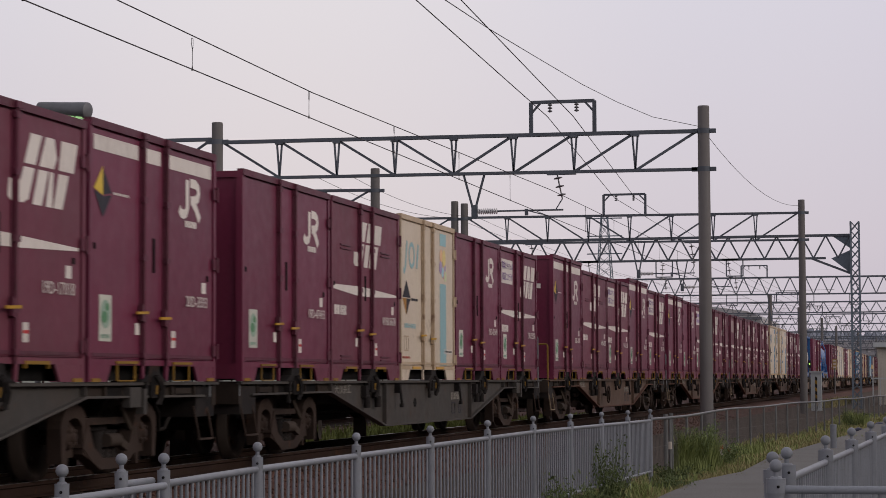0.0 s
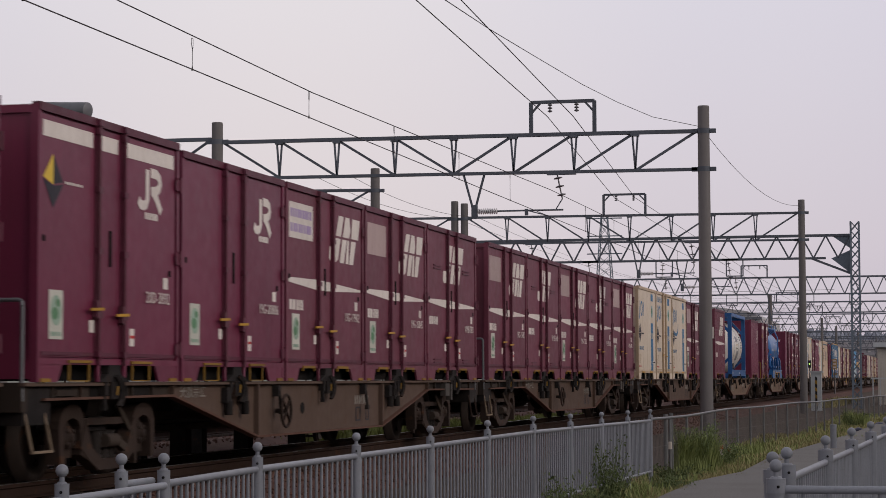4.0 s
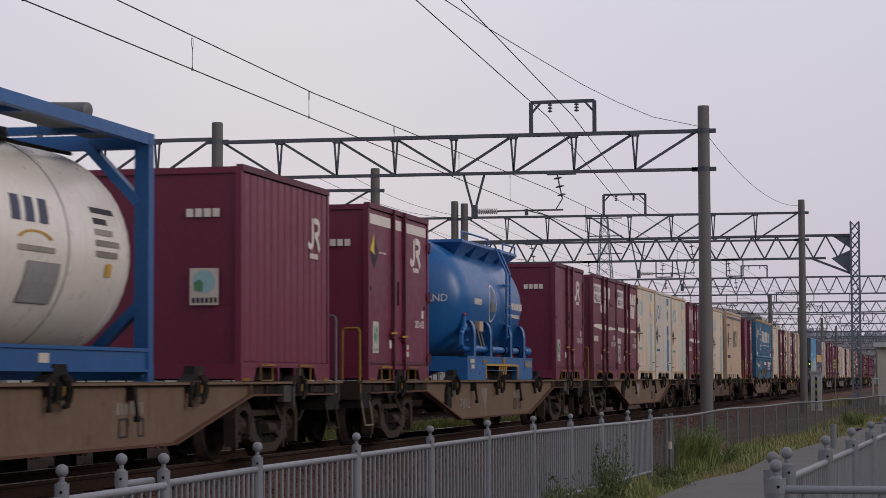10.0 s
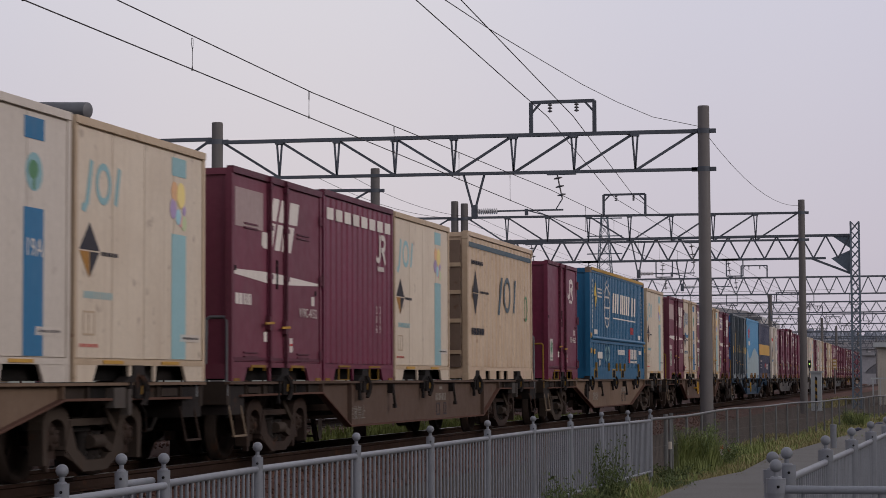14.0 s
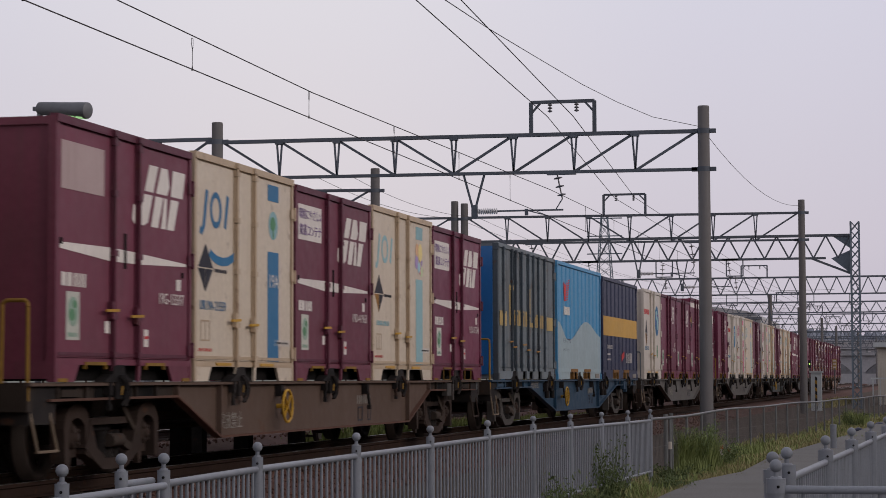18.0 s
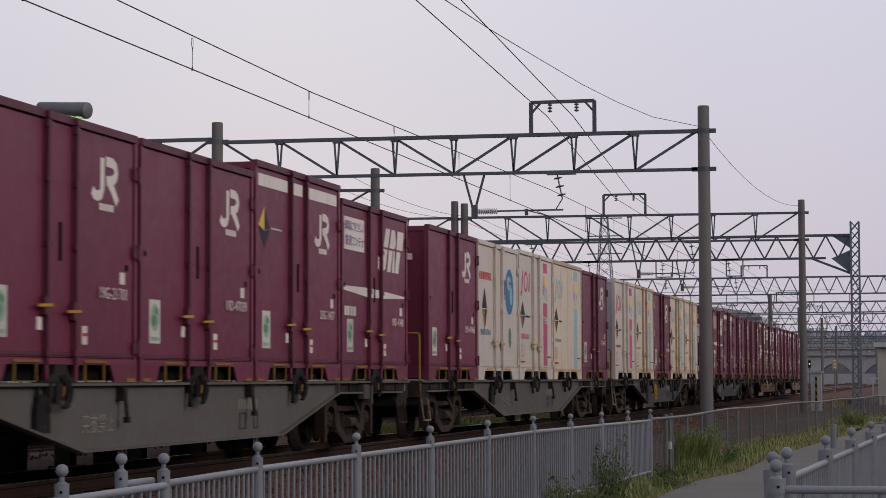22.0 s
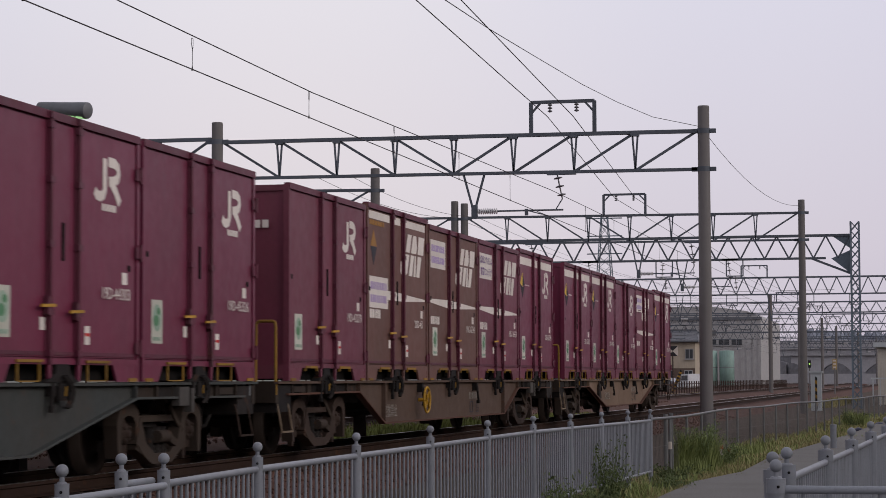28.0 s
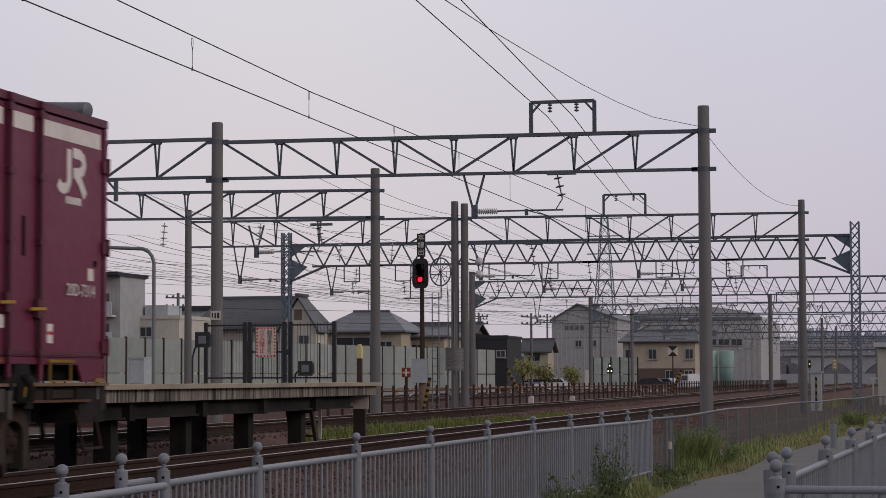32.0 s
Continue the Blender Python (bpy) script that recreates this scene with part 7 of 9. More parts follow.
for a, b, c in (((8.00, 0.08, 9.21), (51.50, 0.08, 7.44), (84.00, 3.26, 8.16)), ((8.00, -0.56, 9.84), (51.50, -0.56, 7.43), (84.00, 2.45, 8.16))):
    wire("feeder_wire", [a, b, c, (150.0, c[1] + 0.6, 8.0), (242.0, c[1] + 0.6, 8.1), (500.0, c[1], 8.1)], 0.011, "thick feeder wire on top of the beams")
wire("earth_wire", [(21.20, -3.79, 5.28), (26.00, -3.23, 5.77), (32.00, -2.54, 6.39), (37.50, -2.19, 6.81), (42.50, -2.28, 6.94), (46.00, -2.47, 7.02), (49.00, -2.85, 7.04), (51.40, -3.63, 7.08)], 0.007, "slack thin wire led to the pole head")
wire("earth_wire", [(51.5, -3.78, 6.95), (84.0, -4.08, 7.72)], 0.007, "slack thin wire between two pole heads", sag=0.55)

# ---- platform end ----
p = thing("platform", "raised platform end of stained concrete slab on dark posts", "platform")
PX = 41.2
part("slab", Shape().box(-6, PX, 1.72, 4.75, 0.68, 0.905), CONCRETE, p, "stained concrete slab")
part("coping", Shape().box(-6, PX, 1.62, 1.80, 0.86, 0.93), mat("worn_coping", (0.29, 0.25, 0.20), 0.9, amount=0.4, grain=20), p, "worn edge coping")
part("edge_line", Shape().box(-6, PX - 1.0, 1.80, 1.9, 0.905, 0.932), LEMON, p, "worn yellow edge line")
for i in range(8):
    x = 16 + 3.05 * i
    for y in (2.2, 4.1):
        part("support_post", shared("ppost", lambda: Shape().box(-0.13, 0.13, -0.13, 0.13, -0.45, 0.50).box(-0.2, 0.2, -0.2, 0.2, -0.45, -0.34).mesh("support_post", SOOT)), None, p, "dark support post", at=(x, y, 0))
    part("cross_beam", shared("pbeam", lambda: Shape().box(-0.10, 0.10, 1.80, 4.7, 0.42, 0.68).mesh("cross_beam", SOOT)), None, p, "dark beam under the slab", at=(x, 0, 0))
part("side_beam", Shape().box(-6, PX - 1.2, 1.92, 2.02, 0.44, 0.68).box(-6, PX - 1.2, 1.86, 2.08, 0.44, 0.47).box(-6, PX - 1.2, 1.86, 2.08, 0.65, 0.68), SOOT, p, "dark steel beam along the edge")

# ---- on the platform end ----
BLACKSTEEL = mat("black_fence_paint", (0.018, 0.019, 0.021), 0.5, amount=0.2, bump=0.03)
PANELGREY = mat("grey_green_panel", (0.262, 0.292, 0.272), 0.5, amount=0.35, streak=0.5, bump=0.05, dirt=(0.14, 0.135, 0.115))
CABINET = mat("pale_cabinet_paint", (0.396, 0.432, 0.444), 0.5, amount=0.25, streak=0.3, dirt=(0.2, 0.2, 0.19))
ORANGE = mat("faded_orange_paint", (0.38, 0.215, 0.15), 0.6, amount=0.4, dirt=(0.3, 0.25, 0.2))
RUSTY = mat("rusty_post_steel", (0.05, 0.032, 0.026), 0.85, amount=0.4, rust=0.4)

f = thing("mesh_gate", "black steel mesh fence with a gate across the platform end", "fence", at=(39.5, 0, 0.905))
for y in (4.70, 3.90, 3.80, 3.10, 2.98, 2.10):
    part("post", shared("gpost", lambda: Shape().box(-0.035, 0.035, -0.035, 0.035, 0, 1.20).mesh("post", BLACKSTEEL)), None, f, at=(0, y, 0))
    part("foot_plate", shared("gfoot", lambda: Shape().box(-0.08, 0.08, -0.08, 0.08, 0, 0.02).mesh("foot_plate", BLACKSTEEL)), None, f, at=(0, y, 0))
for ya, yb in ((2.10, 2.98), (3.10, 3.80), (3.90, 4.70)):
    for z in (0.12, 0.62, 1.14):
        if z != 0.62 or ya == 3.10:
            part("cross_bar", Shape().bar((0, ya, z), (0, yb, z), 0.03), BLACKSTEEL, f)
    for i in range(1, 13):
        part("mesh_wire", shared("gwire", lambda: Shape().bar((0, 0, 0.08), (0, 0, 1.19), 0.007).mesh("mesh_wire", BLACKSTEEL)), None, f, at=(0, ya + (yb - ya) * i / 13, 0))
part("latch", Shape().box(-0.05, 0.05, 3.02, 3.12, 0.56, 0.66), BLACKSTEEL, f)
s = thing("warning_sign", "white warning sign with red striped border on the gate", "sign", at=(39.44, 3.46, 1.715))
part("board", Shape().box(0, 0.008, -0.205, 0.205, -0.29, 0.29), OFFWHITE, s)
edge = Shape()
for i in range(9):
    z = -0.28 + 0.064 * i
    for y in (-0.195, 0.160):
        edge.prism([(y, z), (y + 0.035, z + 0.012), (y + 0.035, z + 0.042), (y, z + 0.030)], "x", -0.004, 0)
for i in range(6):
    y = -0.19 + 0.066 * i
    for z in (-0.285, 0.25):
        edge.prism([(y, z), (y + 0.032, z), (y + 0.042, z + 0.034), (y + 0.010, z + 0.034)], "x", -0.004, 0)
part("striped_border", edge, RED, s, "red slanting stripes")
for word, y, col in (("立入禁止", 0.075, RED), ("関係者以外", -0.075, DARKMARK)):
    for i, ch in enumerate(word):
        part("lettering", letters(ch, 0.125 if col is RED else 0.10, col), None, s, at=(-0.006, y, 0.175 - (0.115 if col is RED else 0.093) * i)).rotation_euler = (0, 0, -math.pi / 2)
s = thing("number_plate_sign", "small white plate with faded number bars on a pole", "sign", at=(51.32, 8.62, 2.62))
part("plate", Shape().box(0, 0.01, -0.14, 0.14, -0.115, 0.115), OFFWHITE, s)
part("number_bars", Shape().box(-0.004, 0, -0.10, -0.04, -0.07, 0.07).box(-0.004, 0, -0.01, 0.03, -0.07, 0.07).box(-0.004, 0, 0.07, 0.10, -0.05, 0.07), DARKMARK, s)


def floodlight(x, y, z, tall):
    s = thing("floodlight", "black platform floodlight on a curved stalk", "floodlight", "platform floodlights", (x, y, z))
    part("stalk", Shape().path([(0, 0.18, 0), (0, 0.18, tall * 0.6), (0, 0.14, tall * 0.8), (0, 0.0, tall)], 0.018, 8), BLACKSTEEL, s)
    part("head", Shape().box(-0.12, 0.10, -0.17, 0.05, tall - 0.10, tall + 0.12).box(-0.15, -0.12, -0.20, 0.08, tall - 0.13, tall + 0.15), BLACKSTEEL, s)
    part("lens", Shape().box(-0.16, -0.15, -0.13, 0.01, tall - 0.06, tall + 0.08), GALV, s)


floodlight(37.0, 3.9, 0.93, 0.78)
floodlight(39.0, 2.55, 0.93, 0.26)
c = thing("cabinet", "pale grey steel equipment cabinet on the platform", "cabinet", at=(35.6, 4.55, 0.905))
part("body", Shape().box(-0.2, 0.2, -0.14, 0.14, 0, 0.46), CABINET, c)
part("door", Shape().box(-0.205, -0.2, -0.125, 0.125, 0.03, 0.44), CABINET, c)
part("lid", Shape().box(-0.22, 0.22, -0.155, 0.155, 0.46, 0.49), CABINET, c)
c = thing("post_lamp", "brown post with a pale yellow lamp head at the platform end", "post lamp", at=(40.9, 1.98, 0.905))
part("post", Shape().box(-0.05, 0.05, -0.045, 0.045, 0, 0.52), RUSTY, c)
part("head", Shape().box(-0.055, 0.055, -0.05, 0.05, 0.50, 0.72).prism([(-0.05, 0.72), (0.05, 0.72), (0.02, 0.78), (-0.02, 0.78)], "x", -0.05, 0.05), mat("pale_yellow_lamp", (0.50, 0.45, 0.20), 0.5, amount=0.3, bump=0.0), c)
c = thing("pipe_arm", "bent grey steel pipe post over the platform", "pipe post", at=(34.8, 4.0, 0.905))
part("base_plate", Shape().box(-0.09, 0.09, -0.09, 0.09, 0, 0.015), GALV, c)
part("pipe", Shape().path([(0, 0, 0), (0, 0, 2.12), (0, 0.03, 2.22), (0, 0.10, 2.31), (0, 0.20, 2.36), (0, 1.3, 2.42)], 0.032, 10), GALV, c)
c = thing("platform_lamp", "grey tubular platform lamp with a greenish lit underside on a pole", "lamp", at=(28.70, 3.45, 0.905))
part("pole", Shape().tube((0, 0, 0), (0, 0, 3.95), 0.045, 12), GALV, c)
part("housing", Shape().lathe((0.0, 0.0, 4.035), (-0.25, -1, -0.10), [(-0.02, 0.02), (0.0, 0.095), (0.84, 0.12), (0.86, 0.118)], 22).lathe((-0.2076, -0.8303, 3.952), (-0.25, -1, -0.10), [(0, 0.118), (0.008, 0.11), (0.008, 0.001)], 22), GALV, c, "grey tubular housing")
part("bracket", Shape().bar((0, 0.1, 4.03), (0, -0.05, 4.03), 0.06), GALV, c)
GLOWLAMP = mat("greenish_lamp_glow", (0.45, 0.85, 0.35), 0.4, glow=0.45, bump=0.0)
for i in range(4):
    u = 0.27 + 0.14 * i
    part("diffuser", Shape().bar((-0.243 * u, -0.970 * u, 3.942 - 0.1 * u), (-0.243 * (u + 0.11), -0.970 * (u + 0.11), 3.942 - 0.1 * (u + 0.11)), 0.13, 0.05), GLOWLAMP, c, "greenish lit diffuser")
c = thing("distance_board", "white slanting distance boards on a dark post at the platform end", "track sign", at=(41.0, 2.2, 0))
part("board", Shape().prism([(0.62, 0.70), (0.05, 0.52), (0.10, 0.40), (0.58, 0.46)], "x", -0.02, 0.0), OFFWHITE, c, "white slanting board")
part("board", Shape().box(-0.01, 0.0, -0.38, 0.0, 0.40, 0.72), OFFWHITE, c, "white square board")
part("number", letters("0.1", 0.12, DARKMARK), None, c, at=(-0.026, 0.28, 0.50)).rotation_euler = (0, 0.25, -math.pi / 2)
part("post", Shape().box(0.0, 0.1, -0.30, -0.06, -0.45, 0.72), SLEEPER, c)
part("edge_marker", Shape().box(-0.02, 0.02, 0.60, 0.66, -0.2, 0.72), OFFWHITE, c, "white edge strip")
c = thing("step_ladder", "dark wooden steps leaning under the platform end", "steps", at=(37.6, 2.0, -0.42))
for y in (0.0, 0.45):
    part("stringer", Shape().bar((0.5, y, 0.0), (0.0, y, 0.9), 0.06, 0.12), SLEEPER, c)
for i in range(4):
    part("tread", Shape().box(0.40 - 0.13 * i, 0.56 - 0.13 * i, 0.0, 0.45, 0.13 + 0.22 * i, 0.17 + 0.22 * i), SLEEPER, c)

# ---- signal and trackside gear ----
g = thing("railway_signal", "railway signal mast showing a red light under a name board", "signal", at=(81.6, 10.59, 0))
part("mast", Shape().tube((0, 0, -0.42), (0, 0, 6.75), 0.105, 14, 0.075), RUSTY, g, "dark steel mast")
part("base_wrap", Shape().tube((0, 0, -0.42), (0, 0, 0.95), 0.15, 14), RUSTEND, g, "rust-brown foot of the mast")
oval = [(0.33 * math.cos(a * 0.3142), 0.42 * (1 if math.sin(a * 0.3142) > 0 else -1) * min(1, 1.3 * abs(math.sin(a * 0.3142))) ** 0.7 * 0.75 + (0.27 if math.sin(a * 0.3142) > 0 else -0.27)) for a in range(20)]
part("backboard", Shape().prism([(y, z + 5.14) for y, z in oval], "x", -0.30, -0.26), BLACKSTEEL, g, "black oval backboard")
part("lamp_housing", Shape().box(-0.30, -0.02, -0.15, 0.15, 4.75, 5.5), BLACKSTEEL, g)
for z, lit in ((5.36, False), (4.90, True)):
    part("hood", Shape().lathe((-0.30, 0, z), (-1, 0, 0), [(0, 0.14), (0.28, 0.15)], 14), BLACKSTEEL, g)
    part("lens", Shape().lathe((-0.315, 0, z), (-1, 0, 0), [(0, 0.10), (0.03, 0.06), (0.04, 0.005)], 14), mat("red_signal_light", (1.0, 0.012, 0.03), 0.3, glow=2.2, bump=0.0) if lit else SHADE, g, "red lit lens" if lit else "unlit lens")
part("name_board", Shape().box(-0.14, -0.12, -0.17, 0.17, 5.80, 6.72), BLACKSTEEL, g, "dark name board")
for i, ch in enumerate("本線出"):
    part("lettering", letters(ch, 0.27, WHITE), None, g, "white lettering", at=(-0.15, 0, 6.55 - 0.29 * i)).rotation_euler = (0, 0, -math.pi / 2)
part("ladder", Shape().bar((0.25, -0.35, -0.3), (0.25, -0.35, 4.4), 0.035).bar((0.25, -0.62, -0.3), (0.25, -0.62, 4.4), 0.035), GALV, g, "grey ladder rails")
for i in range(15):
    part("rung", shared("srung", lambda: Shape().bar((0.25, -0.62, 0), (0.25, -0.35, 0), 0.022).mesh("rung", GALV)), None, g, at=(0, 0, 0.0 + 0.3 * i))
part("cage", Shape().path([(-0.1, 0.45, 4.2), (-0.1, 0.45, 5.0), (-0.1, 0.25, 5.0)], 0.025, 6).path([(0.1, -0.75, 4.2), (0.1, -0.75, 5.1), (0.1, -0.3, 5.1)], 0.025, 6).bar((0, 0.75, 4.18), (0, -0.8, 4.18), 0.05), TRUSS, g, "working platform frame")
part("relay_box", Shape().box(-0.32, -0.02, -0.22, 0.36, 0.85, 1.75), CABINET, g, "pale relay box")
part("relay_lid", Shape().box(-0.34, 0.0, -0.25, 0.39, 1.75, 1.79), CABINET, g)

g = thing("tension_weights", "grey stack of tension weights with pulley wheels beside a pole", "tension balancer", at=(81.5, 9.27, 0.0))
for i in range(9):
    part("weight", shared("weight", lambda: Shape().tube((0, 0, 0), (0, 0, 0.088), 0.36, 16).mesh("weight", POLE)), None, g, at=(0, 0, 1.32 + 0.1 * i))
part("guide_rod", Shape().tube((0, 0, -0.4), (0, 0, 4.4), 0.02, 6).tube((0, 0.25, -0.4), (0, 0.25, 4.4), 0.02, 6), GALV, g)
s = Shape()
for i in range(18):
    a, b = 2 * math.pi * i / 18, 2 * math.pi * (i + 1) / 18
    s.tube((0, 0.55 + 0.42 * math.cos(a), 5.2 + 0.55 * math.sin(a)), (0, 0.55 + 0.42 * math.cos(b), 5.2 + 0.55 * math.sin(b)), 0.03, 6, cap=False)
for i in range(6):
    a = math.pi * i / 6
    s.bar((0, 0.55 + 0.42 * math.cos(a), 5.2 + 0.55 * math.sin(a)), (0, 0.55 - 0.42 * math.cos(a), 5.2 - 0.55 * math.sin(a)), 0.025)
part("pulley_wheel", s, TRUSS, g, "spoked pulley wheel")
for y in (0.1, 0.3):
    part("cable", Shape().tube((0, y, 5.2), (0, y - 0.1, 2.2), 0.012, 5), WIRE, g)

STRIPE_DARK = mat("black_stripe_paint", (0.02, 0.02, 0.02), 0.6, bump=0.0)
for x, y, dx, dy, z0, z1 in ((80.5, 10.32, 0.0, -0.30, -0.4, 1.05), (150.0, 19.84, 0.0, 1.14, -0.4, 1.75), (190.0, 14.0, 0.0, -0.8, -0.3, 1.7)):
    g = thing("striped_guy_guard", "yellow and black striped guard on a slanting guy wire", "guy guard", "guy guards", (x, y, 0))
    for i in range(13):
        a, b = i / 13, (i + 1) / 13
        part("band", Shape().tube((dx * a, dy * a, z0 + (z1 - z0) * a), (dx * b, dy * b, z0 + (z1 - z0) * b), 0.022 + 0.0006 * x, 8), OLDYELLOW if i % 2 else STRIPE_DARK, g)
g = thing("cross_sign", "small dull red board with a white cross on a short post", "track sign", at=(77.7, 10.25, 0))
part("post", Shape().box(-0.035, 0.035, -0.04, 0.04, -0.42, 1.4), RUSTY, g)
part("board", Shape().box(-0.08, -0.05, -0.17, 0.17, 1.06, 1.42), mat("dull_red_board", (0.20, 0.035, 0.03), 0.6, amount=0.4), g, "dull red board")
part("cross", Shape().box(-0.09, -0.08, -0.13, 0.13, 1.21, 1.27).box(-0.092, -0.08, -0.03, 0.03, 1.10, 1.38), OFFWHITE, g, "white cross")
g = thing("repeater_sign", "black and white hourglass board on a thin post", "track sign", at=(170.0, 11.5, 0))
part("post", Shape().tube((0, 0, -0.42), (0, 0, 2.9), 0.05, 8), RUSTY, g)
part("board", Shape().box(-0.02, 0.02, -0.40, 0.40, 2.75, 3.55), OFFWHITE, g)
part("hourglass", Shape().prism([(-0.40, 3.55), (0.40, 3.55), (0.0, 3.16)], "x", -0.03, -0.021).prism([(-0.40, 2.75), (0.40, 2.75), (0.0, 3.14)], "x", -0.03, -0.021), BLACKSTEEL, g)
for x, y, z, col in ((190.0, 19.6, 1.45, (1.0, 0.95, 0.6)),):
    g = thing("dwarf_signal", "small black dwarf signal with lit lamps on a post", "signal", "dwarf signals", (x, y, 0))
    part("post", Shape().tube((0, 0, -0.42), (0, 0, z), 0.08, 8), POLE, g)
    part("head", Shape().box(-0.12, 0.12, -0.28, 0.28, z, z + 0.5).box(-0.12, 0.12, -0.14, 0.14, z + 0.5, z + 0.9), BLACKSTEEL, g)
    for dy, dz in ((-0.14, 0.2), (0.14, 0.2), (0.0, 0.68)):
        part("lens", Shape().lathe((-0.125, dy, z + dz), (-1, 0, 0), [(0, 0.07), (0.02, 0.05), (0.03, 0.004)], 10), mat("signal_lamp_glow", col, 0.3, glow=1.2, bump=0.0), g, "lit lens")

# post-and-rail fence between the tracks
f = thing("track_fence", "rusty brown post-and-rail fence along the yard tracks", "fence")
for i in range(126):
    part("post", shared("tpost", lambda: Shape().box(-0.05, 0.05, -0.05, 0.05, -0.42, 0.72).mesh("post", RUSTY)), None, f, at=(76 + 2.0 * i, 13.4, 0))
for z in (0.15, 0.45):
    part("rail", Shape().box(75, 327, 13.37, 13.43, z, z + 0.06), RUSTY, f)
for i in range(30):
    g = thing("hoop_barrier", "faded orange hoop barrier beside the yard road", "barrier", "hoop barriers along the road", (125 + 2.24 * i, 25.1 - 0.37 * i, -0.42), 0)
    part("hoop", shared("hoop", lambda: Shape().path([(0, 0.42, 0), (0, 0.42, 0.72), (0, 0.34, 0.82), (0, -0.34, 0.82), (0, -0.42, 0.72), (0, -0.42, 0)], 0.06, 8).mesh("hoop", ORANGE)), None, g)
    part("sleeve", shared("sleeve", lambda: Shape().tube((0, 0.42, 0.25), (0, 0.42, 0.45), 0.07, 8).tube((0, -0.42, 0.25), (0, -0.42, 0.45), 0.07, 8).mesh("sleeve", OFFWHITE)), None, g, "pale sleeves")
for x, y in ((105.0, 10.68), (105.0, 8.6)):
    g = thing("track_marker", "small white concrete marker beside the rails", "track marker", "track markers", (x, y, -0.42))
    part("block", Shape().box(-0.10, 0.10, -0.12, 0.12, 0, 0.50).prism([(-0.12, 0.50), (0.12, 0.50), (0.06, 0.56), (-0.06, 0.56)], "x", -0.12, 0.12), OFFWHITE, g)
g = thing("equipment_cabinet", "pale grey trackside cabinet with a striped post in front", "cabinet", at=(92.0, -4.12, -0.46))
part("body", Shape().box(-0.25, 0.25, -0.22, 0.22, 0, 1.66), CABINET, g)
part("roof", Shape().box(-0.3, 0.3, -0.28, 0.28, 1.66, 1.73), CABINET, g)
for i in range(9):
    part("stripe", Shape().prism([(-0.045, 0.1 + 0.15 * i), (0.045, 0.16 + 0.15 * i), (0.045, 0.31 + 0.15 * i), (-0.045, 0.25 + 0.15 * i)], "x", -0.27, -0.2505), OLDYELLOW if i % 2 else STRIPE_DARK, g)

# ---- noise wall ----
w = thing("noise_wall", "grey-green noise panels between dark steel posts along the yard", "wall")
A, B, n = Vector((86.0, 35.6, 0)), Vector((161.9, 24.3, 0)), 38
for i in range(n + 1):
    p = A + (B - A) * i / n
    part("post", shared("npost", lambda: Shape().box(-0.06, 0.06, -0.06, 0.06, -0.42, 3.30).mesh("post", RUSTY)), None, w, at=p)
    if i < n:
        q = A + (B - A) * (i + 1) / n
        d = (q - p).normalized() * 0.1
        for z0, z1 in ((-0.40, 1.32), (1.40, 3.23)):
            o = part("panel", shared(("npanel", z0), lambda: Shape().box(0.1, (q - p).length - 0.1, -0.03, 0.03, z0, z1).mesh("panel", PANELGREY)), None, w, at=p)
            o.rotation_euler = (0, 0, math.atan2((q - p).y, (q - p).x))
w = thing("noise_wall", "pale green noise panels in a steel frame", "wall")
for i in range(6):
    x, y = 228.0 + 0.2 * i, 27.2 - 0.94 * i
    part("post", Shape().box(x - 0.07, x + 0.07, y - 0.07, y + 0.07, -0.42, 3.3), RUSTY, w)
    if i < 5:
        for z0, z1 in ((-0.4, 1.4), (1.5, 3.22)):
            part("panel", Shape().box(x + 0.02, x + 0.06, y - 0.86, y - 0.07, z0, z1), mat("pale_green_panel", (0.36, 0.43, 0.39), 0.4, amount=0.3, streak=0.3, bump=0.03) if (i, z0) == (0, -0.4) else bpy.data.materials["pale_green_panel"], w)

# ---- houses and halls behind the yard ----
TILE = mat("dark_roof_tile", (0.080, 0.085, 0.092), 0.55, amount=0.3, bump=0.1, dirt=(0.035, 0.035, 0.035))
TILE2 = mat("slate_grey_roof", (0.130, 0.140, 0.155), 0.5, amount=0.3, bump=0.1)
STUCCO = mat("pale_stucco", (0.459, 0.432, 0.378), 0.85, amount=0.3, streak=0.4, bump=0.1, dirt=(0.2, 0.18, 0.15))
BEIGE = mat("beige_siding", (0.385, 0.335, 0.262), 0.8, amount=0.25, streak=0.3, dirt=(0.16, 0.13, 0.1))
BROWNWALL = mat("brown_siding", (0.128, 0.093, 0.075), 0.8, amount=0.3, streak=0.3)
CHARCOAL = mat("charcoal_siding", (0.033, 0.035, 0.039), 0.6, amount=0.3, streak=0.3)
GREYHALL = mat("grey_profiled_cladding", (0.359, 0.359, 0.359), 0.7, amount=0.35, streak=0.5, bump=0.1, dirt=(0.20, 0.19, 0.18))
GLASS = mat("dark_window_glass", (0.03, 0.035, 0.04), 0.12, amount=0.1, bump=0.0)
FRAME = mat("window_frame", (0.30, 0.30, 0.30), 0.5, amount=0.2, bump=0.0)


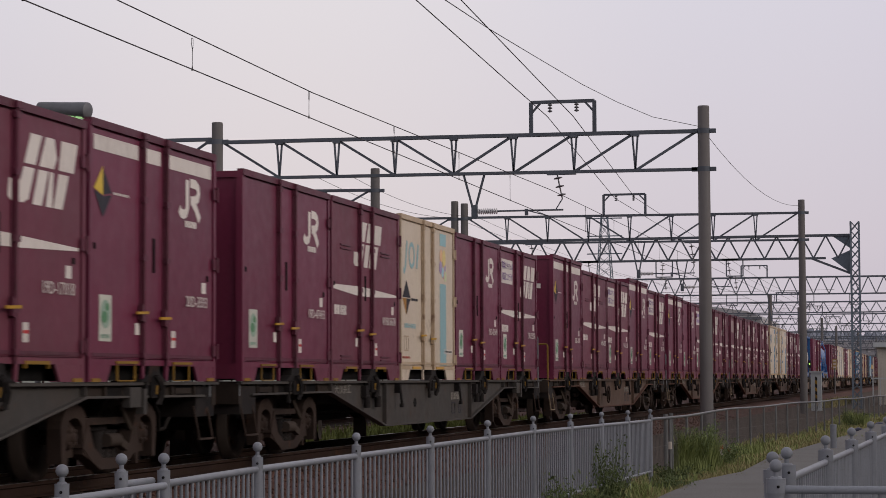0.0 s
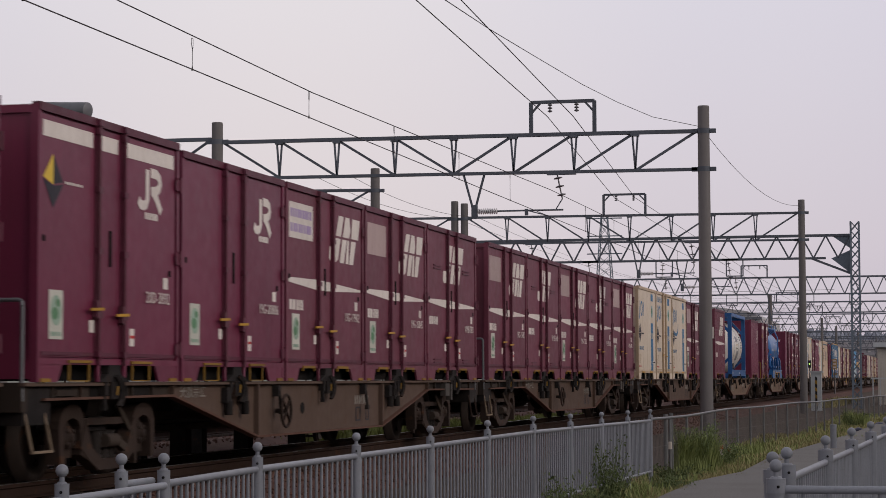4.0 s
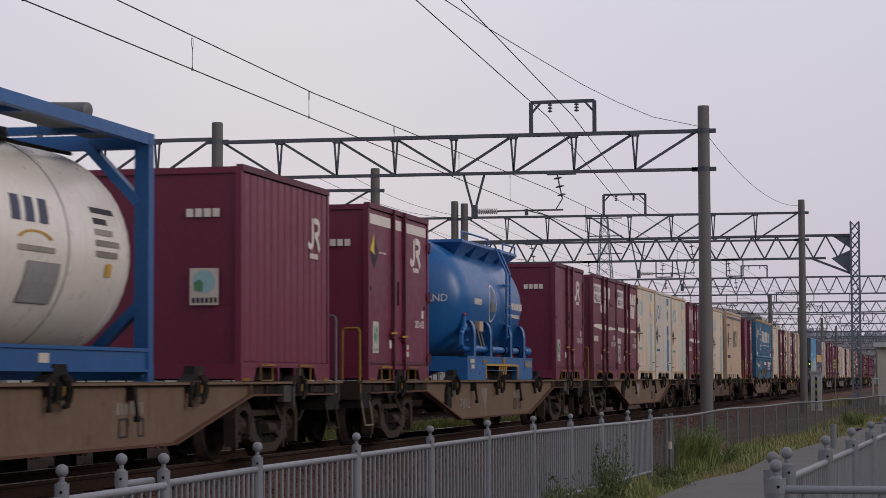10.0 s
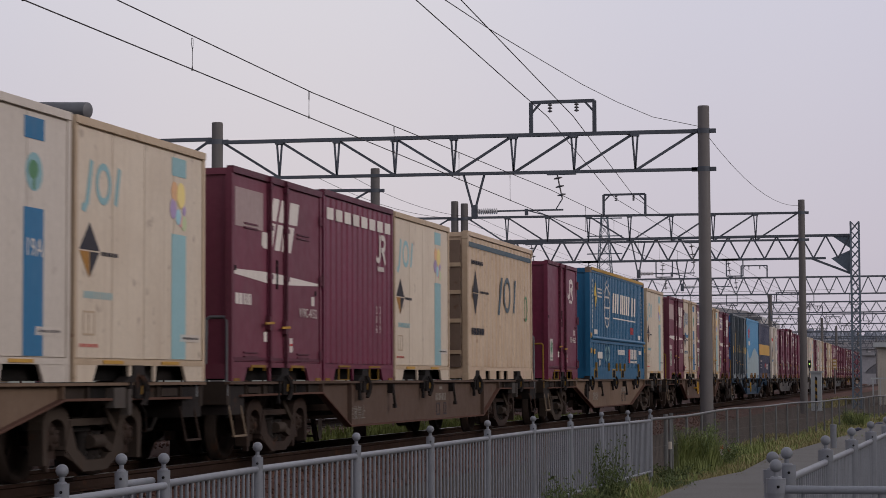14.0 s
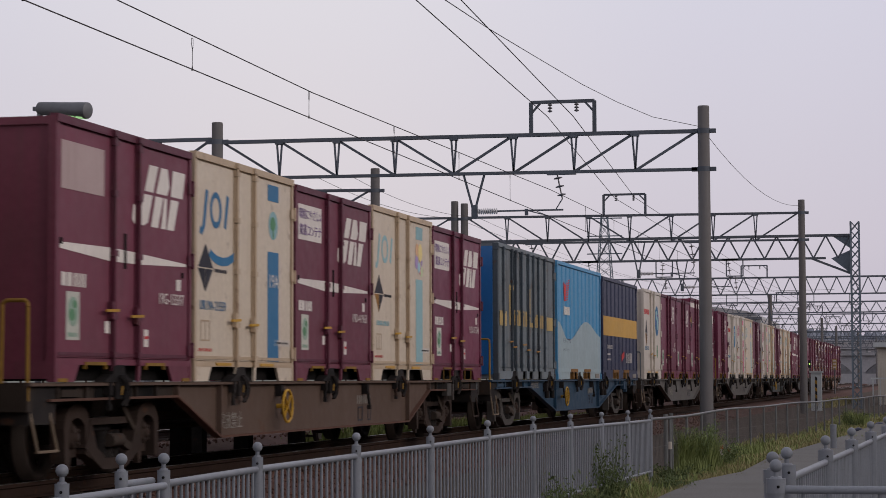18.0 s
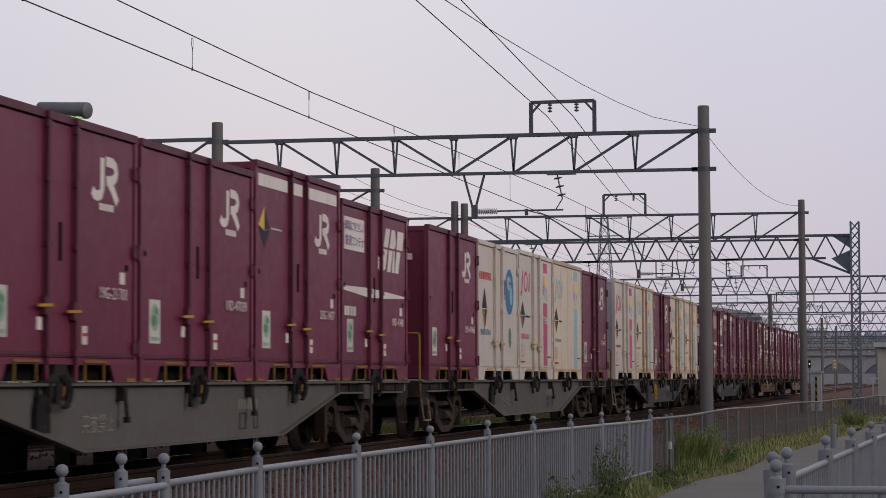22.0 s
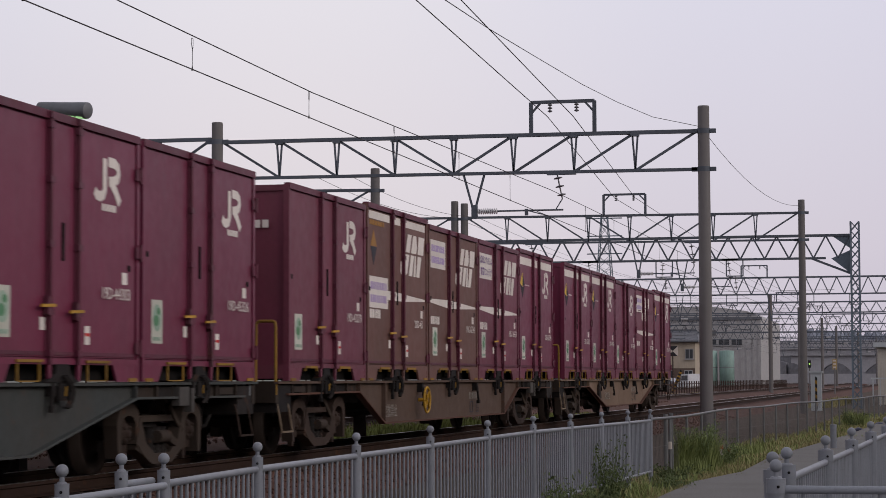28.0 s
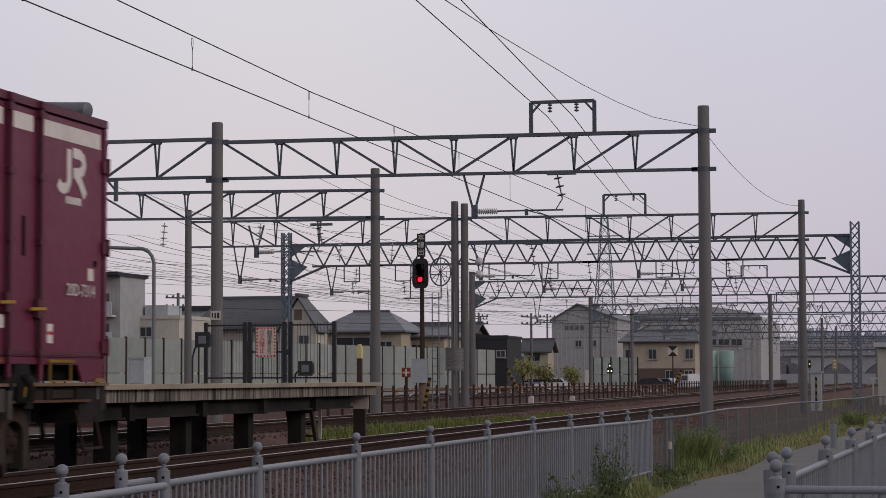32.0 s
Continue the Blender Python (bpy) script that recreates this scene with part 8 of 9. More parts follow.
def window(root, x, y, z, w, h, face="x"):
    """A framed window set in a wall that faces -x (or -y)."""
    def bx(a, b, c, d, e, f, m, name, parent):
        s = Shape().box(a, b, c, d, e, f) if face == "x" else Shape().box(c, d, a, b, e, f)
        return part(name, s, m, parent)
    (u, v) = (x, y) if face == "x" else (y, x)
    o = bx(u - 0.07, u + 0.02, v - w / 2, v + w / 2, z, z + h, FRAME, "window", root)
    bx(u - 0.09, u - 0.07, v - w / 2 + 0.08, v - 0.04, z + 0.08, z + h - 0.08, GLASS, "pane", o)
    bx(u - 0.09, u - 0.07, v + 0.04, v + w / 2 - 0.08, z + 0.08, z + h - 0.08, GLASS, "pane", o)
    bx(u - 0.16, u + 0.0, v - w / 2 - 0.08, v + w / 2 + 0.08, z - 0.08, z, FRAME, "sill", o)


def tile_rows(root, a, b, c, d, rows, cols, material):
    """Courses of tiles on a roof plane between the corners a, b (eave) and d, c (ridge)."""
    a, b, c, d = (Vector(p) for p in (a, b, c, d))
    s, nrm = Shape(), (b - a).cross(d - a).normalized()
    for i in range(rows):
        p, q = a + (d - a) * i / rows, b + (c - b) * i / rows
        p2, q2 = a + (d - a) * (i + 1.05) / rows, b + (c - b) * (i + 1.05) / rows
        for j in range(cols):
            u, v = p + (q - p) * j / cols, p + (q - p) * (j + 0.93) / cols
            u2, v2 = p2 + (q2 - p2) * j / cols, p2 + (q2 - p2) * (j + 0.93) / cols
            lift = nrm * 0.09
            s.add([u + lift, v + lift, v2 + nrm * 0.02, u2 + nrm * 0.02, u, v], [(0, 1, 2, 3), (0, 4, 5, 1)])
    o = part("roof_tiles", s, material, root, "overlapping roof tiles")
    return tagged(o, kind="stuff")


def house(label, x, y, w, d, eave, ridge, wall, roof, along="y", over=0.5, hip=0.0, base=-0.42, tiles=True):
    """A house with a pitched roof, its front at x facing the tracks, w wide along y, d deep."""
    h = thing("house", label, "house", "houses behind the yard", (x, y, 0))
    if along == "y":
        part("wall", Shape().prism([(0, base), (d, base), (d, eave), (0, eave)] if hip else [(0, base), (d, base), (d, eave), (d / 2, ridge - 0.15), (0, eave)], "y", -w / 2, w / 2), wall, h)
        e, r = w / 2 + over, w / 2 + over - hip
        a, b, c, f = (-over, -e, eave - 0.12), (-over, e, eave - 0.12), (d / 2, r, ridge), (d / 2, -r, ridge)
        g2, k = (d + over, -e, eave - 0.12), (d + over, e, eave - 0.12)
        faces = [(a, b, c, f), (k, g2, f, c)]
        if hip:
            faces += [(b, k, c), (g2, a, f)]
    else:
        part("wall", Shape().prism([(-w / 2, base), (w / 2, base), (w / 2, eave), (0, ridge - 0.15), (-w / 2, eave)], "x", 0, d), wall, h)
        e = w / 2 + over
        a, b, c, f = (-over, -e, eave - 0.2), (d + over, -e, eave - 0.2), (d + over, 0, ridge), (-over, 0, ridge)
        faces = [(b, a, f, c), ((-over, e, eave - 0.2), (d + over, e, eave - 0.2), c, f)]
    s = Shape()
    for q in faces:
        q = [Vector(p) for p in q]
        n = len(q)
        s.add([*q, *(p + Vector((0, 0, 0.16)) for p in q)], [tuple(range(n - 1, -1, -1)), tuple(range(n, 2 * n))] + [(i, (i + 1) % n, (i + 1) % n + n, i + n) for i in range(n)])
    part("roof", s, roof, h)
    if tiles and along == "y":
        up = Vector((0, 0, 0.17))
        tile_rows(h, *(Vector(p) + up for p in faces[0]), 14, max(12, int(w / 0.42)), roof)
    part("ridge_cap", Shape().bar(Vector(c) + Vector((0, 0, 0.2)), Vector(f) + Vector((0, 0, 0.2)), 0.35, 0.22), roof, h)
    part("gutter", Shape().tube(Vector(a) + Vector((-0.08, 0, 0.02)), Vector(b) + Vector((-0.08 if along == "y" else 0, 0, 0.02)), 0.09, 8), TILE, h)
    return h


h = house("pale stucco house with dark tiled hipped roof behind the noise wall", 162.0, 44.4, 8.6, 8.0, 5.15, 7.5, STUCCO, TILE, hip=1.2)
for y in (-2.6, 0.4, 2.8):
    window(h, 0, y, 2.6, 1.7, 1.3)
h = house("white gabled house end with dark barge boards", 160.5, 39.8, 3.0, 2.2, 4.9, 7.45, STUCCO, TILE, along="x", over=0.25)
window(h, 0, -0.5, 3.2, 0.9, 1.3)
part("gable_slats", Shape().box(-0.05, 0.0, -0.3, 0.3, 5.7, 6.5), BROWNWALL, h, "dark gable slats")
h = house("beige house with a grey hipped roof and small aerial", 184.0, 41.2, 7.6, 8.0, 5.3, 7.0, BEIGE, TILE2, hip=2.6)
window(h, 0, 0.6, 3.0, 3.2, 1.8)
window(h, 0, -2.4, 3.2, 1.2, 1.2)
part("aerial", Shape().tube((4, 0.3, 7.0), (4, 0.3, 9.2), 0.04, 6).bar((4, -0.5, 8.9), (4, 1.1, 8.9), 0.04).bar((4, -0.3, 8.5), (4, 0.9, 8.5), 0.04), GALV, h, "roof aerial")
h = house("low beige house with a shallow grey roof", 188.0, 36.9, 5.0, 7.0, 4.9, 5.7, BEIGE, TILE2, hip=1.0)
window(h, 0, 0.0, 3.0, 1.6, 1.2)
h = house("dark house with a broad dark grey tiled roof", 196.0, 38.3, 8.6, 9.0, 4.7, 6.2, BROWNWALL, TILE, hip=0.0)
window(h, 0, 1.5, 2.8, 1.8, 1.3)
window(h, 0, -1.8, 2.8, 1.8, 1.3)
h = house("tan house with dark tiled roof beyond the yard road", 232.0, 34.2, 2.7, 3.4, 4.0, 5.2, BEIGE, TILE)
window(h, 0, 0.2, 2.9, 1.4, 1.3)


def block(name, label, x, y, w, d, top, material, base=-0.42, parapet=True):
    b = thing(name, label, "building", "buildings behind the yard", (x, y, 0))
    part("wall", Shape().box(0, d, -w / 2, w / 2, base, top), material, b)
    if parapet:
        part("parapet", Shape().box(-0.08, d + 0.08, -w / 2 - 0.08, w / 2 + 0.08, top - 0.05, top + 0.22), material, b)
    return b


b = block("black_building", "black clad modern building with one small window", 197.0, 32.0, 3.2, 7.0, 4.85, CHARCOAL)
window(b, 0, -1.0, 3.0, 0.9, 0.7)
part("fascia", Shape().prism([(-1.68, 4.85), (1.68, 4.85), (1.68, 5.35), (0.3, 5.1), (-1.68, 5.1)], "x", -0.1, 0.1), CHARCOAL, b)
b = block("apartment_building", "grey apartment building with white balconies and a dark roof edge", 146.0, 50.4, 3.0, 5.0, 8.6, GREYHALL)
part("roof_edge", Shape().box(-1.0, 5.2, -1.7, 1.7, 8.6, 8.85), CHARCOAL, b)
for z in (3.4, 5.6):
    o = part("balcony", Shape().box(-0.9, 0.0, -1.2, 1.5, z, z + 0.12), STUCCO, b)
    part("balcony_front", Shape().box(-0.9, -0.82, -1.2, 1.5, z + 0.12, z + 1.1), CABINET, o)
    window(b, 0, 0.2, z + 0.3, 1.9, 1.5)
b = block("annex_building", "white rendered annex with a louvred roof box", 150.0, 47.5, 3.4, 8.0, 5.6, STUCCO)
part("roof_box", Shape().box(0.5, 3.5, -0.6, 1.2, 5.6, 6.6), CABINET, b)
window(b, 0, 0.9, 4.2, 1.0, 0.8)
b = block("grey_hall", "long grey hall with a flat dark roof edge", 178.0, 54.6, 9.6, 12.0, 7.3, GREYHALL)
part("roof_edge", Shape().box(-0.2, 0.0, -5.0, 5.0, 7.1, 7.5), CHARCOAL, b)
window(b, 0, 2.6, 4.6, 0.9, 0.7)
b = house("long white metal shed with a pale pitched roof", 165.0, 51.5, 8.0, 6.0, 3.7, 5.0, STUCCO, CABINET, hip=0.6)

FADEDINK = mat("faded_grey_lettering", (0.13, 0.13, 0.135), 0.8, amount=0.4, bump=0.0)
h = thing("factory", "tall grey clad factory hall with a gabled front and lettering bars", "factory", "buildings behind the yard", (296.5, 39.6, 0))
part("wall", Shape().prism([(-4.9, -0.42), (4.4, -0.42), (4.4, 9.2), (0.7, 11.3), (-4.9, 9.25)], "x", 0, 26), GREYHALL, h)
for a, b2 in (((4.6, 9.1), (0.7, 11.35)), ((0.7, 11.35), (-5.1, 9.2))):
    part("roof", Shape().prism([a, b2, (b2[0], b2[1] + 0.22), (a[0], a[1] + 0.22)], "x", -0.4, 26.4), TILE2, h)
for y in (2.25, 1.53, 0.80, 0.08):
    part("lettering_bar", Shape().box(-0.06, -0.02, y - 0.24, y + 0.24, 7.85, 8.45), FADEDINK, h, "faded unreadable lettering bar")
window(h, 0, 0.58, 5.45, 0.95, 0.95)
window(h, 0, -1.51, 5.45, 0.95, 0.95)
part("door", Shape().box(-0.08, 0.0, -1.6, -0.3, -0.42, 2.2), OFFWHITE, h, "white door")
ribs = Shape()
for i in range(15):
    ribs.box(-0.05, 0.0, -4.74 + 0.64 * i, -4.66 + 0.64 * i, -0.4, 9.1)
tagged(part("cladding_ribs", ribs, GREYHALL, h), kind="stuff")

h = thing("factory", "very long grey factory hall with rounded roof and dark window band", "factory", "buildings behind the yard", (328.0, 28.3, 0))
prof = [(-11.0, -0.42), (10.6, -0.42), (10.6, 10.3), (8.0, 11.3), (3.0, 12.0), (-4.0, 11.9), (-9.0, 11.2), (-11.0, 10.2)]
part("wall", Shape().prism(prof, "x", 0, 40), GREYHALL, h)
part("roof_edge", Shape().prism([(-11.2, 9.9), (10.8, 9.9), (10.8, 10.4), (-11.2, 10.3)], "x", -0.25, 0.0), TILE2, h)
for y in (34.03, 33.42, 32.80, 32.19, 31.58, 30.36, 28.97, 27.23, 24.37):
    wide = 0.20 if y > 31 else 0.30
    part("lettering_bar", Shape().box(-0.1, -0.02, y - 28.3 - wide, y - 28.3 + wide, 7.5, 8.1 if y > 31 else 8.3), FADEDINK, h, "faded unreadable lettering bar")
for i in range(4):
    window(h, 0, -1.5 - 1.95 * i, 5.96, 1.7, 1.04)
ribs = Shape()
for i in range(24):
    ribs.box(-0.06, 0.0, -10.65 + 0.9 * i, -10.55 + 0.9 * i, -0.4, 9.9)
tagged(part("cladding_ribs", ribs, GREYHALL, h), kind="stuff")
TANKGREEN = mat("pale_green_tank_paint", (0.22, 0.34, 0.30), 0.5, amount=0.25, streak=0.4)
for y in (21.2, 18.92):
    g = thing("storage_tank", "pale green upright storage tank beside the factory", "tank", "storage tanks", (291.0, y, 0))
    part("shell", Shape().lathe((0, 0, -0.42), (0, 0, 1), [(0, 0.02), (0, 1.02), (5.05, 1.02), (5.13, 0.9), (5.16, 0.01)], 18), TANKGREEN, g)
    part("hoop", Shape().tube((0, 0, 2.4), (0, 0, 2.5), 1.045, 18), GALV, g)

h = house("two-storey house with beige upper and brown lower siding", 258.5, 24.0, 8.8, 9.0, 5.5, 6.7, BEIGE, TILE2, hip=0.8)
part("lower_wall", Shape().box(-0.06, 0.0, -4.4, 4.4, -0.42, 2.2), BROWNWALL, h, "brown lower siding")
for y, z in ((3.6, 3.3), (0.75, 3.3), (-3.72, 3.3), (3.0, 0.7), (-1.29, 0.7), (-3.6, 0.7)):
    window(h, -0.06, y, z, 1.0, 1.25)
part("drain_pipe", Shape().tube((-0.12, 3.6, -0.4), (-0.12, 3.6, 5.3), 0.06, 6), BROWNWALL, h)

# ---- viaduct, right-hand building, far woods ----
v = thing("viaduct", "long concrete road viaduct with haunched spans across the distance", "viaduct", at=(424.0, 0, 0))
CONC2 = mat("grey_viaduct_concrete", (0.33, 0.335, 0.355), 0.85, amount=0.3, streak=0.5, grain=3, dirt=(0.24, 0.24, 0.25))
part("parapet", Shape().box(-0.4, 0.0, -120, 26, 6.55, 8.3), CONC2, v)
part("deck", Shape().box(0, 9, -120, 26, 5.3, 7.4), CONC2, v)
part("abutment", Shape().box(0.2, 8.8, -120, 26, -0.42, 1.75), CONC2, v, "low concrete wall between the piers")
for i in range(14):
    y = 14.9 - 8.7 * i
    part("pier", shared("vpier", lambda: Shape().box(0.8, 8.2, -1.25, 1.25, 1.75, 5.3).mesh("pier", CONC2)), None, v, at=(0, y, 0))
    part("haunch", shared("haunch", lambda: Shape().prism([(-4.35, 5.3), (-4.35, 3.9)] + [(-4.35 + 3.10 * k / 5, 3.9 - 1.9 * (k / 5) ** 2) for k in range(1, 6)] + [(1.25 + 3.10 * k / 5, 2.0 + 1.9 * (1 - (1 - k / 5) ** 2)) for k in range(0, 6)] + [(4.35, 5.3)], "x", 0.6, 8.4).mesh("haunch", CONC2)), None, v, "arched wall over the pier", at=(0, y, 0))
part("railing", Shape().bar((-0.2, -120, 8.95), (-0.2, 26, 8.95), 0.08), GALV, v)
posts = Shape()
for i in range(60):
    posts.box(-0.25, -0.15, 24.95 - 2.4 * i, 25.05 - 2.4 * i, 8.3, 8.95)
tagged(part("railing_posts", posts, GALV, v), kind="stuff")
b = block("white_building", "white trackside building with a low grey annex", 113.0, -9.1, 6.0, 9.0, 2.55, STUCCO)
part("roof_lip", Shape().box(-0.3, 9.3, -3.1, 3.2, 2.55, 2.8), CABINET, b)
f = thing("site_fence", "pale steel site fence in front of the white building", "fence")
for i in range(14):
    part("picket", shared("spicket", lambda: Shape().box(-0.03, 0.03, -0.03, 0.03, -0.42, 0.95).mesh("picket", CABINET)), None, f, at=(108.0, -6.0 - 0.35 * i, 0))
part("rail", Shape().box(107.97, 108.03, -10.6, -5.9, 0.9, 0.98), CABINET, f)
g = thing("block_signal", "small green-lit signal head on a thin grey post", "signal", at=(121.7, -2.10, 0))
part("post", Shape().tube((0, 0, -0.42), (0, 0, 1.9), 0.03, 8), POLE, g)
part("head", Shape().box(-0.06, 0.06, -0.085, 0.085, 1.55, 1.97), BLACKSTEEL, g)
part("lens", Shape().lathe((-0.065, 0, 1.76), (-1, 0, 0), [(0, 0.045), (0.02, 0.035), (0.03, 0.004)], 10), mat("green_signal_light", (0.45, 1.0, 0.15), 0.3, glow=1.2, bump=0.0), g, "green lit lens")
g = thing("yellow_board", "pale yellow number board on a post beside the line", "track sign", at=(162.7, -1.55, 0))
part("post", Shape().tube((0, 0, -0.42), (0, 0, 1.7), 0.05, 8), POLE, g)
part("board", Shape().box(-0.03, 0.03, -0.16, 0.16, 1.6, 2.40), OLDGOLD, g)
tagged(part("number_bars", Shape().box(-0.04, -0.031, -0.11, 0.11, 2.2, 2.32).box(-0.04, -0.031, -0.11, 0.11, 1.95, 2.07).box(-0.04, -0.031, -0.11, 0.11, 1.7, 1.82), OFFWHITE, g), kind="stuff")
for x, y in ((53.1, -7.28), (59.5, -7.6)):
    g = thing("tarpaulin_bundle", "small rolled dark blue tarpaulin on the verge", "tarpaulin", "tarpaulin bundles", (x, y, -0.40))
    part("roll", Shape().lathe((-0.2, -0.1, 0.085), (1, 0.5, 0), [(0, 0.02), (0.04, 0.07), (0.25, 0.09), (0.42, 0.06), (0.48, 0.02)], 12), NAVY, g)
# distance haze is mixed into this pale blue-grey leaf colour
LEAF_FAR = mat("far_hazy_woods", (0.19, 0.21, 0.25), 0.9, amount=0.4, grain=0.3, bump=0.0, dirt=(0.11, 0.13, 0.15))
rng = random.Random(8)
s = Shape()
for i in range(900):
    y = rng.uniform(-400, 330)
    x = 1150 + rng.uniform(-60, 60)
    hgt = (26 if y < 60 else 11) + 10 * noise.noise((y * 0.012, 1, 2)) + rng.uniform(-4, 3)
    r = rng.uniform(5, 11)
    s.lathe((x, y, -0.5), (0, 0, 1), [(0, r), (hgt * 0.55, r), (hgt * 0.8, r * 0.8), (hgt, r * 0.15)], 7)
tagged(new("far_woods", s.mesh("far_woods", LEAF_FAR)), "wooded hills on the horizon with haze put into their colour", "woods", kind="stuff")
s = Shape()
for i in range(260):
    y, x = rng.uniform(-260, 420), rng.uniform(520, 700)
    w2, hh = rng.uniform(5, 10), rng.uniform(4.5, 9)
    s.prism([(y - w2, -0.42), (y + w2, -0.42), (y + w2, hh * 0.7), (y, hh), (y - w2, hh * 0.7)], "x", x, x + rng.uniform(8, 14))
# the far walls' blue-grey holds distance haze too
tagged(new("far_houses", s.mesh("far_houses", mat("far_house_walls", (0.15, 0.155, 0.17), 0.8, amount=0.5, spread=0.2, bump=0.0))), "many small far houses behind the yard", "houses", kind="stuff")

# ---- lattice tower, utility poles ----
t = thing("power_tower", "distant red and white lattice power tower", "power tower", at=(593.0, 82.0, 0))
s = Shape()
for a, b in ((-1, -1), (1, -1), (1, 1), (-1, 1)):
    s.bar((a * 4, b * 4, 0), (a * 0.8, b * 0.8, 47), 0.2)
for i in range(16):
    z0, z1 = 47 * i / 16, 47 * (i + 1) / 16
    r0, r1 = 4 - 3.2 * i / 16, 4 - 3.2 * (i + 1) / 16
    for e in (-1, 1):
        s.bar((e * r0, -r0, z0), (e * r1, r1, z1), 0.11).bar((e * r0, r0, z0), (e * r1, -r1, z1), 0.11).bar((-r0, e * r0, z0), (r1, e * r1, z1), 0.11)
part("lattice", s, STEELMAST, t)
for z in (36, 41, 46):
    part("cross_arm", Shape().bar((0, -5, z), (0, 5, z), 0.3), STEELMAST, t)
for x, y, hh in ((205.0, 29.6, 7.4), (260.0, 38.0, 9.0), (215.0, 37.0, 7.8), (300.0, 55.0, 10.0), (153.0, 47.0, 7.6), (245.0, 29.0, 8.0)):
    u = thing("utility_pole", "grey concrete utility pole with crossarms and insulators", "utility pole", "utility poles", (x, y, 0))
    part("pole", Shape().tube((0, 0, -0.42), (0, 0, hh), 0.16, 10, 0.11), POLE, u)
    for z in (hh - 0.4, hh - 1.1):
        a = part("cross_arm", Shape().bar((0, -1.0, z), (0, 1.0, z + 0.05), 0.1), TRUSS, u)
        for yy in (-0.9, -0.4, 0.4, 0.9):
            part("insulator", shared("uins", lambda: Shape().lathe((0, 0, 0), (0, 0, 1), [(0, 0.03), (0.05, 0.1), (0.16, 0.08), (0.22, 0.02)], 8).mesh("insulator", PORCELAIN)), None, a, at=(0, yy, z + 0.05))
for k, (ya, za, yb, zb) in enumerate(((60, 7.2, 10, 6.6), (60, 6.4, 8, 5.8), (58, 8.4, 4, 7.5), (62, 9.6, 0, 9.0), (60, 5.6, 12, 5.2))):
    wire("span_wire", [(150.0 + 8 * k, ya, za), (170.0 + 9 * k, yb, zb)], 0.016, "thin wire spanning the yard", sag=0.6)

for i in range(16):
    y, z = 9.0 + 1.15 * i + rng.uniform(-0.4, 0.4), 5.0 + 2.6 * rng.random()
    wire("line_wire", [(66.0, y, z), (84.0, y + rng.uniform(-0.5, 0.5), z), (150.0, y + rng.uniform(-1, 1), z + 0.2), (290.0, y, z), (500.0, y, z)], 0.006 + 0.002 * rng.random(), "thin wire running along the yard tracks", sag=0.3)
for i in range(9):
    x = 70.0 + 14.0 * i
    wire("cross_wire", [(x, 26.0 + 2 * i, 5.4 + 0.35 * i), (x + 60.0, 2.0 - i, 5.8 + 0.3 * i)], 0.006, "thin wire slanting across the yard", sag=0.35)
g = thing("insulated_span", "row of pale ball insulators hung under a beam", "insulators")
for X, y, z in ((84.0, 12.4, 6.0), (84.0, 14.6, 6.05), (97.0, 8.2, 5.6), (97.0, 3.0, 5.7), (66.0, 12.2, 5.5), (66.0, 15.5, 5.6), (97.0, 14.5, 5.6), (97.0, 17.5, 5.7), (51.5, 14.5, 5.4), (51.5, 17.0, 5.4)):
    insulator(g, (X, y, z + 0.55), (X, y + 0.06, z - 0.25), 4, 0.12, PALEGLAZE)
g = thing("stay_insulators", "pair of round white stay insulators beside a pole", "insulators")
for z in (5.72, 5.20):
    part("ball_insulator", Shape().ball((84.0, 8.80, z), 0.17, 14), PALEGLAZE, g)
    part("stem", Shape().bar((84.0, 9.2, z + 0.1), (84.0, 8.85, z), 0.06), TRUSS, g)

# ---- parked vehicles ----
CARWHITE = mat("white_car_paint", (0.62, 0.63, 0.64), 0.25, amount=0.1, bump=0.0, coat=0.5)
CARSILVER = mat("silver_car_paint", (0.28, 0.30, 0.33), 0.3, metal=0.5, amount=0.1, bump=0.0)
CARDARK = mat("dark_car_paint", (0.03, 0.035, 0.05), 0.25, amount=0.1, bump=0.0)


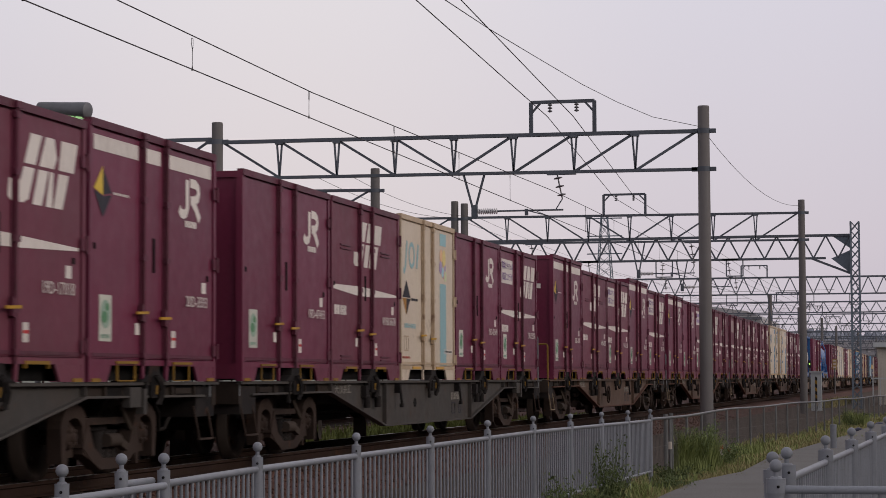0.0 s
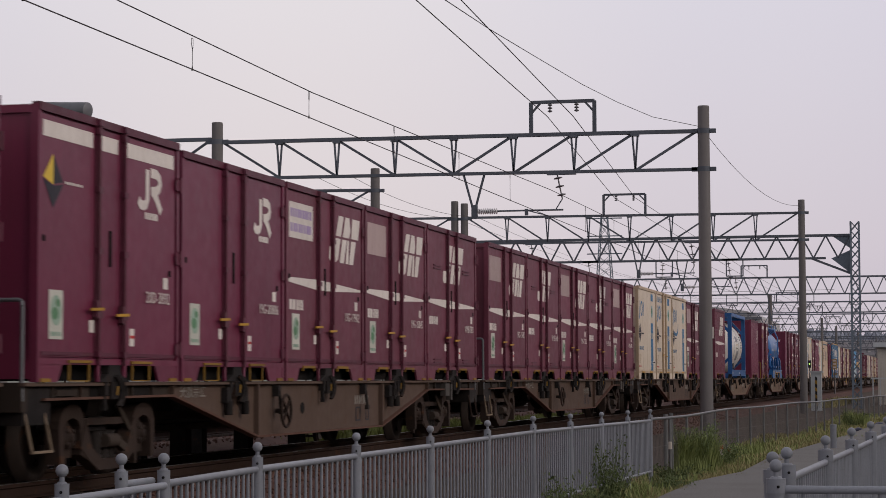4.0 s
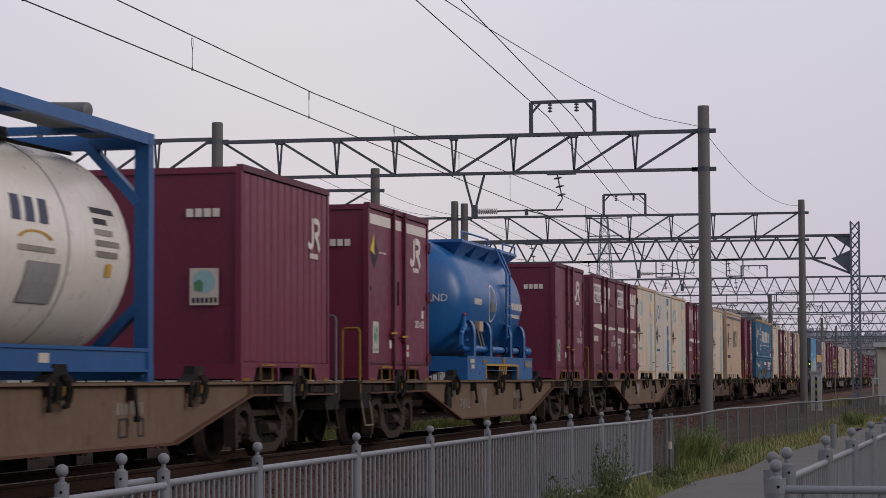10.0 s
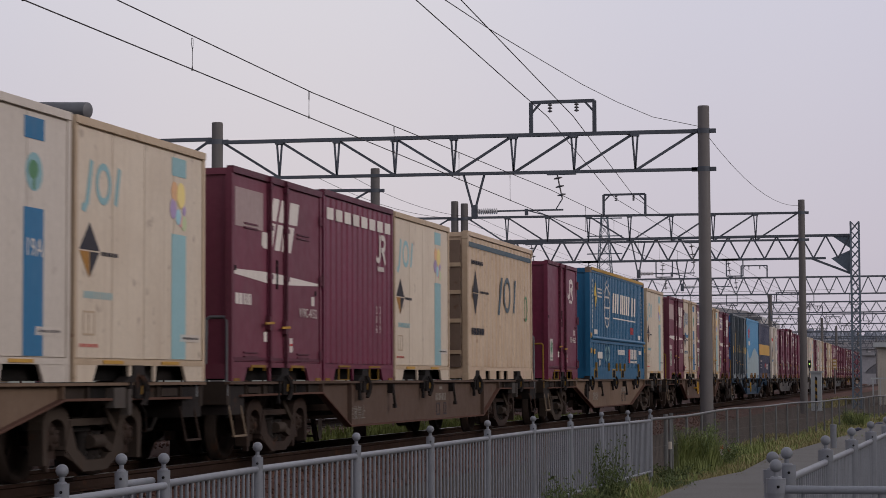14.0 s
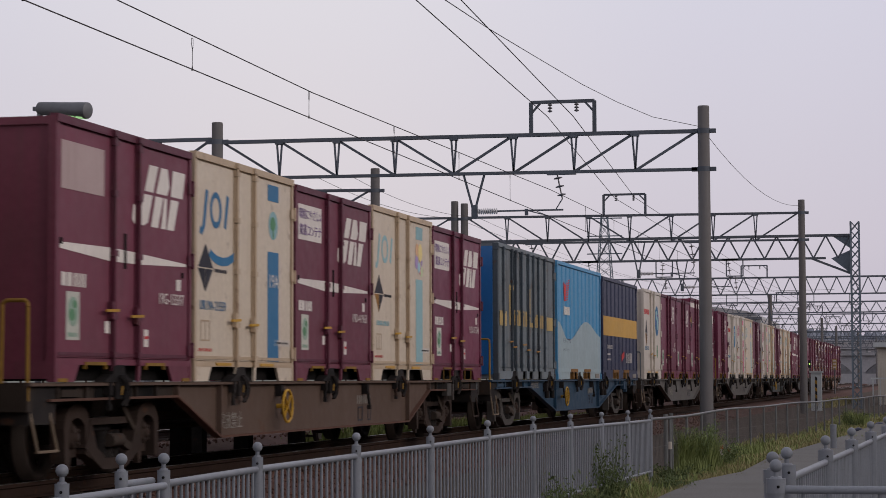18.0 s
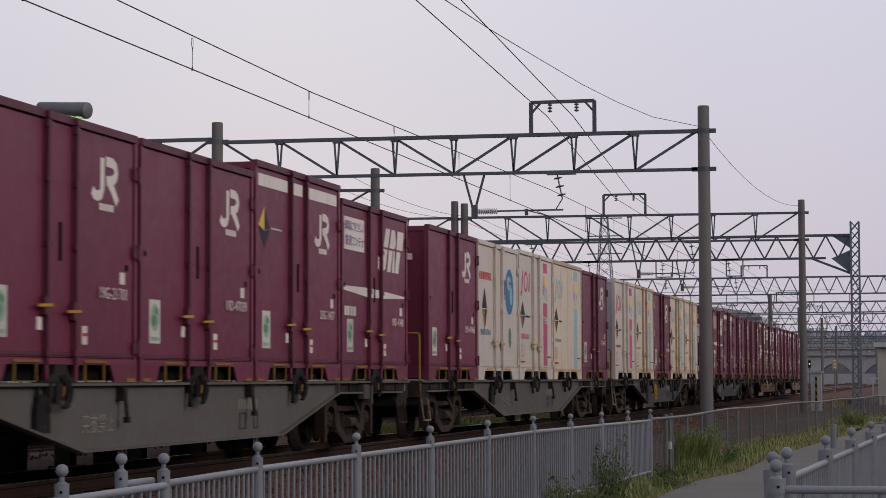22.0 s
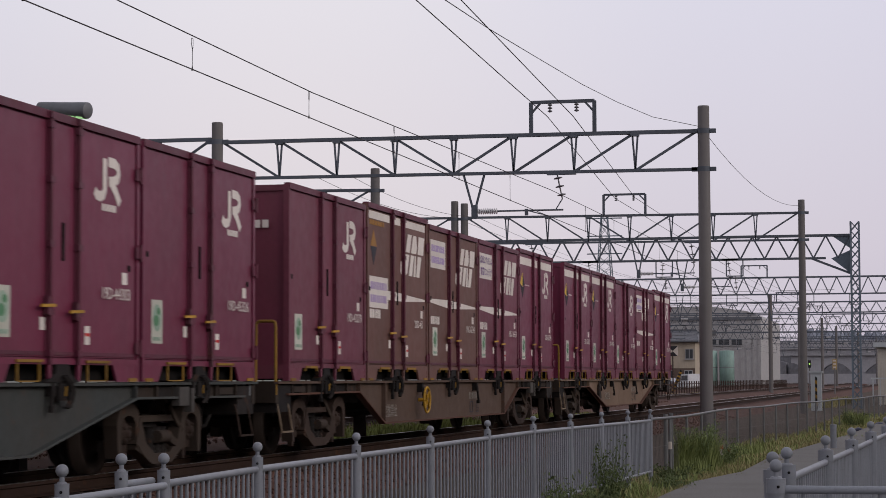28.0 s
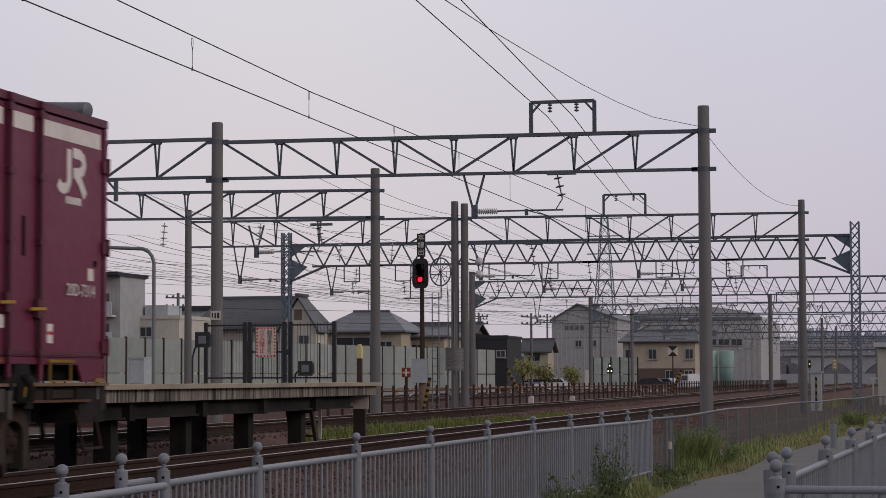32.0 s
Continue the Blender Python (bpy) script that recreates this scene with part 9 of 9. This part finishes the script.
def car(x, y, paint, van=False, turn=90.0):
    tone = {"white_car_paint": "white", "silver_car_paint": "silver", "dark_car_paint": "dark blue"}[paint.name]
    c = thing("van" if van else "car", f"parked {tone} " + ("delivery van" if van else "passenger car") + " on the yard road", "van" if van else "car", "parked vehicles", (x, y, -0.42), turn)
    side = [(-2.0, 0.35), (2.0, 0.35), (2.0, 0.95), (1.85, 1.15), (1.55, 1.85), (-1.95, 1.9), (-2.0, 0.9)] if van else [(-2.15, 0.35), (2.15, 0.35), (2.15, 0.75), (1.2, 0.92), (0.6, 1.4), (-1.1, 1.45), (-1.7, 0.98), (-2.15, 0.9)]
    part("body", Shape().prism(side, "y", -0.82, 0.82), paint, c)
    for e in (-1, 1):
        y0, y1 = sorted((e * 0.825, e * 0.815))
        part("side_window", Shape().prism([(1.0, 1.05), (0.55, 1.35), (-1.0, 1.38), (-1.45, 1.02)] if not van else [(1.6, 1.15), (1.4, 1.7), (-1.6, 1.72), (-1.6, 1.15)], "y", y0, y1), GLASS, c)
        for wx in (-1.3, 1.3):
            w3 = part("wheel", Shape().lathe((wx, e * 0.70, 0.31), (0, e, 0), [(0, 0.02), (0, 0.31), (0.18, 0.31), (0.18, 0.2)], 14), SHADE, c)
            part("hub", Shape().lathe((wx, e * 0.86, 0.31), (0, e, 0), [(0, 0.19), (0.02, 0.17), (0.03, 0.01)], 10), CHROME, w3)
    front = 1.93 if van else 2.15
    part("windscreen", Shape().prism([(1.86, 1.17), (1.87, 1.19), (1.58, 1.80), (1.56, 1.80)] if van else [(1.18, 0.95), (1.22, 0.95), (0.64, 1.38), (0.60, 1.38)], "y", -0.7, 0.7), GLASS, c)
    for e in (-0.6, 0.6):
        part("headlight", Shape().box(front, front + 0.05, e - 0.15, e + 0.15, 0.62, 0.76), OFFWHITE, c)


car(226.0, 33.4, CARSILVER)
car(226.0, 31.4, CARWHITE, turn=95)
car(240.0, 21.2, CARSILVER, turn=70)
car(242.0, 18.2, CARWHITE, True, 20)

car(238.0, 22.6, CARDARK)

# ---- mesh fence along the line ----
f = thing("mesh_fence", "low galvanised wire mesh fence curving along the path", "fence", "path fences")
MESHWIRE = mat("dull_mesh_wire", (0.105, 0.102, 0.096), 0.7, amount=0.3, bump=0.0)
MESH = mat("galvanised_mesh", (0.160, 0.168, 0.168), 0.5, metal=0.4, amount=0.3, bump=0.0)


def fence_line(i):
    x = 27.25 + 2.0 * i
    y = -5.62 if x < 40 else -5.62 - 0.048 * (x - 40)
    return Vector((x, y, 0.457 - 0.0021 * (x - 27) + 0.012 * math.sin(x * 0.55)))


for i in range(38):
    p, q = fence_line(i), fence_line(i + 1)
    part("post", shared("mpost", lambda: Shape().tube((0, 0, -0.9), (0, 0, 0.01), 0.021, 8).mesh("post", MESH)), None, f, at=p)
    part("top_rail", Shape().tube(p, q, 0.019, 8), MESH, f)
    s, n = Shape(), 15 if i < 12 else 7
    for k in range(n):
        a, b = p + (q - p) * k / n, p + (q - p) * (k + 1) / n
        s.bar(a, (b.x, b.y, b.z - 0.74), 0.0022).bar(b, (a.x, a.y, a.z - 0.74), 0.0022)
    for z in (0.37,):
        s.bar(p - Vector((0, 0, z)), q - Vector((0, 0, z)), 0.004)
    tagged(part("wire_mesh", s, MESHWIRE, f, "fine crossed wires"), kind="stuff")
for x in (28.95, 29.55):
    part("gate_post", Shape().tube((x, -5.60, -0.4), (x, -5.60, 0.50), 0.032, 10), MESH, f)
part("gate_lock", Shape().box(29.15, 29.3, -5.64, -5.58, 0.02, 0.12), OFFWHITE, f, "pale gate lock")
for x, y, z in ((34.4, -5.8, -0.05), (36.2, -5.76, -0.16)):
    g = thing("marker_stake", "short pale marker stake in the verge", "stake", "marker stakes", (x, y, -0.4))
    part("stake", Shape().box(-0.03, 0.03, -0.03, 0.03, 0, 0.4 + z), OFFWHITE, g)
    part("cap", Shape().box(-0.032, 0.032, -0.032, 0.032, 0.4 + z - 0.1, 0.4 + z - 0.04), RED, g)
g = thing("bollard", "round grey bollard on the footpath", "bollard", at=(38.9, -7.36, PATH_Z))
part("post", Shape().tube((0, 0, 0), (0, 0, 0.36), 0.056, 14), FENCE_GREY, g)
part("cap", Shape().tube((0, 0, 0.35), (0, 0, 0.42), 0.060, 14), FENCE_GREY, g)


# ---- plants ----
GRASS = mat("fresh_grass", (0.205, 0.245, 0.088), 0.7, amount=0.3, grain=3, bump=0.0, spread=0.15, dirt=(0.10, 0.09, 0.03))
DRYGRASS = mat("dry_yellow_grass", (0.245, 0.220, 0.105), 0.8, amount=0.3, grain=3, bump=0.0, spread=0.15, dirt=(0.07, 0.08, 0.03))
WEED = mat("dusty_weed_leaf", (0.125, 0.165, 0.068), 0.7, amount=0.3, grain=6, bump=0.0, spread=0.15)


def blades(s, x, y, z, h, rng, w=0.008, n=1):
    for _ in range(n):
        a = rng.random() * 6.283
        lean = rng.uniform(0.1, 0.6) * h
        dx, dy = math.cos(a) * w, math.sin(a) * w
        bx, by = math.cos(a + 1.5) * lean, math.sin(a + 1.5) * lean
        s.add([(x - dx, y - dy, z), (x + dx, y + dy, z), (x + bx * 0.4 + dx * 0.7, y + by * 0.4 + dy * 0.7, z + h * 0.6), (x + bx * 0.4 - dx * 0.7, y + by * 0.4 - dy * 0.7, z + h * 0.6), (x + bx, y + by, z + h)], [(0, 1, 2, 3), (3, 2, 4)])


def lawn(name, label, material, spots, seed):
    """spots: x range, y range, ground height, blade height, count."""
    rng, s = random.Random(seed), Shape()
    for x0, x1, y0, y1, z, h, n in spots:
        for _ in range(n):
            x, y = rng.uniform(x0, x1), rng.uniform(y0, y1)
            k = 0.55 + 0.6 * noise.noise((x * 0.8, y * 1.3, seed)) + rng.uniform(-0.1, 0.4)
            if k > 0.3:
                blades(s, x, y, z, h * k, rng, 0.006 + 0.00022 * x, 1)
    return tagged(new(name, s.mesh(name, material)), label, "grass", kind="stuff")


lawn("verge_grass", "green grass along the foot of the fence", GRASS, [(19, 30, -6.25, -5.4, -0.42, 0.20, 2600), (29.7, 30.5, -6.0, -5.6, -0.42, 0.34, 450), (30.3, 31.2, -6.05, -5.55, -0.42, 0.56, 800), (31.0, 32.0, -6.1, -5.6, -0.42, 0.38, 600), (30, 46, -6.6, -5.5, -0.42, 0.17, 2600), (46, 78, -7.6, -5.9, -0.42, 0.18, 2000), (36.5, 38.5, -6.2, -5.7, -0.42, 0.34, 500), (60, 64, -7.2, -6.6, -0.42, 0.45, 500)], 1)
lawn("verge_grass", "dry yellowish grass on the verge", DRYGRASS, [(17, 30, -6.4, -5.35, -0.42, 0.17, 9500), (28, 50, -6.9, -5.3, -0.42, 0.16, 9500), (46, 78, -7.9, -5.8, -0.42, 0.16, 4500)], 2)
lawn("track_grass", "bright green grass between the tracks beyond the platform", mat("bright_trackside_grass", (0.17, 0.20, 0.055), 0.7, amount=0.3, grain=3, bump=0.0, spread=0.15, dirt=(0.13, 0.12, 0.04)), [(44, 76, 2.7, 4.9, -0.42, 0.24, 9000), (46, 62, 3.2, 4.6, -0.42, 0.36, 2500)], 3)
lawn("track_grass", "dry grass tufts beside the far tracks", DRYGRASS, [(60, 200, 8.8, 12.5, -0.42, 0.22, 1000), (100, 135, -4.5, -3.0, -0.42, 0.3, 900)], 4)


def bush(x, y, z, h, r, n, seed, label):
    """A weed bush: stems from one root with many small leaves."""
    rng = random.Random(seed)
    b = thing("weed_bush", label, "bush", "weed bushes at the fence", (x, y, z))
    st, lf = Shape(), Shape()
    for i in range(16):
        a, k = rng.random() * 6.283, rng.uniform(0.3, 1.0)
        p, q = Vector((0, 0, 0)), Vector((math.cos(a) * r * k, math.sin(a) * r * k, h * rng.uniform(0.6, 1.0)))
        st.tube(p, q, 0.006, 5, 0.002)
        for j in range(n // 16):
            c = p + (q - p) * rng.uniform(0.12, 1.0) + Vector((rng.gauss(0, 0.05), rng.gauss(0, 0.05), rng.gauss(0, 0.03)))
            m = Euler((rng.random() * 6, rng.random() * 6, rng.random() * 6)).to_matrix()
            e = rng.uniform(0.012, 0.028)
            lf.add([c + m @ Vector(v) * e for v in ((-1, 0, 0), (0, -0.4, 0.1), (1, 0, 0), (0, 0.4, 0.1))], [(0, 1, 2, 3)])
    tagged(part("stalk", st, WEED, b), kind="stuff")
    tagged(part("leaves", lf, WEED, b, "small dusty leaves"), kind="stuff")


bush(22.4, -5.82, -0.42, 0.80, 0.26, 800, 1, "tall dusty green weed against the railing")
bush(22.9, -5.80, -0.42, 0.55, 0.24, 450, 2, "dusty green weed against the railing")
bush(19.6, -5.85, -0.42, 0.55, 0.35, 900, 3, "low dusty weed in front of the railing")
bush(20.4, -5.90, -0.42, 0.36, 0.32, 700, 4, "low dusty weed in front of the railing")
bush(30.6, -5.88, -0.42, 0.78, 0.42, 2200, 7, "lush green weed clump at the mesh fence")
bush(33.2, -5.95, -0.42, 0.42, 0.40, 1100, 8, "low green weed at the mesh fence")
bush(27.2, -6.0, -0.42, 0.34, 0.42, 1200, 9, "low green weed on the verge")
bush(25.0, -6.05, -0.42, 0.28, 0.4, 1100, 10, "low green weed on the verge")
bush(31.4, -5.9, -0.42, 0.60, 0.45, 1100, 5, "green weed clump at the mesh fence")
bush(60.0, -6.9, -0.42, 0.6, 0.6, 800, 6, "green weed clump at the mesh fence")


OLIVE = mat("olive_young_leaf", (0.245, 0.245, 0.085), 0.7, amount=0.3, grain=3, bump=0.0, spread=0.15)


def tree(x, y, h, r, seed, label):
    rng = random.Random(seed)
    t = thing("tree", label, "tree", "small trees by the road", (x, y, -0.42))
    part("trunk", Shape().tube((0, 0, 0), (0.1, 0.05, h * 0.55), 0.13, 8, 0.07), SLEEPER, t)
    lf = Shape()
    for i in range(9):
        a, e = rng.random() * 6.283, rng.uniform(0.5, 1.0)
        tip = Vector((math.cos(a) * r * e, math.sin(a) * r * e, h * rng.uniform(0.6, 0.98)))
        part("limb", Shape().tube((0.08, 0.04, h * rng.uniform(0.35, 0.55)), tip, 0.045, 6, 0.015), SLEEPER, t)
        for j in range(46):
            c = tip * rng.uniform(0.75, 1.05) + Vector((rng.gauss(0, 0.3), rng.gauss(0, 0.3), rng.gauss(0, 0.28)))
            m = Euler((rng.random() * 6, rng.random() * 6, rng.random() * 6)).to_matrix()
            lf.add([c + m @ Vector(v) * rng.uniform(0.09, 0.2) for v in ((-1, 0, 0), (0, -0.5, 0.1), (1, 0, 0), (0, 0.5, 0.1))], [(0, 1, 2, 3)])
    tagged(part("crown", lf, OLIVE, t, "loose crown of small leaves"), kind="stuff")


tree(190.0, 27.5, 3.1, 0.75, 11, "small young tree with thin olive crown")
tree(190.6, 25.6, 2.5, 0.85, 12, "small young tree with thin olive crown")
tree(190.0, 23.07, 2.3, 0.5, 13, "low young tree with thin olive crown")


# ---- moving along ----
def motions():
    times = [0.0, 4.0, 8.0, 12.0, 16.0, 20.0, 24.0, 28.0, 32.0]
    for ob, k, place, z in RIDES:
        walk(ob, [(t, pose(middle(t, k) + place, 0, z)) for t in times])
    where = {w: k for w, k, place, z in RIDES if w in WAGONS}
    for ws, ax, wag in WHEELS:
        k = where[wag]
        turn, rows, last = 0.0, [], middle(0.0, k)
        for f in range(0, 961):
            t = f / 30
            x = middle(t, k)
            if 0 < x < 62:
                turn += (x - last) / 0.43
                rows.append((t, pose(ax, 0, 0.43) @ Matrix.Rotation(-turn * -1, 4, "Y")))
            last = x
        first, end = (rows[0][1], rows[-1][1]) if rows else (pose(ax, 0, 0.43),) * 2
        rows = ([] if rows and rows[0][0] == 0 else [(0.0, first)]) + rows
        walk(ws, rows + ([] if rows[-1][0] == 32.0 else [(32.0, end)]))


motions()
